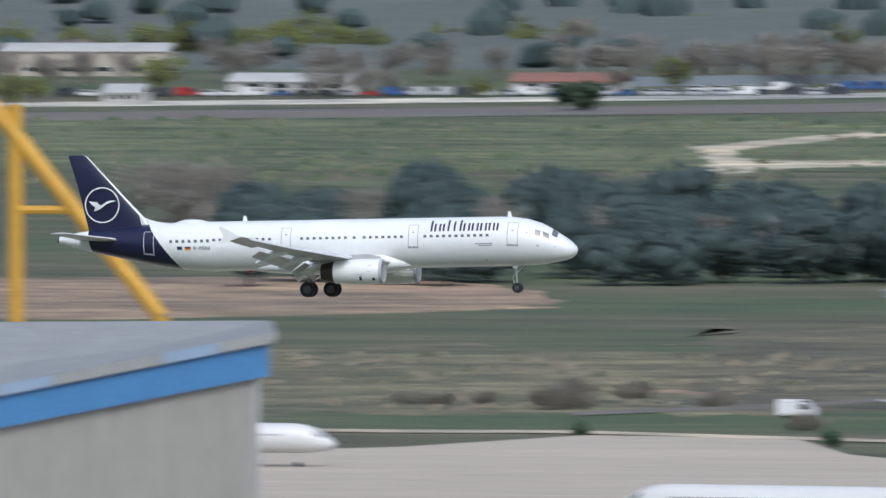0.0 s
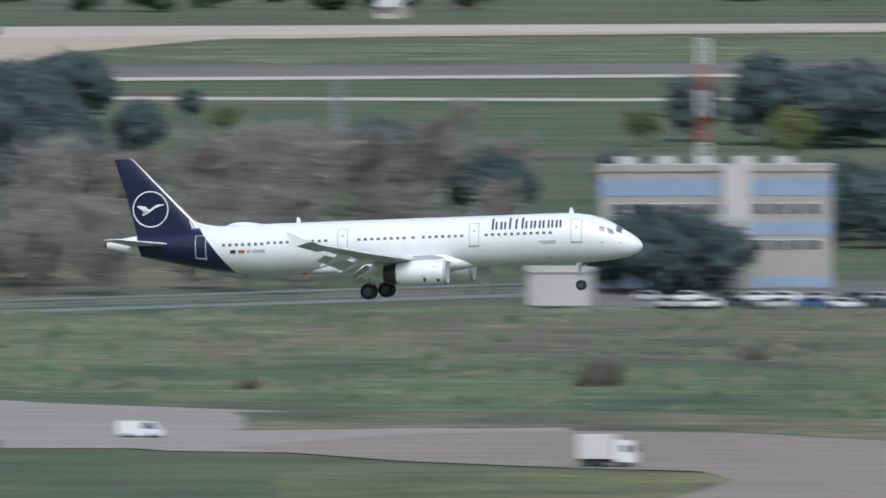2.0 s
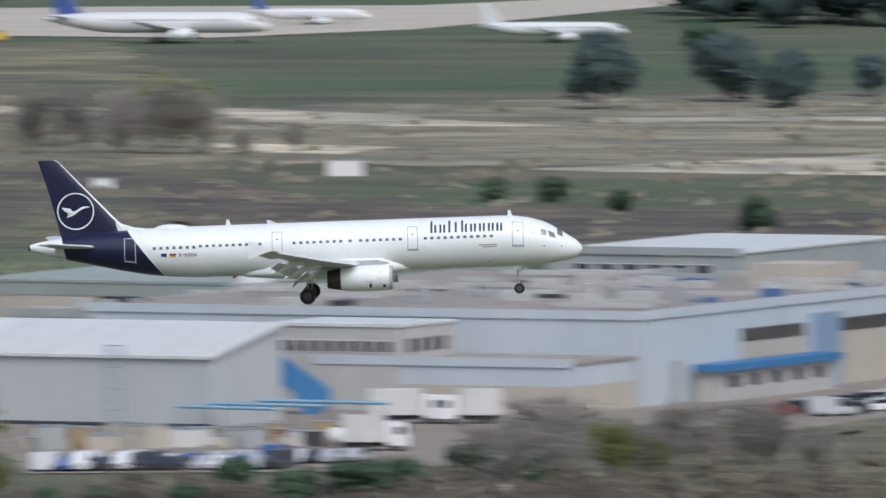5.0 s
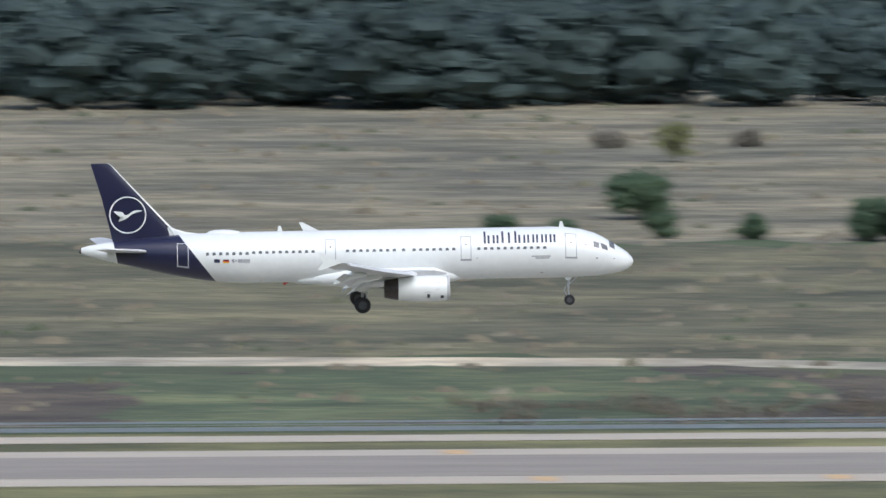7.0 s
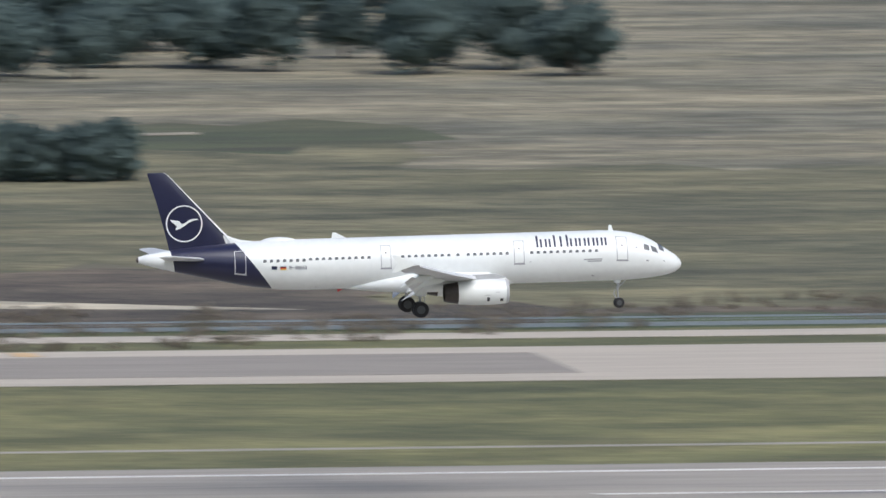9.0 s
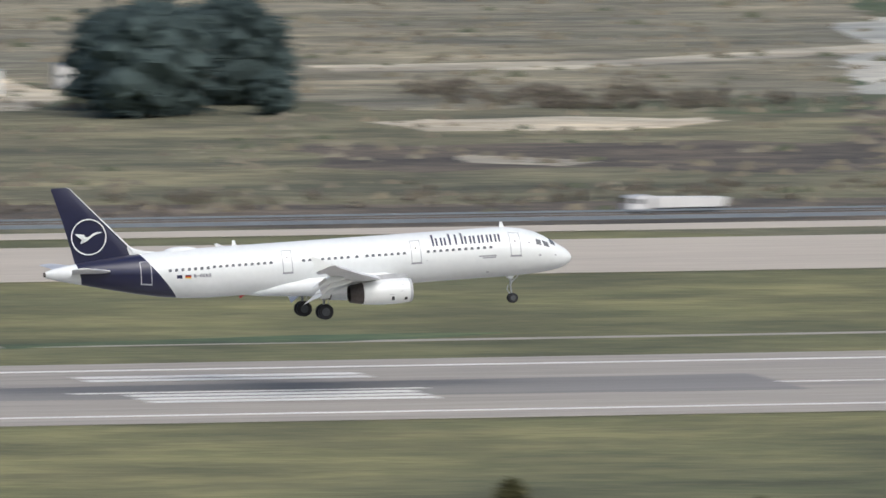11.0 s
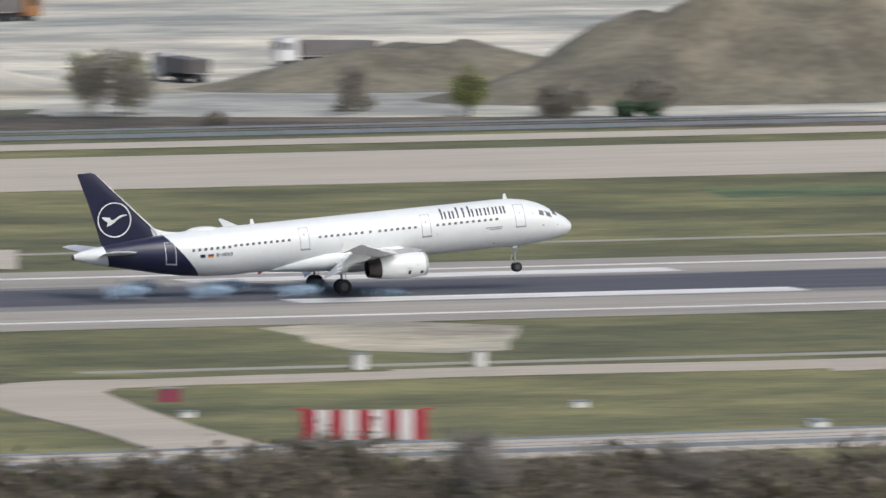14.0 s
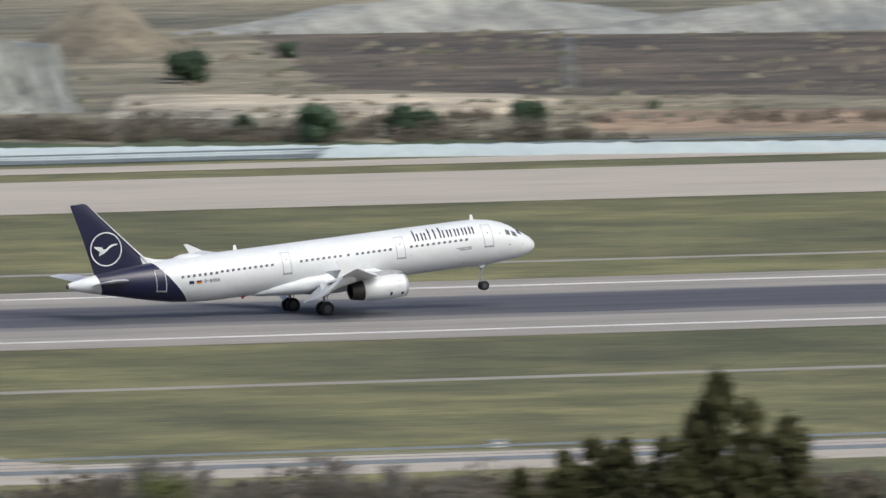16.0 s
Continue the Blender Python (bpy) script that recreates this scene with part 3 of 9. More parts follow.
def make_airliner():
    plane = empty("airliner", Matrix(), "white twin-engine airliner with navy tail and wheels down, landing", "airplane")
    paint = livery("white_and_navy_paint", (0.79, 0.815, 0.80), (0.010, 0.012, 0.045), -34.55, 0.77, cone_x=-41.41)
    fus = part("fuselage", fuselage_mesh(bmesh.new()), paint, plane, "long white fuselage turning navy at the tail")
    # belly fairing
    bm = bmesh.new()
    rings = []
    for x, w, zt, zb in ((-13.2, 0.3, -1.2, -1.35), (-14.4, 1.35, -0.5, -1.62), (-16.0, 2.0, 0.0, -1.86), (-19.0, 2.15, 0.0, -1.98), (-22.5, 2.12, -0.1, -1.95), (-24.8, 1.7, -0.5, -1.78), (-26.8, 1.0, -1.0, -1.6), (-27.8, 0.2, -1.32, -1.42)):
        c, h = (zt + zb) / 2, (zt - zb) / 2
        rings.append([(x, w * math.copysign(abs(math.cos(a)) ** 0.8, math.cos(a)), c + h * math.copysign(abs(math.sin(a)) ** 0.8, math.sin(a))) for a in (2 * math.pi * i / 28 for i in range(28))])
    part("belly_fairing", loft(bm, rings), WHITE, plane)
    # fin with a white leading edge and a navy dorsal root
    def fin_section(z, le, te, th):
        return [(p[0], p[1], z) for p in ((q[0], (q[2]), 0) for q in airfoil(le, te - le, 0, 0, th))]
    bm = bmesh.new()
    levels = ((1.6, 36.0, 41.75, 0.10), (3.0, 36.95, 42.05, 0.10), (5.7, 39.5, 42.72, 0.10), (8.28, 41.9, 43.5, 0.10), (8.4, 42.2, 43.48, 0.07))
    loft(bm, [fin_section(*q) for q in levels])
    fin = part("fin", bm, NAVY, plane, "tall navy tail fin with a white ring mark")
    bm = bmesh.new()
    rings = []
    for z, le, te, th in levels:
        c = te - le
        r = []
        for q in ((0.0, 0.0), (0.012, 0.24), (0.03, 0.37), (0.055, 0.46)):
            r.append((q[0], q[1]))
        hw = [0.015 + a[1] * th * c + 0.008 for a in r]
        rings.append([(-le + 0.02 - a[0] * c * 0.75, h, z) for a, h in zip(r, hw)] + [(-le + 0.02 - a[0] * c * 0.75, -h, z) for a, h in list(zip(r, hw))[::-1]])
    part("leading_edge", loft(bm, rings), WHITE, fin, "white strip along the leading edge")
    # dorsal fillet
    bm = bmesh.new()
    rings = []
    for x, w, z in ((-34.0, 0.05, 2.55), (-35.0, 0.16, 2.62), (-36.0, 0.22, 2.76), (-36.8, 0.26, 3.02), (-37.4, 0.2, 3.3)):
        rings.append([(x, -w, 1.6), (x, w, 1.6), (x, w * 0.7, z - 0.1), (x, 0.0, z), (x, -w * 0.7, z - 0.1)])
    part("dorsal_fillet", loft(bm, rings), WHITE, plane)
    # ring and bird mark on both sides of the fin
    cx, cz = -40.6, 4.22
    for side in (-1, 1):
        bm = bmesh.new()
        y = side * 0.245
        a = [[bm.verts.new((cx + r * math.cos(2 * math.pi * i / 40), y, cz + r * math.sin(2 * math.pi * i / 40))) for i in range(40)] for r in (1.40, 1.50)]
        for i in range(40):
            j = (i + 1) % 40
            bm.faces.new((a[0][i], a[0][j], a[1][j], a[1][i]))
        part("ring_mark", bm, WHITE, fin)
        bm = bmesh.new()
        bm.faces.new([bm.verts.new((cx + p[0] * 0.95, y, cz + p[1] * 0.95)) for p in bird_polys()])
        bmesh.ops.triangulate(bm, faces=bm.faces)
        part("bird_mark", bm, WHITE, fin)
    # tailplanes
    for side in (-1, 1):
        bm = bmesh.new()
        loft(bm, [airfoil(le, c, z, side * y, 0.10) for y, le, c, z in ((0.5, 38.7, 3.6, 1.25), (1.2, 39.1, 3.3, 1.31), (6.1, 42.05, 1.45, 1.88), (6.2, 42.25, 1.2, 1.9))])
        part("tailplane", bm, WINGGREY, plane, "grey tailplane")
    # tail cone exhaust
    bm = bmesh.new()
    lathe(bm, [(-44.3, 0.20), (-44.55, 0.19), (-44.55, 0.12)], n=16)
    for v in bm.verts:
        v.co += Vector((0, 0, 1.36))
    part("auxiliary_exhaust", bm, DARKMETAL, plane)
    spoilers = []
    for side in (-1, 1):
        add_wing(plane, side, spoilers)
        add_engine(plane, side)
    add_gear(plane)
    # cabin windows: one small shared pane
    bm = bmesh.new()
    w, h = 0.135, 0.2
    ring = [bm.verts.new((w * math.copysign(abs(math.cos(a)) ** 0.6, math.cos(a)), 0, h * math.copysign(abs(math.sin(a)) ** 0.6, math.sin(a)))) for a in (2 * math.pi * i / 12 for i in range(12))]
    bm.faces.new(ring)
    pane = mesh_of("cabin_window", bm, WINDOWGLASS, smooth=False)
    phi = angle_at(1.04)
    tilt = math.degrees(math.pi / 2 - phi)
    for side in (-1, 1):
        rows = [7.05 + 0.533 * i for i in range(11)] + [14.4 + 0.533 * i for i in range(7)] + [18.45] + [19.2 + 0.54 * i for i in range(8)] + [25.75 + 0.533 * i for i in range(17)]
        for d in rows:
            p = skin(d, phi * (1 if side < 0 else -1), 0.012)
            if d > 31:
                p = skin(d, angle_at(1.0, *[float(np.interp(d, [s[0] for s in STATIONS], [s[i] for s in STATIONS])) for i in (1, 3)]) * (1 if side < 0 else -1), 0.02)
            shared("cabin_window", pane, fus, pose(p.x, p.y, p.z, -tilt if side > 0 else tilt, 0, 0))
    # doors
    for side in (1, -1):
        for d, wd, z0, z1 in ((4.92, 0.92, 0.26, 2.12), (13.41, 0.85, 0.24, 2.05), (24.35, 0.85, 0.2, 2.0), (36.26, 0.92, 0.05, 1.9)):
            c, h = (float(np.interp(d, [s[0] for s in STATIONS], [s[i] for s in STATIONS])) for i in (1, 3))
            bm = bmesh.new()
            door_outline(bm, d, wd, z0, z1, side, 0.055, c, h)
            door = part("cabin_door", bm, PALELINE if d > 30 else LINE, fus)
            bm = bmesh.new()
            q = angle_at(1.45, c, h)
            skin_patch(bm, d - 0.06, d + 0.06, q - 0.03, q + 0.03, 0.014, side=side)
            part("door_window", bm, SHADOWGREY, door)
            bm = bmesh.new()
            q = angle_at(z0 - 0.03, c, h)
            skin_patch(bm, d - wd / 2 - 0.04, d + wd / 2 + 0.04, q - 0.02, q + 0.03, 0.016, side=side)
            part("door_sill", bm, LINE, door)
    # cockpit panes
    for side in (1, -1):
        for d0, d1, p0, p1, lean in ((2.72, 3.14, 0.88, 1.17, 0.0), (2.12, 2.60, 0.84, 1.15, -0.12), (1.52, 1.93, 0.12, 0.84, -0.05)):
            bm = bmesh.new()
            skin_patch(bm, d0, d1, p0, p1, 0.014, 3, 6, side, lean)
            part("cockpit_window", bm, COCKPIT, fus, "dark cockpit window")
    # name on the flank: dark blue bars of the letters' sizes, both sides
    for side in (1, -1):
        x = 11.95
        for wd, hh in ((0.5, 1.0), (0.5, 0.7), (0.3, 1.0), (0.3, 0.9), (0.5, 1.0), (0.5, 0.7), (0.5, 0.7), (0.46, 0.7), (0.5, 0.7)):
            bm = bmesh.new()
            for k in range(2 if wd > 0.4 else 1):
                skin_patch(bm, x - 0.31 * k, x - 0.31 * k - 0.17, angle_at(1.5 + 0.9 * (hh if k == 0 else min(hh, 0.7))), angle_at(1.5), 0.013, 1, 6, side)
            part("name_bar", bm, LETTER, fus)
            x -= wd + 0.22
        for x0, x1, z0, z1, m in ((33.75, 33.3, 0.34, 0.62, LETTER), (33.05, 32.55, 0.53, 0.62, SHADOWGREY), (33.05, 32.55, 0.43, 0.53, REDLIGHT), (33.05, 32.55, 0.34, 0.43, GOLD)):
            bm = bmesh.new()
            skin_patch(bm, x0, x1, angle_at(z1, 0.66, 2.0), angle_at(z0, 0.66, 2.0), 0.03, 1, 3, side)
            part("flag_mark", bm, m, fus)
        for i in range(6):
            bm = bmesh.new()
            x0 = 32.3 - i * 0.25
            if i == 1:
                skin_patch(bm, x0, x0 - 0.16, angle_at(0.51, 0.62, 2.03), angle_at(0.46, 0.62, 2.03), 0.03, 1, 1, side)
            else:
                skin_patch(bm, x0, x0 - 0.055, angle_at(0.62, 0.62, 2.03), angle_at(0.34, 0.62, 2.03), 0.03, 1, 2, side)
                skin_patch(bm, x0 - 0.11, x0 - 0.165, angle_at(0.62, 0.62, 2.03), angle_at(0.34, 0.62, 2.03), 0.03, 1, 2, side)
            part("registration_bar", bm, LETTER, fus)
        for x0, x1, z in ((8.1, 6.6, 0.42), (7.8, 6.65, 0.27)):
            bm = bmesh.new()
            skin_patch(bm, x0, x1, angle_at(z + 0.05), angle_at(z - 0.05), 0.013, 1, 1, side)
            part("small_print", bm, LINE, fus)
        for d, z, s in ((3.75, 1.25, 0.09), (2.9, 0.15, 0.1), (7.3, -0.95, 0.1), (12.5, 0.35, 0.05), (1.55, 0.05, 0.07), (30.0, -1.2, 0.06)):
            c, h = (float(np.interp(d, [q[0] for q in STATIONS], [q[i] for q in STATIONS])) for i in (1, 3))
            bm = bmesh.new()
            q = angle_at(z, c, h)
            skin_patch(bm, d - s, d + s, q - s / h * 0.6, q + s / h * 0.6, 0.014, 1, 1, side)
            part("skin_port", bm, LINE, fus)
    # aerials, radome, beacon
    for d, z, h, m in ((5.35, 2.58, 0.48, WHITE), (28.1, 2.62, 0.48, WHITE), (27.6, -1.42, -0.26, REDLIGHT), (18.2, 2.58, 0.1, GREYMETAL)):
        bm = bmesh.new()
        plate(bm, [(-d, -0.03, z), (-d - 0.42, -0.03, z), (-d - 0.36, -0.03, z + h), (-d - 0.16, -0.03, z + h)] if h > 0 else [(-d, -0.03, z), (-d - 0.5, -0.03, z), (-d - 0.55, -0.03, z + h), (-d - 0.4, -0.03, z + h)], 0.06, 1)
        part("aerial", bm, m, fus)
    bm = bmesh.new()
    lathe(bm, [(-31.4, 0.02), (-31.65, 0.2), (-32.2, 0.34), (-32.9, 0.40), (-33.6, 0.36), (-34.1, 0.22), (-34.35, 0.02)], n=24)
    for v in bm.verts:
        v.co = Vector((v.co.x, v.co.y * 1.5, 2.56 + v.co.z * 0.85))
    part("satellite_radome", bm, WHITE, fus, "low white radome on the roof")
    return plane, spoilers


airliner, spoilers = make_airliner()

DRAIN_Y = 1842.7
NEAR_DRAIN_Y = 1683.4
# the touchdown zone, the parallel taxiway, its verge, service road and fence
sheet("faint_tyre_marks", [(250, 1774), (420, 1766), (420, 1788), (330, 1784)], FAINTMARKS, 0.13, "faint rubber streaks on the runway", "tyre marks", rough=0.6)
sheet("faint_tyre_marks", [(440, 1769), (520, 1763), (2400, 1758), (2400, 1799), (520, 1793), (450, 1785)], FAINTMARKS, 0.135, "thin grey rubber film along the runway middle", "tyre marks", rough=0.8)
sheet("tyre_marks", [(440, 1775), (560, 1769), (660, 1767), (2400, 1766), (2400, 1795), (660, 1792), (560, 1789), (450, 1781)], TYREMARKS, 0.14, "black rubber deposit along the runway middle", "tyre marks", rough=0.8)
for (x0, y0), (x1, y1), n in [(*q, n) for q, n in (([(364.1, 1768.6), (388.2, 1767.0)], 3), ([(364.7, 1794.5), (388.8, 1794.6)], 2), ([(518.8, 1772.3), (542.3, 1769.9)], 2), ([(518.6, 1800.4), (541.0, 1797.7)], 2), ([(602.4, 1768.9), (648.2, 1764.0)], 1), ([(602.9, 1800.6), (647.9, 1794.6)], 1))]:
    ym = (y0 + y1) / 2
    for k in range(n):
        c = ym + 4.2 * (k - (n - 1) / 2)
        strip("touchdown_mark", x0, x1, c - (1.2 if n > 1 else 2.6), c + (1.2 if n > 1 else 2.6), MARKING, 0.18, "white painted touchdown zone bar on the runway", "marking")
strip("taxiway", -60, 2400, 1938, 1992, CONCRETE, 0.12, "pale concrete parallel taxiway", "taxiway")
strip("taxiway_lane", -60, 262, 1949, 1982, TAXILANE, 0.15, "grey asphalt lane in the middle of the taxiway", "asphalt")
strip("service_road", -60, 2400, 2006, 2016, CONCRETE, 0.12, "narrow pale service road beside the fence", "road")
strip("drain_line", -40, 2400, DRAIN_Y - 1.2, DRAIN_Y + 1.2, DRAIN, 0.06, "thin pale drain channel in the grass", "drain")
strip("near_drain", 556, 2400, NEAR_DRAIN_Y - 1.5, NEAR_DRAIN_Y + 1.5, DRAIN, 0.06, "thin pale drain channel in the grass", "drain")
for x, y in ((86, 1987), (128, 1987), (150, 1944), (182, 1944), (118, 1944), (92, 1944), (215, 1987)):
    strip("yellow_marking", x, x + 2.2, y - 3, y + 3, YELLOWMARK, 0.17, "faded yellow marking on the taxiway", "marking")
sheet("exit_taxiway", [(596.4, 1945.2), (606.9, 1943.1), (604.1, 1916.0), (600.6, 1888.0), (597.1, 1863.6), (596.4, 1849.8), (605.0, 1849.3), (595.7, 1820.8), (589.9, 1826.6), (590.7, 1850.2), (587.0, 1853.5), (587.7, 1867.2), (590.5, 1888.0), (594.0, 1913.0), (595.7, 1932.3)], CONCRETE, 0.1, "pale concrete taxiway crossing the grass", "taxiway")
sheet("exit_pad", [(322.0, 1938.0), (324.0, 1932.0), (317.5, 1846.8), (318.0, 1842.8), (301.5, 1842.8), (307.0, 1932.0), (303.0, 1938.0)], CONCRETE, 0.1, "pale concrete link taxiway", "taxiway")
sheet("windsock_pad", [(500.0, 1854.5), (517.4, 1853.8), (516.8, 1838.0), (499.0, 1838.8)], CONCRETE, 0.12, "pale concrete pad in the grass", "pad")
sheet("near_path", [(504.5, 1653.3), (514.8, 1656.6), (528.3, 1657.8), (534.6, 1659.8), (540.3, 1664.3), (546.3, 1672.5), (551.2, 1674.4), (558.0, 1673.2), (568.0, 1674.5), (585.9, 1675.0), (582.8, 1666.2), (569.4, 1664.7), (559.9, 1664.7), (552.3, 1663.2), (549.9, 1658.9), (548.5, 1650.4), (546.2, 1636.5), (543.4, 1615.8), (542.0, 1597.9), (541.9, 1589.5), (531.2, 1590.3), (533.6, 1606.9), (534.9, 1620.7), (535.4, 1635.0), (536.4, 1644.9), (530.8, 1647.9), (521.7, 1648.6), (503.1, 1648.8)], TANCONCRETE, 0.1, "pale gravel track forking in the grass", "track")
sheet("near_path", [(580.3, 1677.0), (594.8, 1676.9), (613.7, 1675.5), (633.9, 1676.9), (656.2, 1674.9), (651.9, 1663.9), (630.0, 1666.6), (609.7, 1664.6), (590.9, 1666.0), (576.5, 1666.2)], TANCONCRETE, 0.105, "straight pale gravel track in the grass", "track")
sheet("near_path", [(616.8, 1673.2), (631.3, 1672.8), (646.2, 1673.1), (655.6, 1671.8), (661.3, 1667.5), (664.8, 1657.7), (665.4, 1646.9), (662.3, 1615.3), (660.3, 1601.0), (662.2, 1595.5), (657.8, 1584.8), (649.1, 1588.9), (650.8, 1610.8), (653.3, 1628.9), (656.4, 1648.8), (655.7, 1659.6), (652.1, 1662.9), (643.2, 1665.5), (627.7, 1663.2), (612.2, 1661.0)], TANCONCRETE, 0.11, "pale gravel track curving in the grass", "track")
sheet("runway_apron", [(589.4, 1733.6), (600.2, 1739.0), (608.6, 1728.6), (597.1, 1699.0), (592.5, 1696.9), (586.9, 1703.4)], SAND, 0.1, "bare pale earth beside the runway", "earth", rough=1.0)
sheet("near_service_road", [(470.9, 1587.1), (482.8, 1582.3), (527.2, 1590.5), (556.8, 1591.9), (606.0, 1595.7), (598.9, 1577.1), (549.5, 1571.2), (520.6, 1570.6), (476.8, 1562.7), (464.7, 1566.2)], CONCRETE, 0.1, "pale concrete service road by the near fence", "road")
sheet("near_service_road", [(576.2, 1594.4), (602.4, 1595.7), (656.4, 1595.0), (733.2, 1595.9), (784.9, 1595.6), (775.4, 1576.3), (723.9, 1575.5), (648.2, 1575.0), (594.5, 1574.7), (569.1, 1574.8)], CONCRETE, 0.09, "pale concrete service road by the near fence", "road")
sheet("near_scrub", [(381.1, 1630.0), (429.5, 1611.7), (452.8, 1599.5), (510.2, 1559.8), (557.7, 1563.4), (628.4, 1557.1), (563.4, 1396.0), (345.2, 1476.8)], SCRUB, 0.08, "dark reddish-brown scrub on the near slope", "scrub", rough=4)
for a, c, m, nm in (([(494.2, 1724.5), (502.0, 1728.0), (498.7, 1715.1), (493.1, 1717.1)], None, LUSH, "x"), ([(368.1, 1846.1), (394.1, 1852.0), (413.8, 1851.2), (397.0, 1842.6), (367.2, 1841.4)], None, LUSH, "x"), ([(694.8, 1918.2), (711.7, 1916.0), (706.8, 1902.6), (692.3, 1903.8)], None, LUSH, "x")):
    sheet("green_grass_patch", a, m, 0.07, "greener patch of mown grass", "grass", rough=1.5)

# country beyond the fence, from the west end to the quarry
sheet("dry_slope", [(13.1, 2412.6), (202.0, 2396.0), (270.9, 2439.7), (469.0, 2479.1), (588.2, 3197.4), (349.5, 3147.6), (-14.9, 3170.1)], DRY, 0.05, "dry brown grass slope with terraces", "grass", rough=6)
sheet("scrub_belt", [(43.9, 2114.9), (109.8, 2128.1), (142.1, 2119.1), (176.6, 2095.4), (220.0, 2130.7), (395.1, 2147.8), (377.3, 2050.8), (209.9, 2033.8), (171.2, 2031.7), (89.3, 2036.8), (42.3, 2041.6)], SCRUB, 0.06, "belt of brown scrub along the fence", "scrub", rough=3)
sheet("green_belt", [(60.5, 2128.0), (110.1, 2134.3), (125.8, 2102.9), (123.9, 2053.1), (89.5, 2040.6), (58.2, 2045.1)], GREEN, 0.07, "strip of fresh green grass", "grass", rough=3)
sheet("olive_belt", [(-35.7, 2380.9), (25.4, 2404.0), (147.6, 2384.7), (244.6, 2369.3), (461.1, 2437.1), (406.1, 2146.1), (221.1, 2141.3), (133.0, 2149.0), (22.7, 2162.2), (-49.3, 2170.8)], OLIVE, 0.055, "rough olive grass", "grass", rough=4)
sheet("dirt_track", [(44.8, 2158.9), (94.4, 2152.6), (121.8, 2146.4), (148.3, 2130.8), (177.6, 2107.6), (225.3, 2078.1), (250.0, 2059.4), (224.0, 2066.2), (176.9, 2098.5), (147.6, 2120.4), (121.2, 2135.9), (93.9, 2139.9), (44.5, 2146.2)], SAND, 0.1, "pale sandy track through the grass", "track", rough=0.4)
sheet("terrace_path", [(173.7, 2386.4), (199.0, 2393.9), (244.4, 2414.1), (255.3, 2417.6), (283.1, 2423.6), (282.5, 2418.2), (254.6, 2410.9), (243.8, 2407.4), (198.5, 2387.3), (173.3, 2379.9)], SAND, 0.1, "thin pale path along a terrace", "path")
sheet("terrace_path", [(174.7, 2357.4), (208.1, 2356.6), (226.7, 2359.8), (246.8, 2336.8), (245.7, 2326.8), (224.3, 2334.4), (207.4, 2349.0), (174.3, 2352.3)], SAND, 0.1, "thin pale path along a terrace", "path", rough=0.4)
sheet("green_terrace", [(173.3, 2379.9), (198.5, 2387.3), (243.8, 2407.4), (241.3, 2383.6), (209.0, 2366.9), (174.7, 2357.4)], GREEN, 0.07, "green grass on a terrace", "grass", rough=1)
for k, q in enumerate(([(178.3, 2738.6), (223.5, 2774.1), (271.0, 2782.9), (290.7, 2752.0), (287.1, 2717.6), (241.1, 2729.9), (176.6, 2713.0)], [(168.2, 2584.2), (201.9, 2588.8), (243.2, 2601.4), (274.6, 2600.3), (272.5, 2580.2), (213.3, 2564.9), (166.9, 2564.4)], [(122.2, 2780.6), (159.6, 2810.3), (205.2, 2839.4), (217.9, 2814.8), (164.6, 2773.3), (121.0, 2754.3)])):
    sheet("bare_terrace", q, PALEDRY, 0.07 + 0.004 * k, "bare pale brown edge of a terrace", "earth", rough=2.5, seed=k)
sheet("sand_area", [(358.5, 2278.5), (380.1, 2300.2), (403.9, 2297.1), (420.5, 2305.2), (441.4, 2314.9), (455.0, 2321.5), (462.7, 2316.6), (462.7, 2279.9), (449.0, 2248.3), (429.3, 2239.2), (394.1, 2242.0), (365.1, 2245.5)], SAND, 0.08, "pale bare sand area", "sand", rough=2.5)
sheet("heath", [(261.7, 2263.2), (428.2, 2233.3), (454.2, 2244.3), (486.4, 2235.0), (567.0, 2211.5), (510.8, 1992.6), (259.9, 2063.2)], OLIVE, 0.06, "rough olive and brown heath", "heath", rough=3)
sheet("scrub_belt", [(333.3, 2083.9), (391.8, 2072.6), (447.6, 2056.8), (504.8, 2056.5), (495.2, 2017.3), (438.9, 2016.9), (358.5, 2039.5), (327.6, 2048.2)], SCRUB, 0.09, "belt of brown scrub along the fence", "scrub", rough=2)
sheet("upper_heath", [(294.4, 2335.7), (452.7, 2328.9), (487.6, 2240.9), (541.8, 2256.8), (628.8, 2619.0), (368.4, 2699.3)], DRY, 0.055, "dry brown heath", "heath", rough=3)
for k, q in enumerate(([(500.5, 2336.8), (535.7, 2339.2), (572.7, 2369.5), (568.2, 2351.1), (525.2, 2320.7), (500.7, 2323.1)], [(480.6, 2213.4), (502.1, 2218.9), (515.9, 2205.9), (501.4, 2189.7), (482.1, 2193.4)], [(474.2, 2141.6), (485.2, 2129.0), (480.0, 2121.5), (472.4, 2130.7)], [(475.0, 2146.5), (484.3, 2131.8), (478.6, 2126.8), (472.6, 2135.7)], [(522.2, 2126.1), (532.4, 2088.6), (544.3, 2075.7), (539.6, 2057.5), (523.5, 2075.9), (519.7, 2110.9)], [(502.6, 2206.7), (515.8, 2212.2), (506.6, 2193.1), (484.0, 2203.1), (487.0, 2216.9)])):
    sheet("sand_streak", q, SAND, 0.10 + 0.004 * k, "streak of pale bare sand in the heath", "sand", rough=1.2, seed=k)
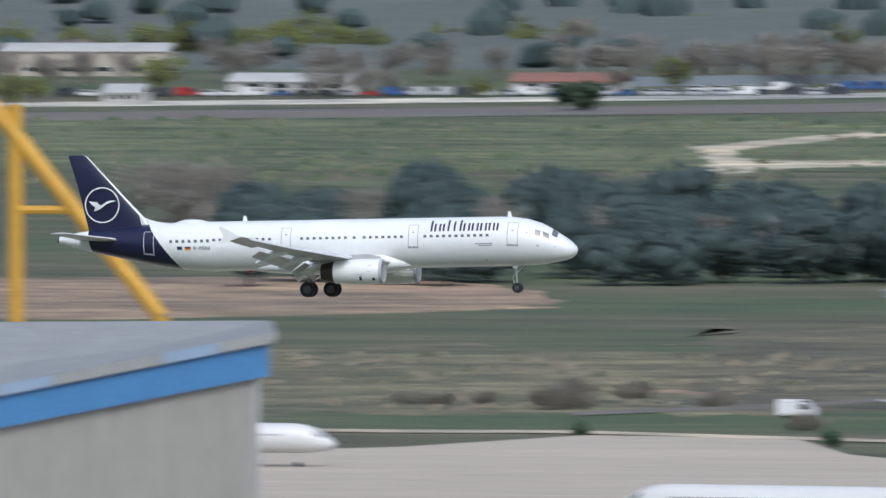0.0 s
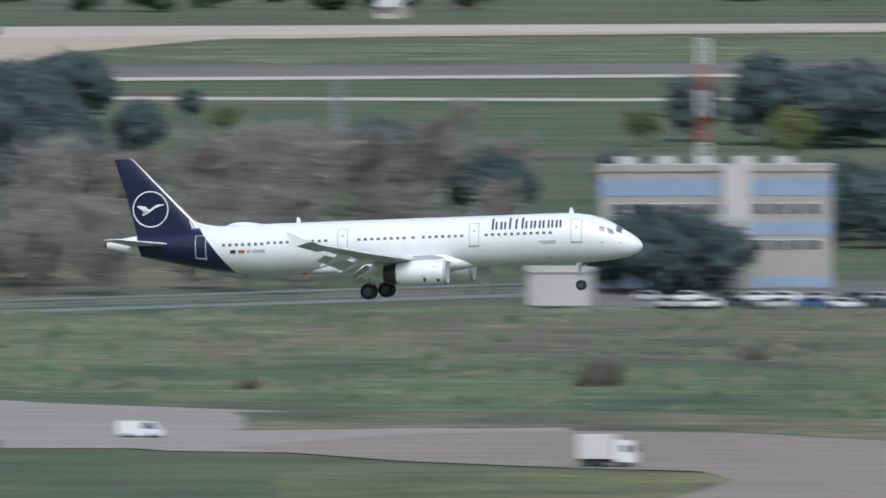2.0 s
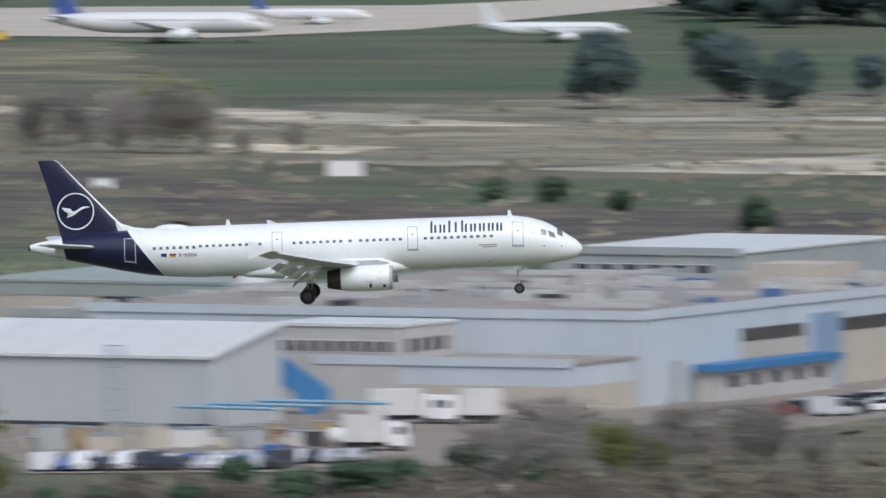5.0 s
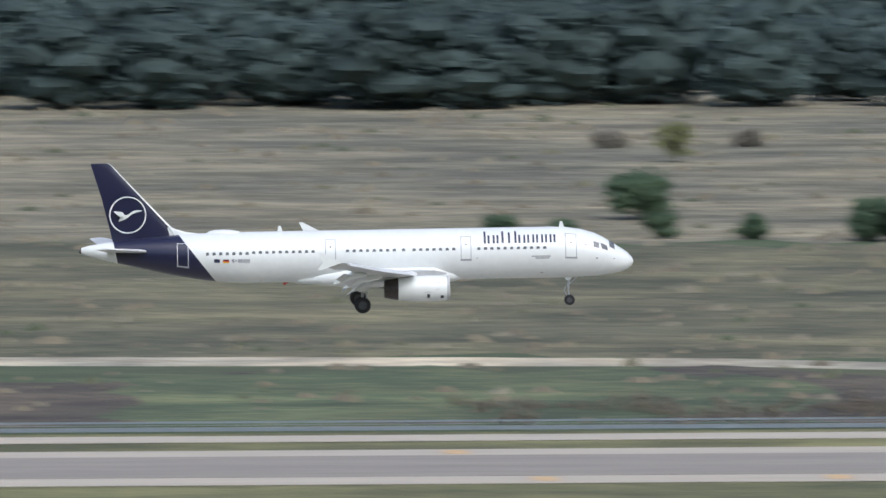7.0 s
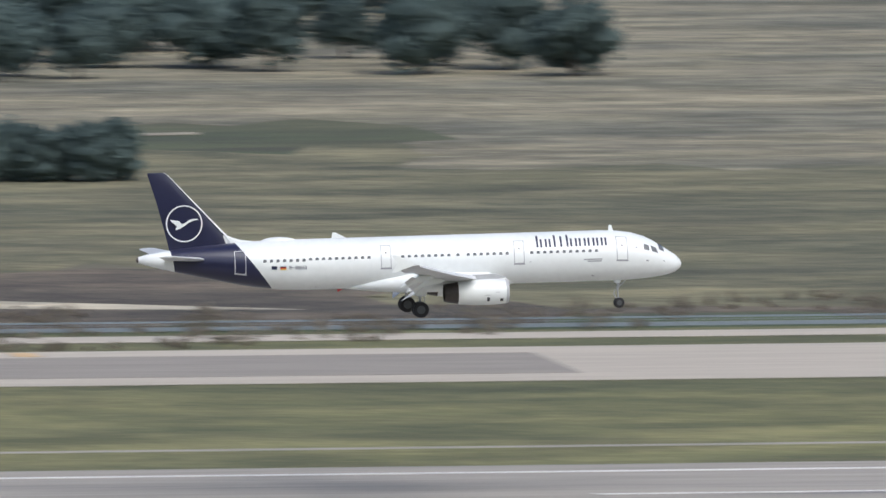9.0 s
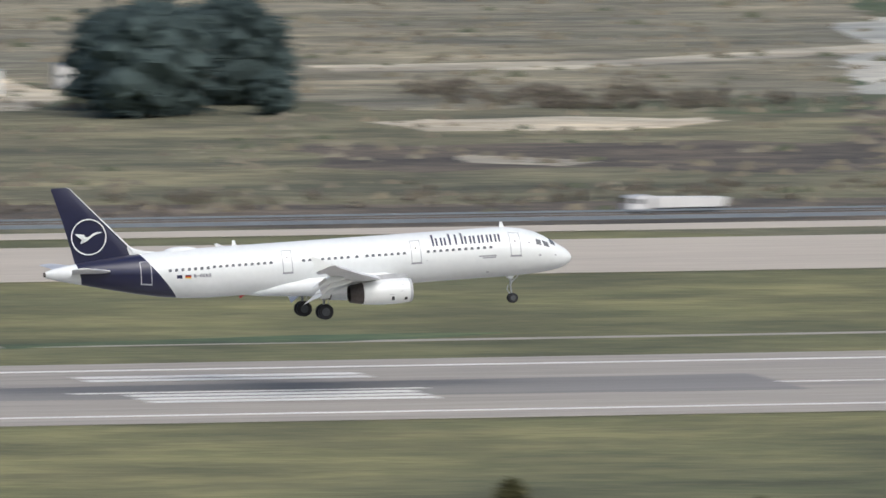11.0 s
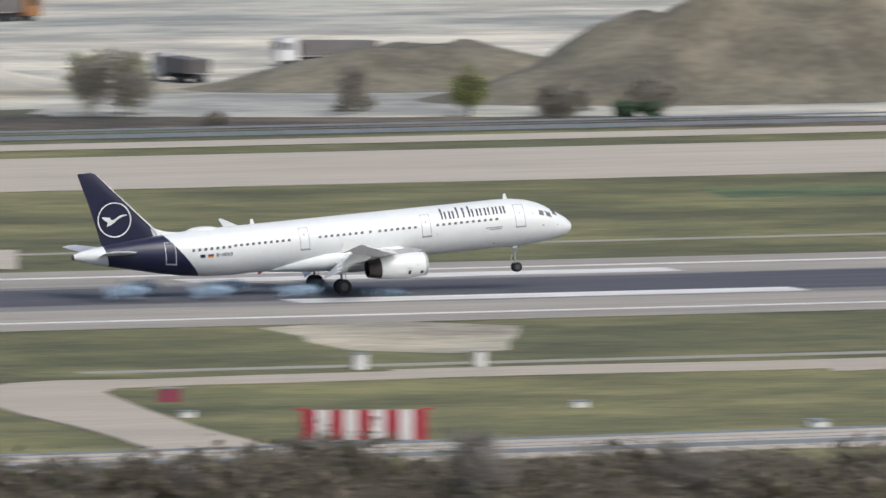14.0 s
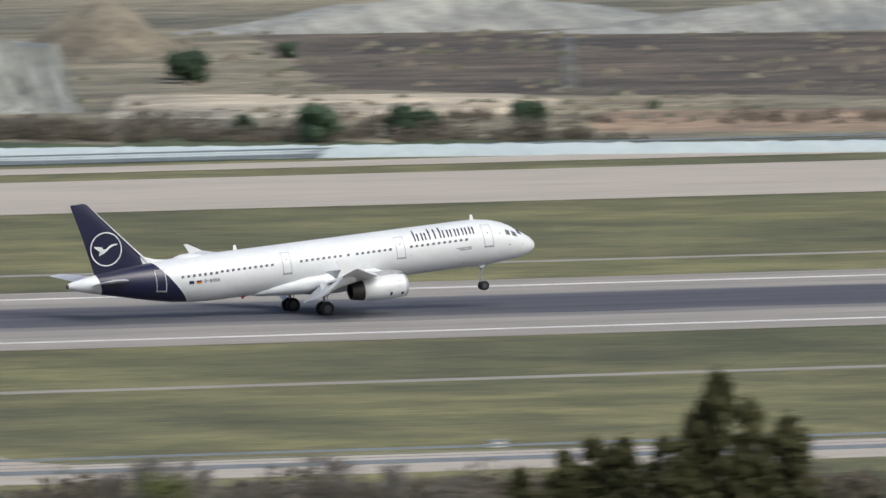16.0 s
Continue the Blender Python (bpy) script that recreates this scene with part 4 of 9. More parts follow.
for k, q in enumerate(([(465.2, 2170.9), (505.2, 2167.0), (522.2, 2140.1), (519.7, 2106.3), (501.3, 2101.2), (464.2, 2113.4), (455.9, 2127.5)], [(539.6, 2240.7), (630.3, 2220.9), (600.1, 2114.5), (565.9, 2132.6), (509.9, 2117.6)], [(576.6, 2220.9), (600.3, 2218.4), (623.6, 2171.4), (610.1, 2103.9), (576.4, 2087.6), (547.7, 2109.9)])):
    sheet("dark_heath", q, SCRUB, 0.085 + 0.003 * k, "dark brown heather and scrub", "scrub", rough=3, seed=k)
sheet("quarry_floor", [(543.5, 2259.5), (586.8, 2260.2), (621.4, 2239.0), (650.7, 2212.1), (637.2, 2166.3), (628.0, 2145.1), (638.0, 2105.2), (724.1, 2072.8), (781.8, 2051.1), (883.7, 2318.6), (585.7, 2434.6)], SPOIL, 0.07, "pale grey gravel floor of a quarry", "quarry", rough=3)
sheet("quarry_road", [(633.8, 2157.7), (669.8, 2143.2), (697.6, 2132.0), (738.2, 2103.3), (727.0, 2071.5), (686.9, 2099.6), (655.3, 2106.3), (626.9, 2126.1)], SAND, 0.12, "pale haul road in the quarry", "road", rough=1.2)
sheet("quarry_belt", [(577.3, 2091.6), (675.9, 2071.1), (755.0, 2032.3), (808.6, 2011.8), (804.6, 2001.9), (749.7, 2018.2), (573.0, 2076.1)], SCRUB, 0.13, "dark scrub line before the quarry", "scrub", rough=1.2)
sheet("quarry_sand", [(691.7, 2102.5), (727.5, 2101.8), (745.9, 2085.7), (773.8, 2062.7), (805.4, 2055.3), (792.5, 2022.5), (709.4, 2049.5), (678.9, 2063.8)], SPOIL, 0.14, "pale grey sand before the heaps", "sand", rough=1)
sheet("quarry_edge", [(804.5, 2090.2), (955.7, 2034.1), (1107.0, 2355.8), (942.4, 2448.3)], DRY, 0.085, "dry brown ground round the quarry", "earth", rough=3)
sheet("far_heath", [(968.1, 2281.5), (994.9, 2266.6), (1050.5, 2235.7), (988.9, 2104.6), (941.6, 2130.5), (925.5, 2153.6)], SCRUB, 0.1, "brown scrubland beyond the quarry", "scrub", rough=2)
sheet("far_sand", [(901.0, 2152.7), (918.5, 2143.2), (937.4, 2135.7), (936.6, 2119.2), (918.1, 2094.8), (890.0, 2100.6), (879.7, 2106.3)], SAND, 0.13, "pale sand flat", "sand", rough=1)
sheet("clay_strip", [(929.9, 2095.2), (958.7, 2086.3), (981.1, 2074.1), (962.3, 2034.5), (940.4, 2046.4), (913.1, 2057.3)], CLAY, 0.12, "bare reddish-brown earth strip", "earth", rough=1)

# the west end: fields, roads and aprons under the approach
sheet("apron", [(-748.5, 2567.7), (-704.3, 2614.3), (-663.1, 2649.7), (-648.5, 2687.8), (-619.9, 2680.8), (-602.9, 2635.0), (-581.2, 2604.4), (-543.2, 2580.0), (-530.1, 2546.9), (-391.1, 1817.4), (-524.1, 1797.0)], TANCONCRETE, 0.08, "wide pale concrete parking apron", "apron")
sheet("apron_taxiway", [(-580.2, 2583.8), (-545.8, 2585.1), (-519.4, 2557.5), (-487.9, 2535.5), (-452.2, 2498.1), (-418.3, 2469.1), (-405.5, 2393.5), (-434.3, 2398.9), (-452.7, 2419.3), (-491.0, 2449.6), (-531.4, 2454.5), (-550.8, 2452.7)], TAXILANE, 0.09, "pale concrete taxiway", "taxiway")
sheet("apron_taxiway", [(-476.5, 2521.3), (-438.8, 2497.1), (-399.3, 2460.8), (-397.5, 2445.4), (-415.6, 2438.5), (-429.1, 2405.7), (-454.3, 2403.9)], TAXILANE, 0.092, "pale concrete taxiway", "taxiway")
sheet("turning_area", [(-429.2, 2406.1), (-415.9, 2439.9), (-398.3, 2450.5), (-377.4, 2446.0), (-340.3, 2410.6), (-306.8, 2365.9), (-300.4, 2337.9), (-298.6, 2302.8), (-301.7, 2275.8), (-362.6, 2272.4), (-361.0, 2311.8), (-361.4, 2334.6), (-368.5, 2356.1), (-383.1, 2361.8), (-404.2, 2376.5)], TANASPHALT, 0.10, "dark asphalt turning area with white lines", "asphalt")
sheet("olive_island", [(-412.1, 2349.9), (-381.6, 2352.8), (-367.5, 2349.6), (-362.1, 2334.5), (-361.6, 2311.8), (-362.8, 2269.9), (-361.3, 2227.3), (-390.4, 2225.6)], GRASS, 0.115, "olive grass island beside the turning area", "grass", rough=1)
sheet("olive_verge", [(-444.0, 2494.2), (-405.7, 2501.9), (-377.0, 2485.8), (-347.5, 2461.5), (-305.3, 2416.5), (-278.6, 2367.3), (-297.3, 2353.4), (-305.0, 2365.9), (-341.7, 2420.1), (-378.7, 2454.3), (-399.7, 2458.9), (-435.9, 2448.7)], OLIVE, 0.118, "dry olive grass verge along the asphalt", "grass", rough=2)
sheet("dry_verge", [(-485.9, 2771.3), (-430.0, 2787.8), (-384.9, 2778.6), (-340.8, 2773.0), (-332.7, 2707.2), (-378.3, 2680.0), (-428.0, 2683.0), (-473.7, 2701.6)], WEEDSOIL, 0.118, "brown weedy strip below the buildings", "weeds", rough=3)
sheet("olive_ground", [(-366.9, 3344.4), (-288.7, 3340.6), (-244.4, 3325.8), (-185.0, 3335.6), (-155.9, 3097.8), (-162.7, 2931.7), (-202.3, 2852.4), (-260.4, 2925.0), (-327.8, 2987.5)], OLIVE, 0.119, "dry olive ground among pines", "grass", rough=4)
for k, q in enumerate(([(-261.1, 3455.6), (-250.6, 3471.5), (-239.5, 3465.4), (-230.3, 3337.8), (-251.0, 3333.7)], [(-374.3, 3494.8), (-311.7, 3502.6), (-287.5, 3473.4), (-281.7, 3408.1), (-298.2, 3351.4), (-318.0, 3367.9), (-331.5, 3426.7), (-370.2, 3455.8)], [(-213.4, 2923.5), (-200.6, 2956.8), (-186.3, 2948.3), (-189.1, 2874.5), (-207.5, 2852.5)], [(-247.5, 3075.2), (-234.6, 3083.4), (-219.2, 3046.2), (-229.4, 3015.0)], [(-308.2, 3176.2), (-299.7, 3182.8), (-296.9, 3152.7), (-304.2, 3143.9)])):
    sheet("sand_streak", q, PALEDRY, 0.125 + 0.003 * k, "streak of bare pale earth", "earth", rough=1.2, seed=k)
for k, q in enumerate(([(-223.8, 2798.1), (-184.8, 2809.6), (-148.1, 2799.6), (-132.5, 2630.4), (-165.1, 2612.1), (-210.9, 2680.6)], [(-278.1, 2533.6), (-245.9, 2540.5), (-227.2, 2552.1), (-183.5, 2539.4), (-144.1, 2480.9), (-165.4, 2419.2), (-203.5, 2426.4), (-227.1, 2410.6), (-266.5, 2427.2)], [(-307.7, 2804.0), (-273.9, 2830.4), (-243.8, 2820.4), (-221.2, 2766.0), (-250.3, 2732.0), (-300.0, 2733.3)])):
    sheet("weed_belt", q, WEEDSOIL, 0.12 + 0.003 * k, "belt of brown weeds in the meadow", "weeds", rough=4, seed=k + 20)
sheet("tan_field", [(-302.4, 2363.3), (-299.2, 2386.8), (-282.6, 2372.6), (-273.3, 2340.6), (-272.5, 2303.2), (-274.5, 2255.1), (-281.8, 2220.1), (-287.5, 2197.4), (-292.1, 2254.8), (-295.3, 2302.8)], OLIVE, 0.13, "dry tan grass beside the ditch", "grass", rough=2)
sheet("turning_concrete", [(-366.6, 2287.0), (-336.7, 2288.1), (-303.5, 2277.2), (-307.4, 2206.8), (-307.2, 2164.6), (-346.7, 2162.9)], TANCONCRETE, 0.12, "pale concrete slab area", "apron")
for k in range(5):
    sheet("stand_line", [(p[0] + 2.2 * k, p[1] - 19 * k) for p in [(-325.7, 2391.2), (-309.2, 2374.9), (-309.0, 2372.9), (-325.4, 2389.2)]], DRAIN, 0.14, "thin faded painted stand line", "line")
sheet("green_meadow", [(-588.9, 2765.1), (-523.2, 2768.9), (-463.9, 2808.9), (-413.6, 2802.5), (-270.8, 2856.9), (-185.7, 2788.3), (-129.6, 2656.0), (-120.8, 2476.0), (-234.0, 2468.1), (-366.1, 2480.3), (-410.3, 2484.4), (-482.7, 2554.4), (-559.9, 2628.9)], GREEN, 0.05, "green meadow with brown weeds", "meadow", rough=6)
for k, q in enumerate(([(-497.5, 2632.8), (-458.8, 2611.0), (-427.3, 2629.1), (-384.9, 2607.7), (-368.2, 2494.6), (-410.8, 2487.3), (-462.6, 2555.7), (-490.0, 2593.0)], [(-430.8, 2573.1), (-394.0, 2598.2), (-357.0, 2576.4), (-321.8, 2547.4), (-314.4, 2488.8), (-375.9, 2478.6), (-420.8, 2512.9)], [(-381.6, 2593.5), (-345.1, 2626.0), (-306.0, 2643.0), (-277.5, 2611.7), (-278.8, 2520.3), (-342.2, 2504.0), (-370.4, 2517.8)], [(-279.0, 2197.6), (-270.0, 2267.0), (-233.5, 2255.8), (-208.0, 2233.0), (-207.2, 2163.8), (-274.5, 2162.4)])):
    sheet("lush_meadow", q, LUSH, 0.065 + 0.003 * k, "lush green grass", "grass", rough=3, seed=k)
for k, q in enumerate(([(-489.8, 2717.7), (-464.0, 2722.7), (-436.4, 2729.6), (-399.4, 2705.8), (-389.6, 2639.6), (-420.4, 2629.5), (-456.2, 2676.9), (-473.4, 2634.4)], [(-452.5, 2702.4), (-419.7, 2720.9), (-384.7, 2725.7), (-346.7, 2706.6), (-345.1, 2640.2), (-406.9, 2637.6), (-444.1, 2652.4)], [(-308.5, 2549.3), (-271.7, 2557.8), (-264.0, 2484.5), (-285.2, 2491.1)], [(-278.5, 2532.4), (-249.7, 2540.0), (-228.0, 2518.1), (-226.6, 2433.3), (-249.0, 2406.0), (-284.2, 2439.5), (-275.7, 2488.7)], [(-259.1, 2540.7), (-207.1, 2547.2), (-178.1, 2510.0), (-191.0, 2426.2), (-248.9, 2440.6)], [(-340.8, 2447.0), (-304.3, 2462.1), (-282.0, 2435.0), (-298.9, 2418.1), (-331.6, 2426.6)])):
    sheet("weed_belt", q, WEEDSOIL, 0.08 + 0.003 * k, "belt of brown weeds in the meadow", "weeds", rough=3, seed=k)
sheet("olive_field", [(-803.5, 2952.4), (-748.3, 2990.5), (-693.4, 2964.2), (-646.6, 2969.3), (-613.7, 2951.8), (-593.2, 2853.2), (-626.4, 2773.4), (-687.6, 2747.8), (-746.0, 2741.1)], OLIVE, 0.055, "olive grass field with bare spots", "field", rough=4)
sheet("brown_field", [(-719.2, 3054.7), (-664.9, 3070.6), (-615.7, 3030.4), (-572.6, 3045.1), (-544.2, 3036.5), (-505.0, 2817.4), (-563.7, 2774.7), (-612.8, 2760.8), (-651.3, 2766.2)], WEEDSOIL, 0.1, "brown weedy field among bare trees", "field", rough=4)
for k, q in enumerate(([(-649.1, 2942.3), (-628.4, 2975.6), (-598.7, 2946.8), (-613.5, 2904.7), (-634.2, 2892.7)], [(-590.2, 2867.1), (-563.9, 2889.2), (-540.0, 2871.7), (-550.9, 2822.5), (-577.9, 2825.7)], [(-646.2, 2842.4), (-620.3, 2864.3), (-592.9, 2843.5), (-613.8, 2816.6)])):
    sheet("dry_streak", q, DRY, 0.112 + 0.003 * k, "streak of dry tan grass", "grass", rough=2.5, seed=k)
sheet("clay_bank", [(-892.6, 3247.5), (-835.0, 3265.9), (-817.6, 3267.6), (-781.7, 3207.7), (-768.4, 3160.0), (-773.1, 3123.8), (-814.0, 3084.5), (-847.0, 3081.2)], CLAY, 0.09, "bare reddish clay bank", "earth", rough=2)
for k, q in enumerate(([(-695.0, 2964.1), (-686.6, 2969.2), (-663.1, 2936.0), (-670.0, 2924.9)], [(-674.6, 2824.6), (-664.7, 2894.9), (-647.4, 2866.8), (-662.0, 2816.5)], [(-818.0, 3132.0), (-796.8, 3146.5), (-762.4, 3138.6), (-786.5, 3119.1)])):
    sheet("bare_spot", q, CLAY, 0.07 + 0.003 * k, "bare earth spot in the field", "earth", rough=1, seed=k)
sheet("curb_road", [(-713.9, 2704.9), (-675.8, 2700.5), (-654.0, 2701.3), (-604.7, 2677.4), (-602.8, 2669.0), (-651.9, 2692.7), (-673.7, 2691.9), (-711.6, 2696.3)], SAND, 0.11, "narrow pale road", "road")
sheet("dark_track", [(-668.0, 2759.3), (-645.1, 2789.9), (-623.6, 2845.9), (-597.2, 2872.4), (-595.6, 2864.7), (-621.1, 2834.5), (-642.6, 2778.9), (-665.0, 2746.8)], ASPHALT, 0.1, "dark narrow track", "track")
sheet("far_meadow", [(-1132.6, 4162.8), (-1045.9, 4180.5), (-958.3, 4194.1), (-864.3, 4158.3), (-780.8, 3756.3), (-849.5, 3717.7), (-936.8, 3744.4), (-1017.1, 3738.2)], GREEN, 0.05, "distant green field", "field", rough=6)
sheet("far_road", [(-1151.8, 4191.1), (-1060.5, 4239.1), (-988.9, 4277.8), (-910.3, 4379.8), (-844.2, 4419.7), (-825.5, 4321.8), (-890.3, 4283.3), (-974.2, 4214.2), (-1045.9, 4180.5), (-1136.0, 4133.5)], ASPHALT, 0.08, "distant grey road", "road")
sheet("far_road_edge", [(-1172.8, 4267.5), (-1079.9, 4316.8), (-1007.2, 4356.6), (-919.7, 4425.1), (-914.1, 4397.8), (-999.0, 4321.2), (-1071.2, 4281.9), (-1163.4, 4233.2)], SPOIL, 0.08, "pale verge of a distant road", "verge")
sheet("far_track", [(-939.2, 3976.4), (-937.1, 3987.9), (-934.5, 4042.0), (-924.4, 4093.9), (-917.6, 4163.2), (-899.9, 4185.0), (-896.4, 4168.6), (-912.2, 4139.0), (-918.2, 4066.5), (-926.4, 3988.6), (-926.2, 3950.9), (-914.1, 3903.8), (-898.6, 3886.8), (-880.0, 3888.1), (-873.6, 3859.9), (-888.9, 3844.6), (-892.6, 3816.3), (-899.5, 3801.9), (-908.9, 3868.1)], SAND, 0.09, "pale sandy track through a field", "track", rough=1.0)
sheet("sand_clearing", [(-838.1, 3873.2), (-830.4, 3995.0), (-816.7, 3928.9), (-780.8, 3756.3), (-814.1, 3743.7), (-821.8, 3821.5)], SAND, 0.085, "pale bare clearing", "sand", rough=1.5)
sheet("airfield_shoulder", [(-884.1, 3938.6), (-831.6, 3940.3), (-823.6, 4072.8), (-763.5, 4082.2), (-695.7, 4107.6), (-588.8, 4138.0), (-584.3, 4106.6), (-689.1, 4068.7), (-724.3, 4044.7), (-734.7, 3961.8), (-732.4, 3871.9), (-768.5, 3835.7), (-765.3, 3784.5), (-802.7, 3803.5), (-848.8, 3781.3)], TANSHOULDER, 0.08, "pale taxiway shoulder of a far runway", "shoulder")
sheet("far_runway", [(-765.3, 3784.5), (-767.5, 3846.2), (-723.0, 3865.2), (-656.2, 3874.6), (-498.2, 3933.2), (-486.7, 3842.7), (-642.9, 3796.0), (-708.3, 3786.8)], ASPHALT, 0.1, "dark asphalt end of a far runway", "runway")
sheet("far_line", [(-780.6, 4132.4), (-696.9, 4144.8), (-613.3, 4157.1), (-503.9, 4177.6), (-500.1, 4145.6), (-606.9, 4113.6), (-687.7, 4089.7), (-766.6, 4058.2)], CONCRETE, 0.11, "pale far taxiway", "taxiway")
sheet("far_line", [(-717.7, 3799.4), (-581.8, 3828.8), (-487.1, 3871.5), (-485.4, 3857.7), (-579.2, 3811.9), (-713.9, 3779.3)], CONCRETE, 0.11, "pale edge strip of the far runway", "line")
sheet("far_line", [(-698.0, 3694.7), (-588.9, 3684.3), (-504.8, 3705.2), (-503.1, 3692.5), (-586.4, 3668.6), (-694.4, 3675.7)], CONCRETE, 0.105, "pale edge strip of the far runway", "line")
sheet("far_grass", [(-731.8, 3957.3), (-722.2, 4050.8), (-601.2, 4074.8), (-493.5, 4090.9), (-471.3, 3906.7), (-576.2, 3905.3), (-684.5, 3896.7)], GREEN, 0.1, "green grass between far taxiways", "grass", rough=2)
sheet("tan_field", [(-480.1, 3565.2), (-426.6, 3584.0), (-377.7, 3651.5), (-321.1, 3727.4), (-225.7, 3788.1), (-206.0, 3457.8), (-303.0, 3516.4), (-350.6, 3475.7), (-384.2, 3422.0), (-459.3, 3410.6)], DRY, 0.06, "dry tan field", "field", rough=4)
for k, q in enumerate(([(-386.0, 3430.2), (-350.0, 3470.2), (-313.2, 3511.0), (-309.5, 3499.7), (-348.1, 3450.9), (-382.7, 3408.6)], [(-411.1, 3730.9), (-365.8, 3722.7), (-332.1, 3734.2), (-330.7, 3718.2), (-364.2, 3706.8), (-409.0, 3711.7)], [(-324.7, 3407.0), (-305.7, 3447.0), (-298.9, 3379.9), (-311.8, 3349.1), (-320.5, 3367.4)], [(-309.6, 2969.4), (-289.5, 2945.1), (-270.2, 2901.7), (-267.1, 2876.7), (-291.3, 2925.3), (-307.9, 2953.3)], [(-461.9, 3427.3), (-455.7, 3468.5), (-464.2, 3598.1), (-460.6, 3577.3), (-450.3, 3440.9), (-443.1, 3365.9), (-453.8, 3387.1)])):
    sheet("pale_track", q, SAND, 0.10 + 0.003 * k, "pale sandy track", "track", rough=0.8, seed=k)
sheet("brown_field", [(-207.8, 3061.7), (-168.8, 3070.2), (-124.2, 3074.1), (-11.6, 3160.6), (43.3, 3047.1), (26.1, 2868.0), (-115.4, 2856.5), (-158.3, 2877.5), (-179.4, 2859.8)], DRY, 0.07, "dry brown field with ruts", "field", rough=4)
sheet("scrub_belt", [(-242.9, 2825.9), (-192.3, 2832.6), (-148.4, 2830.4), (-110.4, 2731.2), (10.6, 2659.3), (49.5, 2564.0), (28.8, 2477.6), (-105.7, 2616.4), (-168.4, 2683.4), (-232.3, 2702.9)], SCRUB, 0.085, "brown scrub and weeds", "scrub", rough=4)
sheet("dark_verge", [(-218.3, 2702.3), (-160.3, 2618.7), (-148.7, 2428.7), (-194.2, 2403.4)], GREEN, 0.06, "green verge with weeds", "grass", rough=4)
for k, q in enumerate(([(-146.0, 3033.8), (-121.9, 3017.3), (-100.8, 2988.8), (-123.9, 2990.6), (-144.7, 3006.6)], [(-99.5, 2842.9), (-55.3, 2886.7), (-54.0, 2821.3), (-81.0, 2832.4)], [(-97.2, 3019.5), (-57.8, 3020.6), (-57.5, 3004.0), (-96.6, 3002.9)], [(-145.6, 2932.1), (-120.8, 2916.6), (-127.3, 2892.0), (-142.7, 2902.7)], [(-188.7, 3071.4), (-144.4, 3053.8), (-122.2, 3025.0), (-121.3, 3004.1), (-150.9, 3026.6), (-185.9, 3039.2)])):
    sheet("sand_streak", q, SAND, 0.10 + 0.004 * k, "streak of bare pale earth", "earth", rough=1.2, seed=k)
sheet("far_apron", [(-218.8, 3490.1), (-192.5, 3502.1), (-141.5, 3503.9), (5.3, 3693.4), (5.2, 3596.2), (-94.1, 3522.8), (-136.9, 3389.5), (-167.1, 3352.6), (-211.2, 3368.7)], CONCRETE, 0.09, "pale far apron", "apron")
sheet("yard", [(-206.0, 2183.0), (-176.6, 2174.0), (-154.8, 2146.0), (-126.8, 2140.0), (-123.0, 2104.0), (-89.0, 2106.0), (-62.0, 2150.0), (-46.0, 2196.0), (-22.0, 2262.0), (-8.0, 2320.0), (-60.0, 2300.0), (-204.0, 2222.0)], TANASPHALT, 0.07, "grey yard between industrial halls", "yard")
sheet("yard_verge", [(-222.0, 2178.0), (-178.0, 2170.0), (-156.0, 2142.0), (-128.0, 2136.0), (-124.0, 2106.0), (-135.0, 2060.0), (-235.0, 2080.0)], GREEN, 0.12, "rough green grass before the yard", "grass", rough=2)
sheet("truck_yard", [(-217.7, 2310.5), (-200.0, 2341.4), (-173.4, 2341.2), (-164.8, 2322.3), (-153.4, 2160.7), (-169.3, 2150.1), (-187.8, 2238.8)], TAXILANE, 0.08, "pale yard with parked trucks", "yard")
sheet("green_verge", [(-234.2, 2295.9), (-216.0, 2292.1), (-196.7, 2301.7), (-188.7, 2273.9), (-196.4, 2244.6), (-207.9, 2230.9), (-227.2, 2227.5)], LUSH, 0.13, "strip of lush green grass before the truck yard", "grass", rough=1.5)
sheet("near_bank", [(-161.0, 2075.7), (-108.4, 2093.5), (-68.9, 2103.9), (-55.9, 2142.6), (-41.7, 2174.1), (16.1, 2215.6), (13.5, 1864.9), (-145.1, 1870.2)], OLIVE, 0.09, "rough grass bank", "bank", rough=3)
sheet("bank_path", [(-86.1, 2062.8), (-68.9, 2103.9), (-68.6, 2093.8), (-80.1, 2058.7)], CONCRETE, 0.11, "pale narrow path on the bank", "path")
sheet("parking_road", [(-474.7, 2874.5), (-426.0, 2886.8), (-361.3, 2871.0), (-352.0, 2796.8), (-412.8, 2797.0), (-459.4, 2799.9)], ASPHALT, 0.09, "asphalt car park", "road")
sheet("meadow_path", [(-305.7, 2206.9), (-291.2, 2232.7), (-285.5, 2290.0), (-283.5, 2342.3), (-283.7, 2374.6), (-282.1, 2374.6), (-279.1, 2336.1), (-279.7, 2262.5), (-287.5, 2204.2)], LUSH, 0.10, "grassy ditch across the meadow", "ditch", rough=0.8)


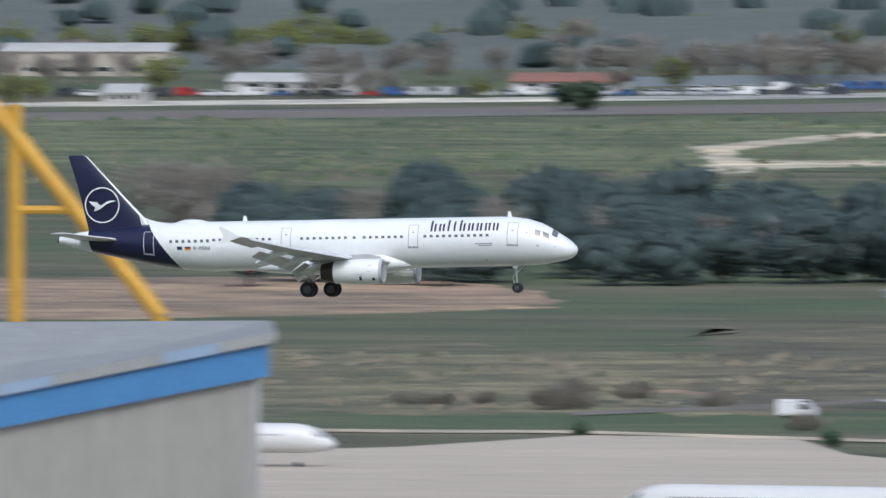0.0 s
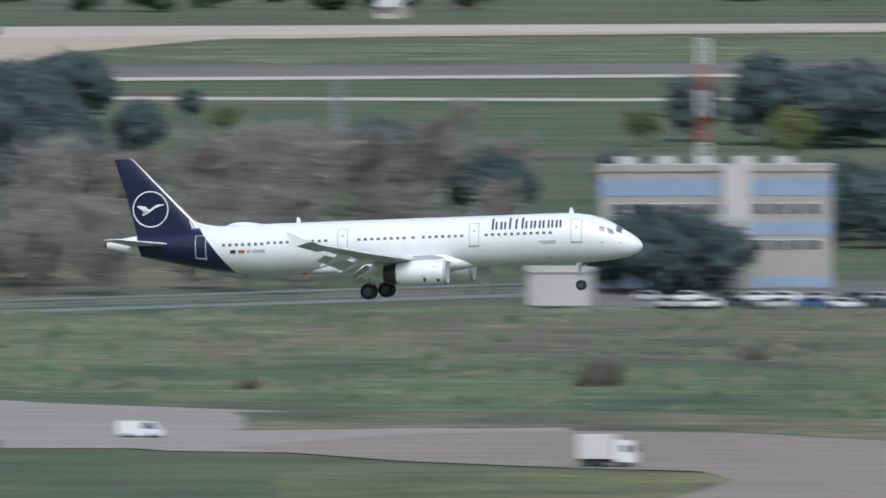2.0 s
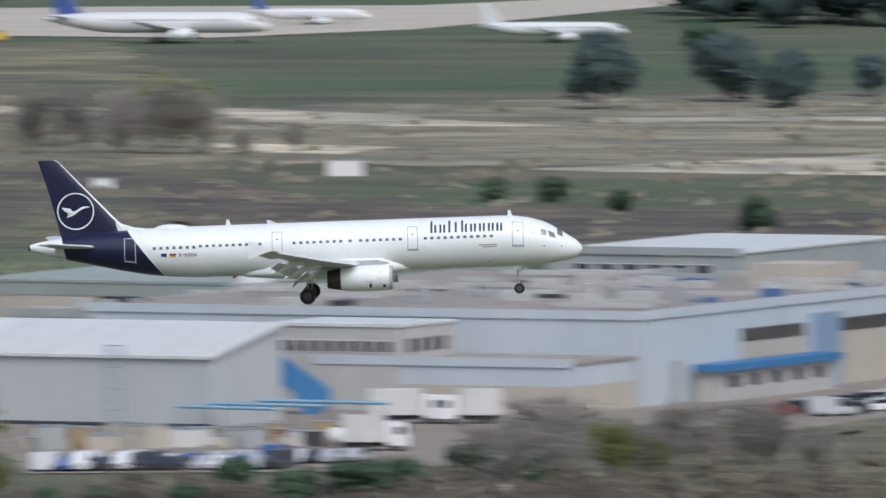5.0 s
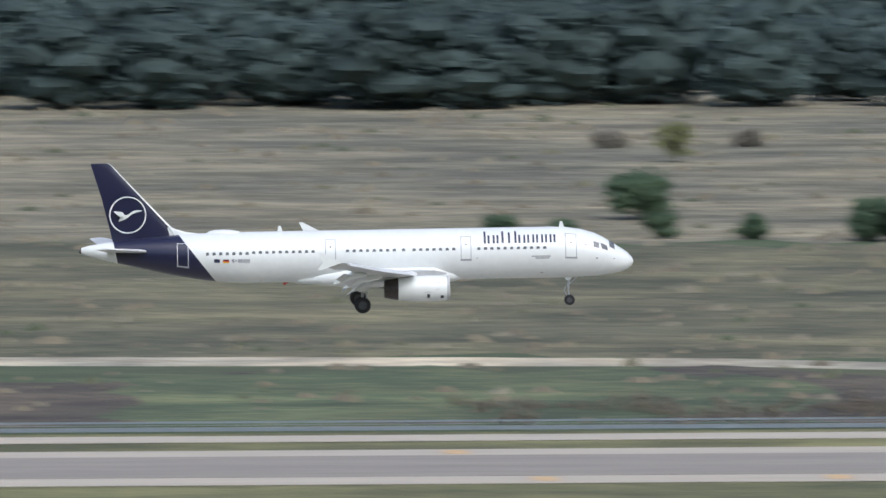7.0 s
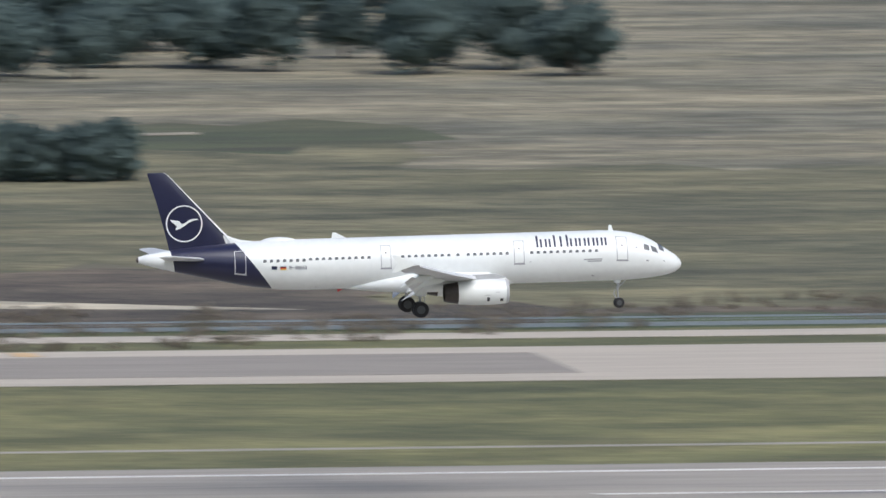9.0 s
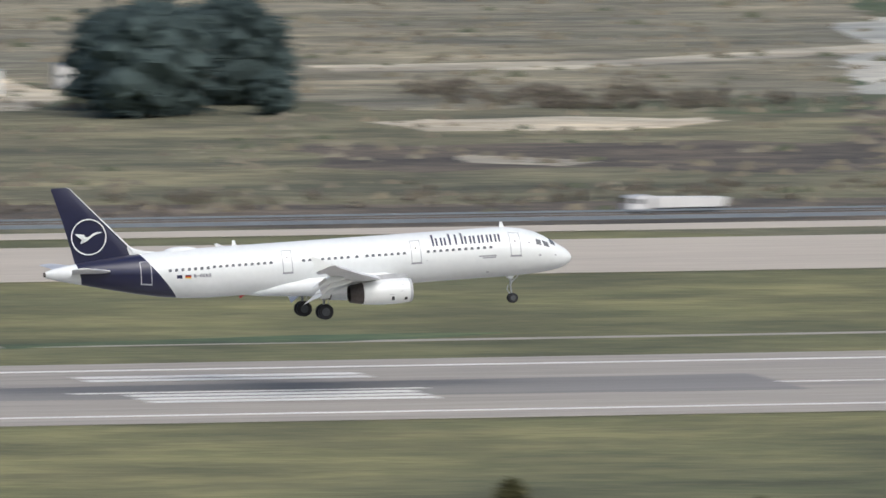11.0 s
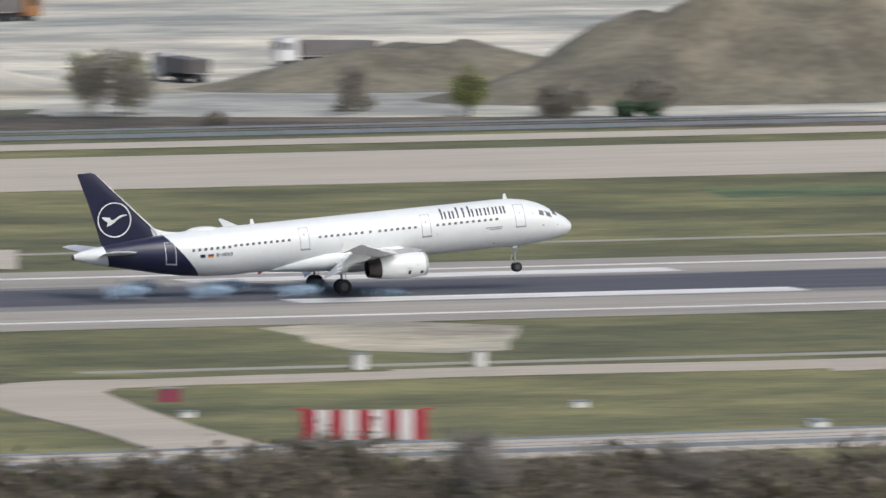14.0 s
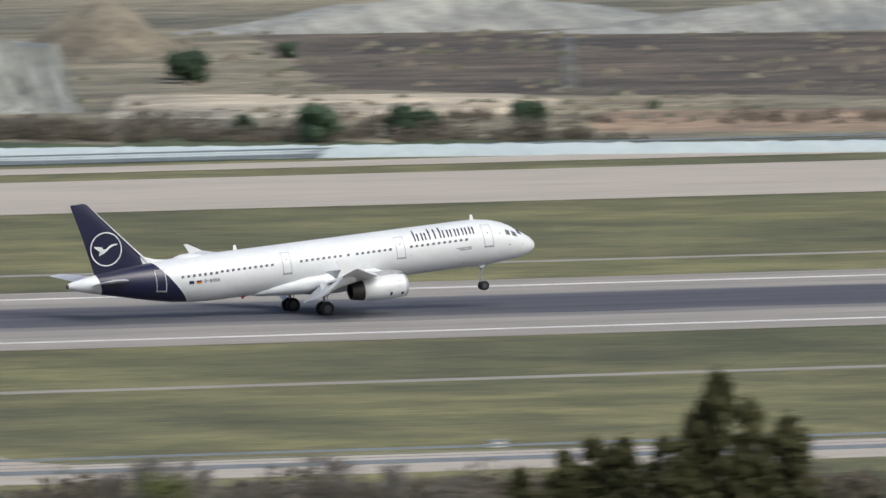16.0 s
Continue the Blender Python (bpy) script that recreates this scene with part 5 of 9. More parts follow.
# ---- mounds and cliffs of the quarry ----
def mound(name, cx, cy, w, d, h, material, label, seed=0, flat=0.0, steps=(44, 18), kind="structure", craggy=0.12):
    """A heap of loose soil, w along x, d deep, h high."""
    bm = bmesh.new()
    nx, ny = steps
    vs = []
    for j in range(ny + 1):
        row = []
        for i in range(nx + 1):
            u, v = 2 * i / nx - 1, 2 * j / ny - 1
            r = math.sqrt(u * u + v * v)
            k = max(0.0, 1 - r)
            z = h * min(1.0, k / (1 - flat) if flat else k) if flat else h * (0.5 - 0.5 * math.cos(math.pi * min(1, k * 1.05)))
            q = Vector((u * w * 0.06 + seed * 7.3, v * d * 0.12 + seed, 0))
            z *= 1 + craggy * 2 * noise.fractal(q, 1.0, 2.0, 4) * (0.4 + k)
            row.append(bm.verts.new((u * w / 2, v * d / 2 + craggy * 6 * noise.noise(q * 2.0), max(0.0, z) - 0.1)))
        vs.append(row)
    for j in range(ny):
        for i in range(nx):
            bm.faces.new((vs[j][i], vs[j][i + 1], vs[j + 1][i + 1], vs[j + 1][i]))
    ob = new(name, mesh_of(name, bm, material))
    ob.location = (cx, cy, 0)
    return tagged(ob, label, "mound", kind=kind)


for nm, at, w, d, h, m, lb, sd in (
        ("gravel_heap", (604.0, 2268.0), 128, 52, 12.0, SPOIL, "long pale grey gravel heap", 1),
        ("gravel_heap", (586.3, 2250.9), 70, 34, 2.6, SPOIL, "long pale grey gravel heap", 2),
        ("gravel_heap", (678.4, 2128.1), 60, 30, 3.6, SPOIL, "low grey gravel heap", 3),
        ("gravel_heap", (651.8, 2205.2), 60, 36, 3.2, SPOIL, "low grey gravel heap", 4),
        ("earth_heap", (760.7, 2076.3), 86, 44, 10.8, MOUNDSOIL, "tall brown earth heap with a peak", 5),
        ("earth_heap", (733.2, 2107.9), 60, 34, 4.4, MOUNDSOIL, "brown earth heap", 6),
        ("earth_heap", (935.9, 2244.3), 24, 26, 5.0, MOUNDSOIL, "brown earth heap", 7),
        ("earth_heap", (893.4, 2312.7), 90, 40, 5.0, MOUNDSOIL, "wide brown earth heap", 8),
        ("pale_bank", (995.0, 2282.7), 80, 26, 3.6, CLIFFSOIL, "pale eroded earth bank", 9),
        ("pale_bank", (1035.4, 2263.5), 90, 26, 3.4, CLIFFSOIL, "pale eroded earth bank", 10)):
    mound(nm, at[0], at[1], w, d, h, m, lb, sd)


def cliff(cx, cy, w, h, depth, seed, label):
    """A steep dug face with gullies, its top level and its foot spilling forward."""
    bm = bmesh.new()
    nx, nz = 90, 16
    vs = []
    for i in range(nx + 1):
        u = i / nx
        x = (u - 0.5) * w
        top = h * (0.86 + 0.3 * noise.noise(Vector((x * 0.11, seed, 0))) + 0.12 * noise.noise(Vector((x * 0.5, seed, 3))))
        top *= min(1, 12 * u + 0.1, 14 * (1 - u) + 0.1)
        row = []
        for k in range(nz + 1):
            f = k / nz
            gully = 2.3 * noise.fractal(Vector((x * 0.34, f * 0.9, seed * 3.1)), 0.8, 2.0, 5)
            row.append(bm.verts.new((x, -5.0 * (1 - f) ** 2 + gully * math.sin(math.pi * min(1, f + 0.15)), top * f - 0.1)))
        row.append(bm.verts.new((x, depth, top * 0.97)))
        row.append(bm.verts.new((x, depth + 8, -0.2)))
        vs.append(row)
    loft_rows = vs
    for a, b in zip(loft_rows[:-1], loft_rows[1:]):
        for k in range(len(a) - 1):
            bm.faces.new((a[k], b[k], b[k + 1], a[k + 1]))
    ob = new("quarry_cliff", mesh_of("quarry_cliff", bm, CLIFFSOIL))
    ob.location = (cx, cy, 0)
    return tagged(ob, label, "cliff", kind="structure")


cliff(834.6, 2118.4, 66, 8.2, 14, 2.0, "pale grey dug quarry face with gullies")
cliff(866.0, 2124.0, 34, 8.6, 14, 5.0, "pale grey dug quarry face with gullies")
cliff(801.7, 2107.4, 40, 7.4, 12, 8.0, "pale grey dug quarry face with gullies")
cliff(809.2, 2127.3, 24, 6.6, 12, 11.0, "pale grey dug quarry face with gullies")


# ---- trees ----
# pine tones are lightened and blued: distance haze put into the needle colour
PINELEAF = shift_by_object(mat("hazed_pine_needles", (0.135, 0.182, 0.175), 0.95, size=0.25, second=(0.115, 0.157, 0.15), spread=(0.3, 0.7)), 0.88, 1.12)
BUSHLEAF = shift_by_object(mat("green_leaves", (0.135, 0.195, 0.12), 0.95, size=0.25, second=(0.105, 0.155, 0.10), spread=(0.3, 0.7)), 0.75, 1.25)
SPRINGLEAF = shift_by_object(mat("young_leaves", (0.31, 0.335, 0.13), 0.9, size=0.25, second=(0.22, 0.245, 0.10), spread=(0.3, 0.7)), 0.8, 1.2)
TWIG = shift_by_object(mat("bare_twigs", (0.42, 0.39, 0.34), 0.95, size=0.25, second=(0.32, 0.295, 0.26)), 0.8, 1.2)
BROWNLEAF = shift_by_object(mat("brown_scrub_leaves", (0.31, 0.285, 0.235), 0.95, size=0.25, second=(0.24, 0.22, 0.18)), 0.75, 1.25)
OLIVELEAF = shift_by_object(mat("olive_needles", (0.17, 0.165, 0.08), 0.95, size=0.25, second=(0.10, 0.098, 0.05)), 0.85, 1.15)
BARK = mat("bark", (0.13, 0.105, 0.085), 0.95, size=0.1, second=(0.07, 0.055, 0.045), bump=0.5)



def lit_through(m, share=0.5):
    """Thin leaves and needles let part of the light through."""
    n, l = m.node_tree.nodes, m.node_tree.links
    b, out = n["Principled BSDF"], n["Material Output"]
    t, x = n.new("ShaderNodeBsdfTranslucent"), n.new("ShaderNodeMixShader")
    x.inputs[0].default_value = share
    l.new(b.inputs["Base Color"].links[0].from_socket, t.inputs["Color"])
    l.new(b.outputs[0], x.inputs[1])
    l.new(t.outputs[0], x.inputs[2])
    l.new(x.outputs[0], out.inputs["Surface"])
    b.inputs["Specular IOR Level"].default_value = 0.15


for _m in (PINELEAF, BUSHLEAF, SPRINGLEAF, OLIVELEAF, TWIG, BROWNLEAF):
    lit_through(_m)

_t = bmesh.new()
bmesh.ops.create_icosphere(_t, subdivisions=1, radius=1.0)
ICO_V = np.array([v.co[:] for v in _t.verts])
ICO_F = np.array([[v.index for v in f.verts] for f in _t.faces])
_t.free()
_t = bmesh.new()
bmesh.ops.create_icosphere(_t, subdivisions=2, radius=1.0)
LOBE_V = np.array([v.co[:] for v in _t.verts])
LOBE_F = np.array([[v.index for v in f.verts] for f in _t.faces])
_t.free()


def clump_mesh(name, centres, radii, leaves, leaf, rng, material, reach=1.0, lobes=False):
    """Many small rough clumps and loose leaf blades in one crown mesh."""
    verts, faces, base = [], [], 0
    for c, r in zip(centres, radii):
        shape, tris, jag = (LOBE_V, LOBE_F, 0.2) if lobes else (ICO_V, ICO_F, 0.32)
        v = shape * (1 + rng.uniform(-jag, jag, (len(shape), 1))) * r * np.array((1, 1, 0.75)) + c
        verts.append(v)
        faces += (tris + base).tolist()
        base += len(v)
    pick = rng.integers(0, len(centres), leaves)
    for i in pick:
        d = rng.normal(size=3)
        d /= np.linalg.norm(d)
        p = centres[i] + d * radii[i] * reach * (rng.uniform(0.9, 1.24) if lobes else rng.uniform(0.8, 1.6))
        a, b = rng.normal(size=3) * leaf, rng.normal(size=3) * leaf
        verts.append(np.array((p, p + a, p + b)))
        faces.append([base, base + 1, base + 2])
        base += 3
    me = bpy.data.meshes.new(name)
    me.from_pydata(np.concatenate(verts).tolist(), [], faces)
    me.materials.append(material)
    return me


def branch_mesh(name, rng, height, spread, first, count, twigs, material, thick=0.02):
    """A trunk with limbs and, where asked, a haze of thin twigs."""
    bm = bmesh.new()
    top = (rng.uniform(-0.03, 0.03), rng.uniform(-0.03, 0.03), height)
    rod(bm, (0, 0, -0.01), (top[0] * 0.5, top[1] * 0.5, height * 0.5), thick * 1.2, thick * 0.8, 7)
    rod(bm, (top[0] * 0.5, top[1] * 0.5, height * 0.5), top, thick * 0.8, thick * 0.25, 7)
    tips = []
    for i in range(count):
        z = rng.uniform(first, height * 0.9)
        a = rng.uniform(0, 2 * math.pi)
        ln = spread * rng.uniform(0.5, 1.0)
        b = (math.cos(a) * ln, math.sin(a) * ln, min(z + ln * rng.uniform(0.5, 1.0), height * 1.02))
        rod(bm, (0, 0, z), b, thick * 0.35, thick * 0.12, 5)
        tips.append((Vector((0, 0, z)), Vector(b)))
    for i in range(twigs):
        p, q = tips[rng.integers(0, len(tips))]
        s = p.lerp(q, rng.uniform(0.25, 1.0))
        d = Vector(rng.normal(size=3)) * 0.11 * spread / 0.35
        d.z = abs(d.z) * 0.8
        e = Vector(rng.normal(size=3)) * 0.006
        v = [bm.verts.new(s - e), bm.verts.new(s + e), bm.verts.new(s + d)]
        bm.faces.new(v)
    return mesh_of(name, bm, material, smooth=False)


def ellipsoid(rng, n, c, r, hollow=0.45):
    d = rng.normal(size=(n, 3))
    d /= np.linalg.norm(d, axis=1)[:, None]
    return np.array(c) + d * np.array(r) * (hollow + (1 - hollow) * rng.uniform(0, 1, (n, 1)) ** 0.5)


TREE_MESHES = {}


def tree_variants(kind, n=3):
    out = []
    for k in range(n):
        rng = np.random.default_rng(len(kind) * 100 + k * 7 + ord(kind[0]))
        if kind == "pine":
            trunk = branch_mesh("trunk", rng, 0.72, 0.28, 0.4, 9, 0, BARK)
            heads = [(rng.uniform(-.16, .16), rng.uniform(-.16, .16), rng.uniform(0.6, 0.74), rng.uniform(0.2, 0.27)) for _ in range(3)]
            cs = np.array([h[:3] for h in heads] + [(0.24 * math.cos(a) * q, 0.24 * math.sin(a) * q, z) for a, q, z in zip(rng.uniform(0, 6.28, 8), rng.uniform(0.5, 1, 8), rng.uniform(0.28, 0.62, 8))])
            crown = clump_mesh("crown", cs, np.array([h[3] * 0.95 for h in heads] + list(rng.uniform(0.15, 0.23, 8))), 1600, 0.046, rng, PINELEAF, 1.0, True)
        elif kind == "round":
            trunk = branch_mesh("trunk", rng, 0.6, 0.25, 0.2, 8, 0, BARK)
            a, q = rng.uniform(0, 6.28, 12), rng.uniform(0.1, 0.3, 12)
            cs = np.stack([q * np.cos(a), q * np.sin(a), rng.uniform(0.2, 0.72, 12)], 1)
            crown = clump_mesh("crown", cs, rng.uniform(0.16, 0.25, 12), 1500, 0.044, rng, BUSHLEAF, 1.0, True)
        elif kind == "olive":
            trunk = branch_mesh("trunk", rng, 0.8, 0.25, 0.15, 10, 0, BARK)
            z = rng.uniform(0.06, 0.97, 130)
            w = 0.46 * (1 - z) ** 0.6
            a = rng.uniform(0, 2 * np.pi, 130)
            q = rng.uniform(0.3, 1, 130)
            cs = np.stack([w * q * np.cos(a), w * q * np.sin(a), z], 1)
            crown = clump_mesh("crown", cs, rng.uniform(0.03, 0.075, 130), 3500, 0.02, rng, OLIVELEAF)
        elif kind == "fir":
            trunk = branch_mesh("trunk", rng, 0.8, 0.15, 0.15, 9, 0, BARK)
            z = np.linspace(0.16, 0.9, 13) + rng.uniform(-0.03, 0.03, 13)
            w = 0.17 * np.sin(np.pi * np.clip(z * 0.9 + 0.08, 0, 1)) ** 0.7
            a = np.arange(13) * 2.4
            cs = np.stack([w * np.cos(a), w * np.sin(a), z], 1)
            crown = clump_mesh("crown", cs, (0.085 + 0.75 * w) * rng.uniform(0.85, 1.1, 13), 1500, 0.042, rng, PINELEAF, 1.0, True)
        elif kind == "spring":
            trunk = branch_mesh("trunk", rng, 0.8, 0.34, 0.2, 16, 250, BARK)
            cs = ellipsoid(rng, 40, (0, 0, 0.58), (0.38, 0.38, 0.4), 0.3)
            crown = clump_mesh("crown", cs, rng.uniform(0.012, 0.03, 40), 1500, 0.03, rng, SPRINGLEAF, 4.0)
        elif kind == "scrub":
            trunk = branch_mesh("trunk", rng, 0.8, 0.5, 0.05, 14, 300, TWIG)
            cs = ellipsoid(rng, 26, (0, 0, 0.35), (0.75, 0.75, 0.4), 0.2)
            crown = clump_mesh("crown", cs, rng.uniform(0.02, 0.05, 26), 1600, 0.05, rng, BROWNLEAF, 3.0)
        else:
            trunk = branch_mesh("trunk", rng, 0.9, 0.36, 0.15, 22, 750, TWIG, 0.014)
            cs = ellipsoid(rng, 60, (0, 0, 0.58), (0.38, 0.38, 0.38), 0.2)
            crown = clump_mesh("crown", cs, np.full(60, 0.004), 700, 0.022, rng, TWIG, 24)
        out.append((trunk, crown))
    return out


for _k in ("pine", "round", "fir", "spring", "scrub", "bare", "olive"):
    TREE_MESHES[_k] = tree_variants(_k)

TREE_WORDS = {"pine": ("pine_tree", "dark green umbrella pine with a bare trunk", "tree"), "round": ("leafy_bush", "rounded dark green leafy bush", "bush"),
              "fir": ("conifer", "tall dark green oval conifer", "tree"), "spring": ("young_leaved_tree", "tree with sparse yellow-green spring leaves", "tree"),
              "scrub": ("scrub_bush", "low brown leafless scrub bush", "bush"), "olive": ("dark_tree", "dark olive-green dense tree on the near slope", "tree"), "bare": ("bare_tree", "leafless grey-brown tree with fine twigs", "tree")}
_n = [0]


def tree(kind, x, y, h, wide=1.0, group=""):
    _n[0] += 1
    name, label, cat = TREE_WORDS[kind]
    if kind == "scrub":
        h, wide = h * 0.95, wide * 1.1
    trunk, crown = TREE_MESHES[kind][_n[0] % 3]
    ob = empty(name, Matrix.Translation((x, y, 0)) @ pose(0, 0, 0, 0, 0, (_n[0] * 137.5) % 360) @ Matrix.Diagonal((h * wide, h * wide, h, 1)), label, cat, group or "trees")
    for nm, me in (("trunk", trunk), ("crown", crown)):
        o = new(nm, me)
        o.parent = ob
    return ob


def trees(kind, rows, wide=1.0):
    for x, y, h in rows:
        tree(kind, x, y, h, wide)


def belt(kind, a, b, n, h, seed, wide=1.0, deep=40.0, group="belt of trees"):
    """n trees scattered along a line from a to b."""
    rnd = random.Random(seed)
    for i in range(n):
        f = (i + rnd.uniform(0.1, 0.9)) / n
        tree(kind, a[0] + (b[0] - a[0]) * f, a[1] + (b[1] - a[1]) * f + rnd.uniform(-0.5, 0.5) * deep, h * rnd.uniform(0.75, 1.15), wide * rnd.uniform(0.85, 1.2), group)


def thicket(a, b, n, h, seed, deep, tones=None):
    """Low brown scrub along a line, too dense to count."""
    rng = np.random.default_rng(seed)
    f = rng.uniform(0, 1, n)
    size = h * rng.uniform(0.35, 1.1, n)
    base = np.stack([a[0] + (b[0] - a[0]) * f, a[1] + (b[1] - a[1]) * f + rng.uniform(-0.5, 0.5, n) * deep, np.zeros(n)], 1)
    ln = math.hypot(b[0] - a[0], b[1] - a[1])
    size *= np.array([max(0.25, 0.8 + 1.1 * noise.noise(Vector((q * ln / 7, seed * 3.7, 0)))) for q in f])
    k = 3
    cs = np.repeat(base, k, 0) + rng.normal(size=(n * k, 3)) * np.repeat(size, k)[:, None] * np.array((0.55, 0.5, 0.0))
    cs[:, 2] = np.repeat(size, k) * rng.uniform(0.05, 0.75, n * k)
    mid = Vector(((a[0] + b[0]) / 2, (a[1] + b[1]) / 2, 0))
    me = clump_mesh("scrub", cs - np.array(mid), np.repeat(size, k) * rng.uniform(0.08, 0.20, n * k), n * 110, 0.10 * h, rng, tones or SCRUBMIX, 2.2)
    ob = new("scrub", me)
    ob.location = mid
    return tagged(ob, "low tangled brown scrub on rough ground", "scrub", kind="stuff")


def wood(rows, seed, label="dense dark green pine wood"):
    """Belts of pines too many to count, joined; each row is a belt: ends, number, height, width, depth."""
    rng = np.random.default_rng(seed)
    verts, loops, sizes, slots, base = [], [], [], [], 0
    for a, b, n, h, wide, deep in rows:
        for i in range(n):
            f = (i + rng.uniform(0.1, 0.9)) / n
            p = np.array((a[0] + (b[0] - a[0]) * f, a[1] + (b[1] - a[1]) * f + rng.uniform(-0.5, 0.5) * deep, 0))
            s, w, r = h * rng.uniform(0.75, 1.15), wide * rng.uniform(0.85, 1.2), rng.uniform(0, 6.28)
            for slot, me in enumerate(TREE_MESHES["pine"][int(rng.integers(0, 3))]):
                v = np.empty(len(me.vertices) * 3)
                me.vertices.foreach_get("co", v)
                v = v.reshape(-1, 3)
                v = np.stack([v[:, 0] * math.cos(r) - v[:, 1] * math.sin(r), v[:, 0] * math.sin(r) + v[:, 1] * math.cos(r), v[:, 2]], 1)
                verts.append(v * np.array((s * w, s * w, s)) + p)
                k = np.empty(len(me.loops), int)
                me.loops.foreach_get("vertex_index", k)
                q = np.empty(len(me.polygons), int)
                me.polygons.foreach_get("loop_total", q)
                loops.append(k + base)
                sizes.append(q)
                slots.append(np.full(len(q), slot))
                base += len(v)
    v, k, q, m = (np.concatenate(z) for z in (verts, loops, sizes, slots))
    mid = v.mean(0) * np.array((1, 1, 0))
    me = bpy.data.meshes.new("pine_wood")
    me.vertices.add(len(v))
    me.vertices.foreach_set("co", (v - mid).ravel())
    me.loops.add(len(k))
    me.loops.foreach_set("vertex_index", k)
    me.polygons.add(len(q))
    me.polygons.foreach_set("loop_start", np.concatenate([[0], np.cumsum(q)[:-1]]))
    me.polygons.foreach_set("material_index", m)
    me.materials.append(BARK)
    me.materials.append(PINELEAF)
    me.update(calc_edges=True)
    ob = new("pine_wood", me)
    ob.location = mid
    return tagged(ob, label, "trees", kind="stuff")


def tufts(poly, n, h, seed, material, label):
    """Weeds and grass tufts spread over a field, too many to count."""
    rng = np.random.default_rng(seed)
    p = np.array(poly)
    lo, hi = p.min(0), p.max(0)
    c = rng.uniform(lo, hi, (n, 2))
    inside = np.zeros(n, bool)
    for (x0, y0), (x1, y1) in zip(p, np.roll(p, -1, 0)):
        hit = ((y0 > c[:, 1]) != (y1 > c[:, 1])) & (c[:, 0] < (x1 - x0) * (c[:, 1] - y0) / (y1 - y0 + 1e-9) + x0)
        inside ^= hit
    patch = np.array([noise.noise(Vector((q[0] / 14, q[1] / 30, seed))) for q in c])
    c = c[inside & (patch > -0.05)]
    n = len(c)
    s = h * rng.uniform(0.3, 1.0, n) ** 1.5
    corner = np.array(((-1.6, -1, 0), (1.6, -1, 0), (1.6, 1, 0), (-1.6, 1, 0), (-0.7, 0, 0.8), (0.7, 0, 1.0)))
    v = np.concatenate([np.column_stack([c, np.zeros(n)])[:, None, :] + corner[None] * s[:, None, None] * rng.uniform(0.7, 1.3, (n, 6, 1))]).reshape(-1, 3)
    tri = np.array(((0, 1, 5), (0, 5, 4), (1, 2, 5), (2, 3, 4), (2, 4, 5), (3, 0, 4)))
    f = (tri[None] + 6 * np.arange(n)[:, None, None]).reshape(-1, 3)
    mid = v.mean(0) * np.array((1, 1, 0))
    me = bpy.data.meshes.new("weeds")
    me.from_pydata((v - mid).tolist(), [], f.tolist())
    me.materials.append(material)
    ob = new("weeds", me)
    ob.location = mid
    return tagged(ob, label, "weeds", kind="stuff")


def island_mix(name, colours):
    """Each clump takes one of several tones."""
    m = mat(name, colours[0], 0.95, size=0.3)
    n, l = m.node_tree.nodes, m.node_tree.links
    g, r = n.new("ShaderNodeNewGeometry"), n.new("ShaderNodeValToRGB")
    for k in range(len(colours) - 2):
        r.color_ramp.elements.new(0.5)
    for k, (e, c) in enumerate(zip(r.color_ramp.elements, colours)):
        e.position, e.color = k / (len(colours) - 1), (*c, 1)
    l.new(g.outputs["Random Per Island"], r.inputs[0])
    l.new(r.outputs[0], n["Principled BSDF"].inputs["Base Color"])
    return m


SCRUBMIX = island_mix("scrub_tones", ((0.17, 0.145, 0.12), (0.27, 0.23, 0.185), (0.34, 0.30, 0.245), (0.21, 0.205, 0.13)))
NEARMIX = island_mix("near_scrub_tones", ((0.15, 0.14, 0.095), (0.24, 0.205, 0.165), (0.30, 0.26, 0.21), (0.19, 0.19, 0.105)))
WEEDMIX = island_mix("weed_tones", ((0.07, 0.085, 0.05), (0.19, 0.165, 0.115), (0.13, 0.115, 0.085), (0.205, 0.19, 0.14)))
for _m in (SCRUBMIX, NEARMIX):
    lit_through(_m)
GREENMIX = island_mix("green_weed_tones", ((0.05, 0.08, 0.045), (0.085, 0.115, 0.06), (0.12, 0.13, 0.075), (0.14, 0.13, 0.09)))

tufts([(-588.9, 2765.1), (-413.6, 2802.5), (-270.8, 2856.9), (-129.6, 2656.0), (-120.8, 2476.0), (-366.1, 2480.3), (-482.7, 2554.4)], 9000, 0.9, 1, GREENMIX, "green and brown weeds in the meadow")
tufts([(-803.5, 2952.4), (-613.7, 2951.8), (-593.2, 2853.2), (-687.6, 2747.8)], 2500, 0.8, 2, WEEDMIX, "brown weeds in a field")
tufts([(-271.3, 3065.5), (-124.2, 3074.1), (12.7, 3182.0), (10.1, 2535.8), (-164.3, 2618.8), (-239.3, 2703.2)], 5000, 0.8, 3, WEEDMIX, "brown weeds on dry ground")
tufts([(21.6, 2058.1), (209.6, 2030.9), (339.7, 3058.9), (33.1, 3115.9)], 9000, 0.75, 4, WEEDMIX, "dry weeds on the brown slope")
tufts([(313.0, 2058.5), (541.3, 2025.0), (660.2, 2575.0), (403.8, 2653.8)], 9000, 0.7, 5, WEEDMIX, "dry weeds on the heath")
tufts([(497.4, 2065.9), (579.6, 2042.4), (646.8, 2069.0), (687.8, 2200.2), (539.6, 2240.7)], 3500, 0.7, 6, WEEDMIX, "dry weeds on the heath")
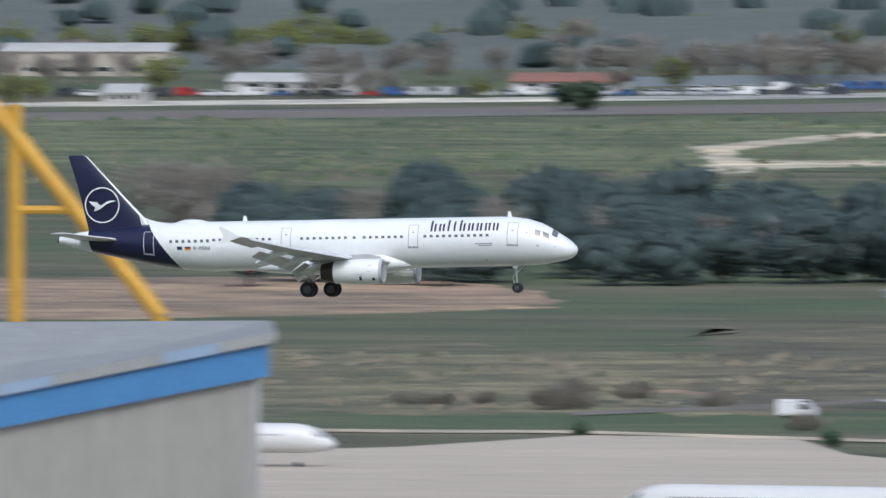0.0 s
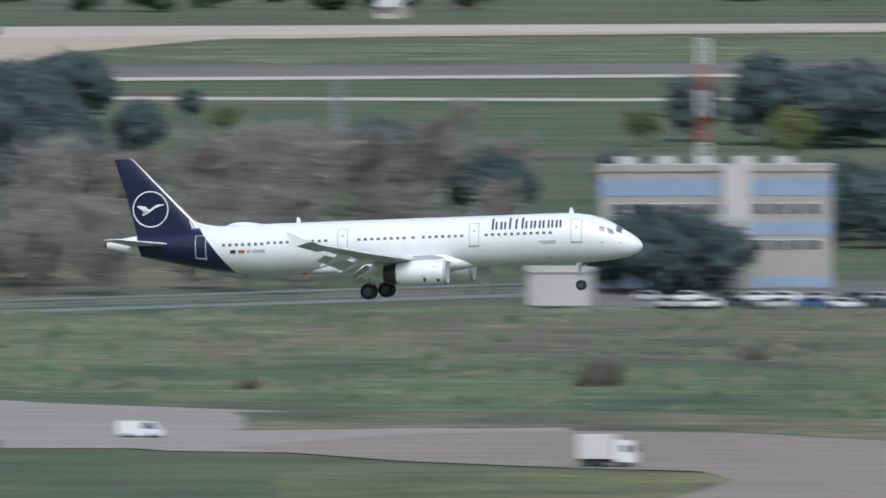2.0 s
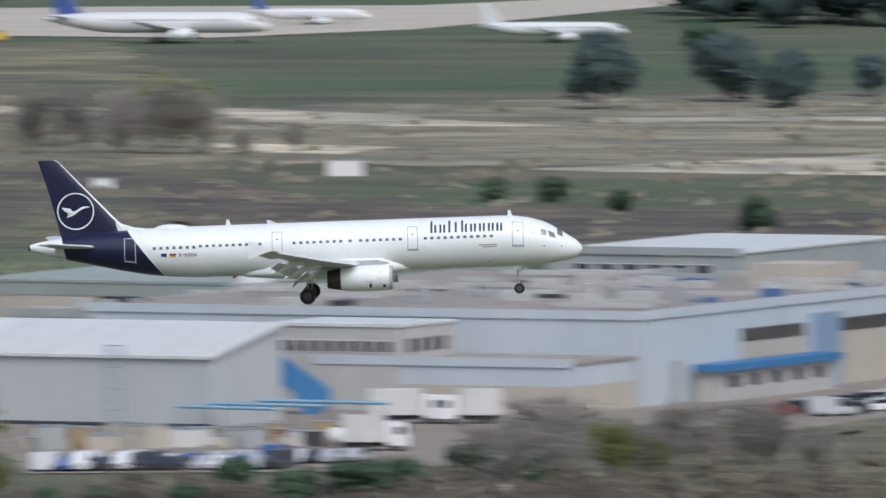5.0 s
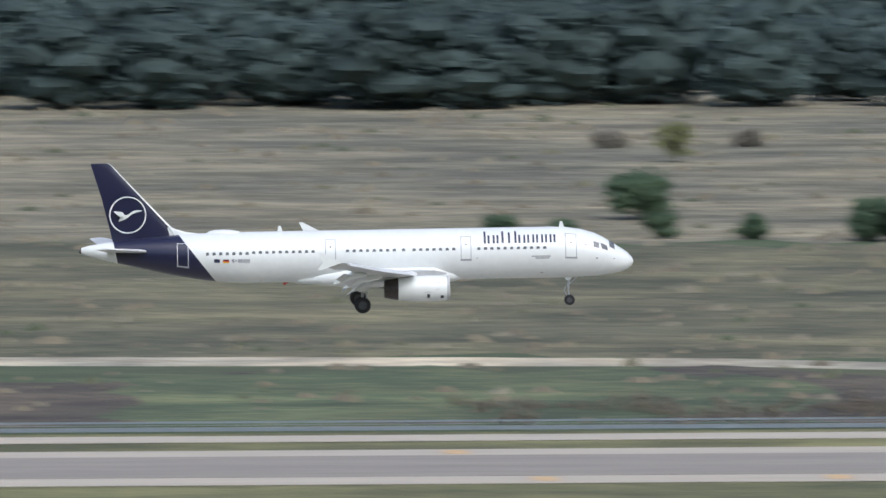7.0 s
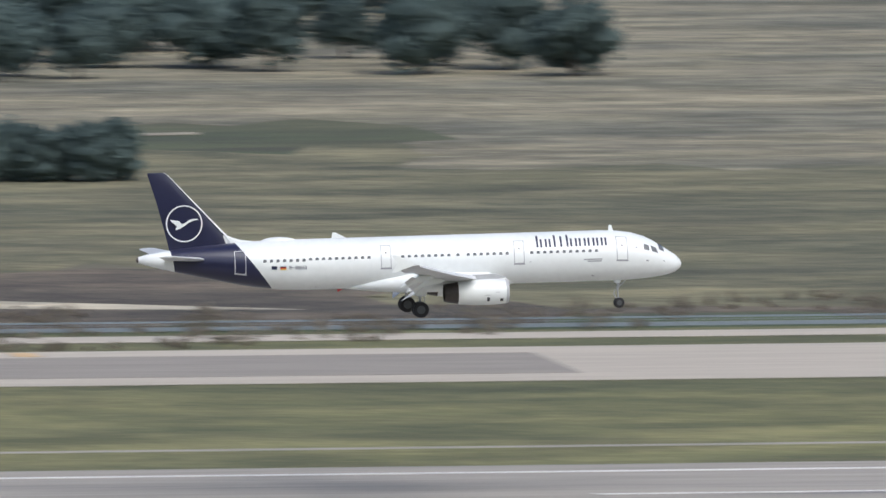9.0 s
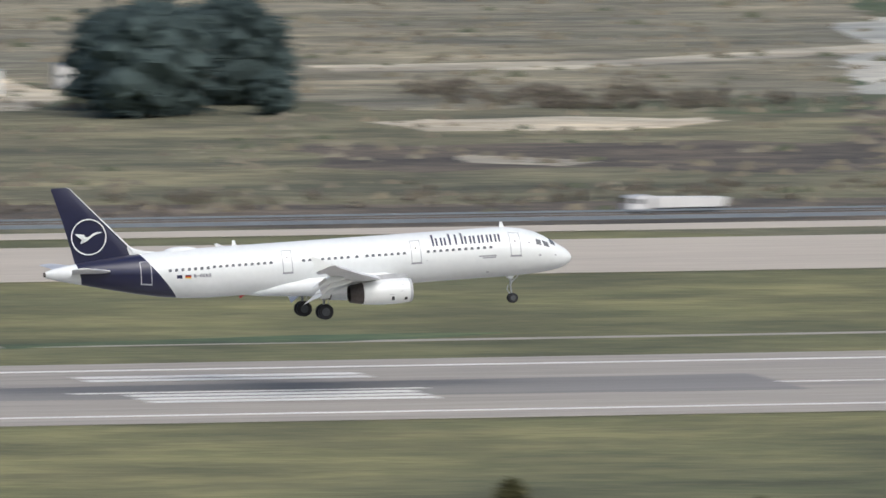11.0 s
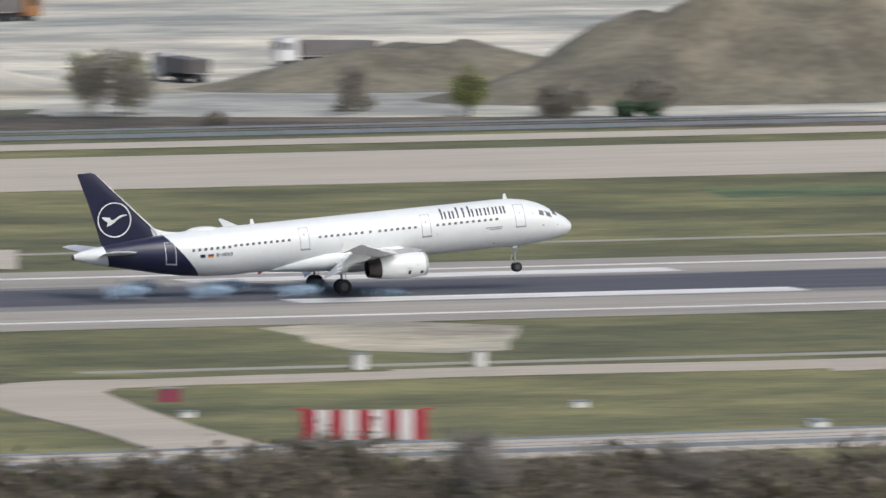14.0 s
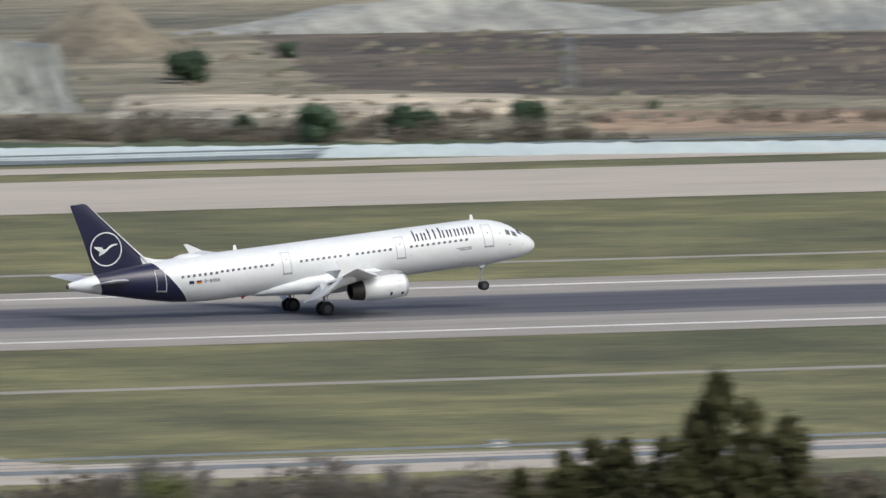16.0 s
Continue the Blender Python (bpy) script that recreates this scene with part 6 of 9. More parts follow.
tufts([(795.3, 2114.7), (965.7, 2055.3), (1062.6, 2261.4), (961.4, 2285.3)], 2500, 0.7, 7, WEEDMIX, "dry weeds beyond the quarry")
tufts([(-1132.6, 4162.8), (-864.3, 4158.3), (-780.8, 3756.3), (-1017.1, 3738.2)], 2500, 1.0, 8, GREENMIX, "weeds in a distant field")

# belts of pines and bare trees under the approach
wood([(*[(-870.2, 3356.8), (-708.2, 3415.9)], 40, 12.5, 1.25, 120), (*[(-835.0, 3241.5), (-731.4, 3273.8)], 26, 11.5, 1.2, 60), (*[(-705.6, 3258.3), (-623.4, 3315.8)], 20, 14, 1.2, 120), (*[(-691.3, 3161.1), (-595.4, 3180.8)], 26, 11.5, 1.3, 60), (*[(-754.5, 3359.0), (-656.1, 3505.7)], 28, 11.5, 1.3, 110), (*[(-502.5, 3734.1), (-401.2, 3832.9)], 16, 13, 1.15, 150)], 1)
belt("bare", *[(-895.2, 3424.0), (-735.5, 3252.8)], 22, 9, 4, 1.2, 100)
belt("bare", *[(-575.1, 2868.4), (-533.7, 2892.0)], 16, 8, 93, 1.2, 60)
belt("bare", *[(-629.7, 2944.1), (-591.0, 2947.5)], 10, 6, 94, 1.2, 60)
belt("pine", *[(-692.1, 3237.7), (-625.1, 3317.8)], 16, 15, 5, 1.1, 150)
belt("bare", *[(-569.9, 2851.6), (-485.8, 2867.5)], 26, 9, 6, 1.2, 60)
belt("bare", *[(-576.4, 3125.2), (-522.9, 3151.8)], 14, 13, 7, 1.2, 100)
belt("bare", *[(-568.0, 3014.5), (-494.0, 2977.4)], 16, 9, 70, 1.2, 60)
belt("pine", *[(-531.0, 3478.2), (-461.8, 3464.9)], 24, 13.5, 8, 1.15, 120)
belt("pine", *[(-457.4, 3037.5), (-387.4, 3067.5)], 25, 11, 9, 1.15, 90)
belt("pine", *[(-365.0, 2985.2), (-307.3, 2989.9)], 21, 13.5, 11, 1.1, 70)
belt("pine", *[(-420.1, 3063.1), (-374.6, 3063.4)], 14, 10, 12, 1.1, 70)
belt("pine", *[(-336.5, 2996.3), (-285.8, 3027.1)], 18, 13, 13, 1.1, 60)
belt("bare", *[(-275.3, 2876.7), (-246.4, 2886.1)], 12, 7.5, 14, 1.2, 40)
belt("pine", *[(-294.2, 3016.7), (-254.8, 2985.2)], 7, 12, 15, 1.1, 60)
belt("pine", *[(-258.6, 2905.5), (-219.5, 2885.0)], 10, 13, 16, 1.1, 60)
belt("pine", *[(-255.2, 3101.7), (-222.4, 3057.0)], 7, 14.5, 17, 1.1, 60)
belt("bare", *[(-275.8, 2896.3), (-252.9, 2891.8)], 20, 9, 18, 1.3, 40)
belt("pine", *[(-245.0, 3430.3), (-211.8, 3436.7)], 7, 9, 19, 1.2, 60)
trees("pine", [(-229.5, 3111.8, 8.8), (-219.1, 3078.4, 11.5), (-213.4, 3122.3, 8.8), (-210.8, 2847.0, 9.5), (-206.9, 2933.1, 9.0), (-188.7, 2846.4, 4.5), (-182.5, 2851.8, 6.6), (-176.1, 2855.3, 5.9), (-256.7, 3444.4, 8.4), (-262.4, 3314.0, 8.1)], 1.15)
trees("spring", [(-251.0, 2895.6, 5.2), (-234.0, 2866.5, 5.5)], 1.2)
belt("pine", (-100.0, 3440.0), (-20.0, 3370.0), 26, 12, 96, 1.2, 60, "edge of a pine wood")
trees("bare", [(-35.2, 2974.1, 6.5), (-31.0, 2976.0, 6.0)])
trees("pine", [(-97.8, 3051.2, 11.7), (-81.2, 3077.8, 10.7), (-71.6, 3055.5, 8.6), (-61.1, 3098.0, 6.4)], 1.1)
trees("round", [(-101.5, 2741.4, 3.4), (-93.5, 2739.1, 3.7), (-84.7, 2708.0, 3.1), (-66.5, 2650.9, 4.8), (-90.7, 3291.8, 5.1)], 1.2)
trees("bare", [(-167.6, 2894.9, 8.9), (-160.9, 2894.4, 9.3), (-155.9, 2899.8, 8.9), (-149.7, 2893.6, 9.7), (-145.2, 2893.3, 8.9), (-138.6, 2864.4, 4.4), (-132.3, 2808.7, 2.9)])
trees("spring", [(-153.2, 2962.5, 8.4)], 1.6)
trees("pine", [(-665.0, 2992.9, 8.8), (-657.8, 2989.4, 9.3), (-652.4, 3033.5, 8.6), (-641.6, 3001.9, 9.1), (-590.3, 2777.5, 9.1), (-596.8, 2823.8, 7.0)], 1.2)
trees("pine", [(-591.9, 2781.2, 8.7), (-585.8, 2838.3, 10.4), (-586.4, 2867.4, 8.9), (-664.4, 3004.5, 7.1), (-613.5, 3143.8, 9.9), (-629.3, 3315.4, 13.0), (-633.8, 3165.7, 7.5)], 1.2)
trees("pine", [(-622.2, 3331.0, 11.7), (-615.0, 3371.1, 9.2), (-646.8, 3591.4, 4.5), (-538.4, 3150.8, 13.5), (-593.7, 2859.5, 8.2), (-584.2, 2850.5, 8.8), (-605.9, 3123.3, 8.2)], 1.1)
trees("pine", [(-634.4, 3393.8, 10.8), (-622.6, 3413.2, 8.7), (-651.9, 3623.7, 3.8), (-554.0, 3242.0, 11.4), (-523.9, 3147.7, 9.8), (-516.0, 3125.0, 9.3), (-449.9, 2847.1, 11.8), (-450.7, 2885.5, 9.0), (-542.1, 3465.5, 10.8), (-521.3, 3466.1, 11.7), (-510.8, 3438.7, 14.7), (-508.9, 3183.5, 8.3)], 1.15)
trees("pine", [(-456.1, 2850.6, 10.4), (-450.8, 2843.3, 12.2), (-446.6, 2847.3, 11.8), (-444.4, 2856.9, 9.6)], 1.35)
trees("spring", [(-562.2, 3254.0, 5.9), (-539.0, 3067.8, 6.4), (-622.6, 3491.3, 5.5), (-545.9, 3437.6, 6.2), (-514.3, 3384.4, 7.9)], 1.4)
trees("bare", [(-553.2, 3134.9, 13.9), (-538.0, 3090.1, 12.9), (-552.6, 3089.5, 12.1), (-563.2, 3044.8, 14.3), (-570.4, 3044.4, 13.5), (-551.3, 3023.7, 13.4), (-530.0, 2941.1, 10.7), (-565.6, 3330.0, 6.9), (-574.7, 3436.7, 8.0)])
trees("spring", [(-400.7, 2945.5, 8.4), (-543.5, 3579.3, 6.5)], 1.1)
trees("bare", [(-393.0, 3007.4, 5.4), (-388.3, 3007.5, 5.4), (-470.5, 2864.6, 9.7), (-473.4, 2845.5, 11.1), (-385.7, 2848.5, 8.8)])
trees("round", [(-1022.9, 4232.6, 6.7), (-927.1, 4216.9, 6.9), (-876.9, 4145.2, 6.7), (-840.9, 4021.0, 7.0), (-857.1, 3907.8, 6.2), (-649.6, 2689.5, 2.1), (-610.7, 2659.4, 2.2), (-875.9, 4198.9, 5.5)], 1.4)
trees("round", [(-876.4, 4137.6, 6.9), (-836.3, 3998.6, 7.9), (-894.1, 4322.6, 5.9), (-858.9, 3915.9, 5.8), (-883.8, 4403.6, 5.5), (-832.5, 4272.7, 6.1), (-814.3, 4230.9, 4.4)], 1.4)
trees("spring", [(-822.0, 4068.5, 9.4), (-809.6, 4049.6, 8.5), (-807.0, 4069.1, 6.4), (-992.1, 4493.5, 7.1)], 1.6)
trees("spring", [(-1249.0, 4726.4, 8.8), (-1229.5, 4674.4, 7.4), (-1135.3, 4338.6, 8.6), (-1204.9, 4623.9, 8.6), (-1197.4, 4624.3, 8.0), (-1197.7, 4650.1, 7.4), (-1190.2, 4650.6, 8.0), (-1178.8, 4635.7, 7.4), (-1170.0, 4625.9, 8.0), (-1161.2, 4616.2, 7.3), (-1064.7, 4321.1, 4.6), (-1130.3, 4628.3, 7.3), (-1041.3, 4390.9, 6.9), (-1090.9, 4735.2, 7.5), (-1144.5, 4270.8, 5.7), (-1143.4, 4249.0, 6.2)], 1.5)
trees("bare", [(-1098.2, 4318.7, 6.9), (-1096.9, 4332.3, 6.9), (-1088.9, 4319.3, 6.3), (-1088.7, 4341.9, 5.7), (-1117.9, 4629.1, 9.8), (-1042.3, 4345.2, 5.7), (-1079.5, 4531.2, 8.4), (-1046.3, 4437.2, 9.4), (-1039.2, 4437.7, 9.3), (-1032.1, 4438.2, 8.8), (-1025.0, 4438.6, 8.2), (-1015.6, 4439.3, 9.3), (-1009.7, 4439.7, 9.3), (-1124.3, 4528.3, 7.2), (-1100.4, 4481.2, 7.1), (-1139.0, 4679.6, 8.6), (-1208.3, 4523.0, 7.2), (-1188.3, 4475.5, 5.9)], 1.4)
trees("bare", [(-929.9, 3538.3, 10.3), (-921.3, 3524.1, 10.7), (-920.4, 3539.3, 10.3), (-911.9, 3525.0, 9.8)], 1.3)
trees("fir", [(-833.4, 3735.5, 9.8), (-846.5, 3751.3, 5.9), (-775.2, 3476.4, 5.5)], 1.1)
trees("scrub", [(-695.9, 2784.1, 2.2), (-690.6, 2780.9, 2.2), (-684.7, 2781.6, 2.4), (-671.3, 2768.2, 4.4), (-670.9, 2805.9, 3.0), (-653.3, 2779.6, 2.6), (-625.6, 2709.9, 2.9), (-681.3, 2814.3, 3.0)], 1.3)
trees("scrub", [(-413.1, 2566.7, 4.0), (-453.3, 2556.3, 2.0), (-405.9, 2638.6, 2.7)], 1.1)
trees("scrub", [(-414.0, 2573.8, 4.0), (-376.6, 2591.1, 3.0), (-348.6, 2501.7, 3.2), (-343.6, 2608.3, 4.0), (-352.3, 2576.6, 3.3)], 1.0)
trees("scrub", [(-345.1, 2610.1, 3.0), (-350.7, 2518.4, 3.3), (-283.7, 2565.1, 3.3), (-274.1, 2449.0, 3.2), (-284.8, 2448.7, 2.5), (-376.8, 2593.6, 2.7)], 1.2)
trees("bare", [(-170.9, 2338.2, 7.8), (-168.2, 2350.7, 6.6), (-175.5, 2376.6, 6.1), (-152.9, 2456.2, 4.4), (-133.2, 2895.3, 4.5), (-168.3, 2897.1, 7.4), (-164.9, 2916.3, 8.2), (-155.3, 2877.4, 8.9), (-152.6, 2896.3, 8.2), (-146.8, 2915.3, 7.9)])
trees("spring", [(-131.4, 2075.3, 10.1), (-127.9, 2080.2, 10.4), (-132.3, 2055.7, 5.8), (-123.0, 2060.4, 4.2), (-149.9, 2915.5, 8.2)], 1.0)
thicket(*[(-116.7, 2049.5), (-39.6, 2060.9)], 120, 3.2, 31, 39.0)
belt("bare", *[(-78.8, 2092.2), (-49.6, 2111.2)], 14, 7, 32, 1.1, 25)
trees("spring", [(-66.1, 2081.7, 6.4), (-62.6, 2091.5, 4.3)], 1.1)
thicket(*[(-127.0, 2045.1), (-82.2, 2057.8)], 130, 2.6, 87, 14)
trees("round", [(-94.3, 2043.8, 4.2), (-88.4, 2053.2, 4.7), (-85.6, 2062.8, 4.2), (-117.2, 2040.0, 2.6), (-112.0, 2039.7, 2.6), (-104.1, 2039.4, 2.9), (-78.4, 2082.2, 4.3), (-73.1, 2084.0, 4.5)], 1.3)
trees("bare", [(-74.8, 2057.5, 6.9), (-70.0, 2072.0, 6.4), (-57.2, 2091.3, 5.9), (-53.7, 2101.2, 5.9), (-46.5, 2090.9, 5.4)], 1.2)
trees("round", [(-101.5, 2073.3, 3.7), (-80.8, 2102.4, 3.2), (-55.0, 2153.2, 3.3), (-110.1, 2063.8, 2.6)], 1.1)
# between the halls and the quarry
belt("fir", *[(22.7, 2825.1), (186.6, 2801.9)], 60, 12, 33, 1.7, 120, "edge of a conifer wood")
belt("fir", *[(23.7, 2949.0), (311.0, 2937.5)], 80, 13, 34, 1.7, 120, "edge of a conifer wood")
belt("pine", *[(253.2, 2607.5), (344.1, 2598.3)], 22, 10.5, 35, 1.3, 100, "edge of a conifer wood")
belt("fir", *[(266.8, 2704.2), (372.1, 2809.1)], 20, 12, 36, 1.6, 100, "edge of a conifer wood")
trees("round", [(127.2, 2446.1, 6.2), (110.2, 2397.2, 3.4), (138.0, 2399.5, 3.1), (117.2, 2402.8, 2.5), (127.6, 2401.1, 3.4)], 1.3)
trees("round", [(150.3, 2393.5, 5.4), (153.5, 2390.4, 5.2), (158.0, 2392.3, 5.7), (162.1, 2389.0, 5.2), (165.9, 2391.1, 5.2), (171.3, 2384.9, 5.2), (168.8, 2387.9, 4.6)], 1.0)
trees("fir", [(194.1, 2368.1, 3.5)], 1.4)
trees("fir", [(245.8, 2318.1, 5.2), (247.9, 2315.2, 5.9), (250.8, 2317.2, 6.1), (253.2, 2314.2, 5.8), (256.1, 2316.2, 5.6), (258.8, 2313.1, 6.2), (261.6, 2315.1, 6.4)], 1.25)
trees("fir", [(239.5, 2322.8, 9.9), (238.1, 2328.1, 7.8), (241.5, 2325.0, 8.4), (248.7, 2359.8, 3.0)], 1.0)
trees("round", [(181.7, 2037.6, 3.0), (194.2, 2369.6, 3.4)], 1.2)
trees("spring", [(151.2, 2142.6, 6.6), (148.8, 2175.6, 5.0)], 1.2)
trees("bare", [(146.6, 2111.8, 6.0), (150.7, 2100.8, 5.4), (143.5, 2122.8, 4.9)], 1.1)
trees("spring", [(139.9, 2594.0, 4.7), (149.9, 2184.7, 3.4), (164.8, 2514.2, 2.6)], 1.4)
trees("scrub", [(151.1, 2636.5, 2.8), (195.0, 2651.8, 3.4), (201.5, 2594.7, 5.3), (206.5, 2598.5, 5.0), (211.0, 2604.1, 4.4), (134.0, 2634.5, 3.0), (231.2, 2834.8, 3.6), (187.1, 2467.3, 2.5), (173.0, 2588.5, 2.0)], 1.1)
trees("scrub", [(201.5, 2601.4, 5.4), (206.2, 2592.6, 4.3), (211.5, 2591.6, 4.3), (195.1, 2650.9, 3.4), (221.4, 2589.8, 2.7), (242.6, 2609.5, 3.0), (230.1, 2837.2, 3.3), (235.9, 2836.1, 3.6), (243.1, 2834.6, 3.3)], 1.3)
trees("bare", [(165.5, 2160.4, 6.1), (154.3, 2184.0, 5.1), (146.5, 2185.2, 4.5), (166.6, 2117.6, 3.3)])
thicket(*[(89.8, 2048.3), (257.4, 2033.7)], 210, 1.7600000000000002, 37, 33.800000000000004)
thicket(*[(213.0, 2001.8), (388.5, 2102.2)], 180, 1.6, 38, 39.0)
trees("fir", [(415.8, 2326.4, 7.9), (412.9, 2320.6, 6.0), (427.5, 2323.0, 6.4), (429.1, 2318.5, 7.3), (432.2, 2321.6, 7.3), (434.8, 2320.8, 6.4), (480.0, 2492.9, 3.9), (484.7, 2491.5, 3.9), (470.2, 2473.0, 3.9), (452.1, 2463.4, 3.2)], 1.35)
trees("fir", [(460.3, 2248.8, 10.3), (459.2, 2230.5, 11.1), (463.2, 2235.5, 11.7), (475.3, 2276.2, 8.9), (474.4, 2257.3, 10.9), (476.7, 2256.7, 10.1), (474.2, 2232.3, 4.7)], 1.35)
trees("bare", [(465.2, 2234.9, 7.6), (443.3, 2296.0, 5.7), (454.3, 2308.5, 8.4), (466.3, 2459.2, 3.9), (519.0, 2504.4, 2.6)])
thicket(*[(359.5, 2045.4), (665.6, 2099.3)], 240, 1.4400000000000002, 39, 28.6)
thicket(*[(496.3, 2259.3), (533.0, 2234.1)], 60, 2.4000000000000004, 40, 39.0)
trees("scrub", [(564.3, 2033.7, 2.7), (538.7, 2040.5, 1.5), (559.4, 2279.5, 0.8)], 1.0)
belt("bare", *[(640.1, 2042.6), (659.7, 2046.1)], 10, 6.6, 41, 1.1, 18)
trees("bare", [(681.7, 2060.5, 6.4), (684.5, 2059.3, 7.2), (688.3, 2063.6, 4.5), (707.3, 2055.5, 5.3), (649.1, 2045.4, 7.7), (669.4, 2059.8, 3.9), (656.3, 2048.1, 5.0)])
trees("spring", [(716.6, 2047.0, 5.3), (684.1, 2067.5, 6.7), (687.7, 2065.9, 6.1)], 0.9)
trees("scrub", [(724.8, 2043.4, 3.3), (736.6, 2049.9, 3.4), (709.4, 2062.1, 3.4), (688.5, 2042.0, 1.9)], 0.9)
trees("round", [(729.2, 2036.7, 2.3), (731.4, 2035.7, 2.2)], 1.2)
trees("spring", [(719.0, 2053.4, 4.5), (767.9, 2042.4, 3.1)], 0.9)
trees("scrub", [(727.1, 2049.5, 3.9), (740.8, 2061.2, 3.4), (813.3, 2202.3, 1.1)], 0.9)
trees("round", [(793.3, 2042.6, 4.5), (796.3, 2041.2, 4.2)], 1.5)
trees("round", [(789.3, 2035.7, 4.8), (792.3, 2034.2, 4.2), (857.8, 2102.6, 4.7), (919.6, 2181.6, 3.8)], 1.1)
trees("spring", [(808.9, 2033.2, 1.5), (811.4, 2031.9, 1.3)], 1.5)
thicket(*[(824.1, 2117.1), (884.9, 2066.7)], 102, 2.08, 42, 13.0)
thicket(*[(842.2, 2076.2), (910.4, 2045.6)], 108, 2.2399999999999998, 43, 13.0)
thicket(*[(893.8, 2094.5), (955.5, 2060.9)], 72, 1.6, 44, 18.2)
trees("round", [(916.2, 2173.1, 4.0), (880.2, 2052.9, 4.5), (890.4, 2055.2, 3.9), (893.1, 2056.3, 3.3), (906.8, 2060.7, 3.9), (875.1, 2060.9, 2.9), (937.3, 2098.0, 1.2), (948.6, 2222.1, 2.2)], 1.1)
# scrub and trees on the near slope
thicket(*[(403.2, 1553.6), (460.9, 1521.1)], 138, 3.36, 45, 26.0, NEARMIX)
belt("bare", *[(440.8, 1542.0), (471.7, 1530.5)], 20, 5, 46, 1.1, 16, "bare bushes on the near slope")
thicket(*[(489.1, 1505.4), (525.8, 1503.3)], 102, 2.88, 47, 26.0, NEARMIX)
thicket(*[(523.3, 1512.3), (588.8, 1502.8)], 132, 2.72, 48, 26.0, NEARMIX)
thicket(*[(594.3, 1527.4), (685.6, 1504.5)], 150, 2.4, 49, 26.0, NEARMIX)
trees("spring", [(447.7, 1539.4, 4.5), (465.5, 1532.8, 3.3)], 1.5)
trees("spring", [(451.8, 1552.4, 2.9), (464.1, 1538.6, 2.5)], 1.6)
trees("spring", [(599.6, 1545.6, 8.1), (633.9, 1508.5, 5.5), (586.9, 1548.1, 3.0)], 1.0)
trees("bare", [(621.2, 1535.3, 6.8), (621.5, 1531.6, 5.5)])
trees("olive", [(671.9, 1492.3, 12.7), (674.1, 1491.2, 10.5), (670.2, 1493.2, 9.7)], 0.62)
trees("olive", [(665.5, 1495.6, 7.8), (667.2, 1491.3, 8.0), (661.7, 1497.6, 6.9), (676.4, 1490.1, 9.4), (661.2, 1504.8, 5.1), (664.9, 1499.4, 7.6)], 0.9)
thicket(*[(432.6, 1574.6), (506.4, 1548.1)], 260, 3.2, 81, 14, NEARMIX)
thicket(*[(481.6, 1549.7), (543.1, 1536.2)], 260, 3.4, 82, 12, NEARMIX)
thicket(*[(533.7, 1542.4), (603.9, 1526.1)], 300, 3.2, 83, 12, NEARMIX)
thicket(*[(500.4, 1533.8), (568.5, 1514.9)], 260, 3.0, 85, 22, NEARMIX)
thicket(*[(816.7, 2090.4), (862.2, 2070.6)], 120, 2.3, 86, 12, NEARMIX)
trees("bare", [(626.5, 1546.3, 5.8), (628.1, 1545.6, 6.2), (628.5, 1543.2, 4.7), (645.2, 1538.6, 4.7), (647.1, 1537.6, 4.5), (649.0, 1536.7, 3.8), (642.8, 1539.7, 3.6), (659.5, 1535.1, 4.1), (663.4, 1533.2, 3.9)])
trees("bare", [(533.1, 1523.3, 6.2), (533.7, 1519.8, 5.0), (547.3, 1517.3, 5.0), (549.2, 1516.5, 4.1), (508.0, 1537.1, 3.7), (514.0, 1531.4, 3.3)])
trees("scrub", [(619.7, 1551.1, 2.6), (653.7, 1537.9, 3.0), (656.8, 1536.4, 3.0), (668.5, 1534.2, 3.2), (635.1, 1543.5, 2.1)], 1.2)
thicket(*[(600.7, 1555.6), (702.8, 1531.7)], 340, 2.8, 84, 12, NEARMIX)
trees("olive", [(360.6, 1612.2, 3.4)], 1.3)
trees("olive", [(356.8, 1595.5, 4.6), (375.9, 1596.0, 2.9)], 1.3)

# ---- fences ----
POSTMETAL = mat("galvanised_post", (0.32, 0.36, 0.38), 0.5, 0.3, vary=0.2, size=0.5)
RAILBLUE = mat("blue_grey_rail", (0.20, 0.235, 0.27), 0.6, vary=0.2, size=1.0)
WIRE = mat("fence_wire", (0.26, 0.28, 0.3), 0.6, vary=0.2, size=1.0)


def fence(a, b, h, gap, label):
    """Posts with a top rail, a bottom rail and thin wires."""
    a, b = Vector((*a, 0)), Vector((*b, 0))
    ln = (b - a).length
    ob = empty("fence", Matrix.Translation(a) @ pose(0, 0, 0, 0, 0, math.degrees(math.atan2(b.y - a.y, b.x - a.x))), label, "fence")
    post = mesh_of("post", rod(bmesh.new(), (0, 0, 0), (0, 0, h), 0.06, n=6), POSTMETAL)
    for i in range(int(ln / gap) + 1):
        shared("post", post, ob, Matrix.Translation((i * gap, 0, 0)))
    for z, r in ((h, 0.09), (h * 0.72, 0.02), (h * 0.5, 0.02), (h * 0.28, 0.02), (0.28, 0.16)):
        part("rail" if r > 0.05 else "wire", boxed(0, ln, -r * 0.5, r * 0.5, z - r, z + r), RAILBLUE if r > 0.05 else WIRE, ob)
    return ob


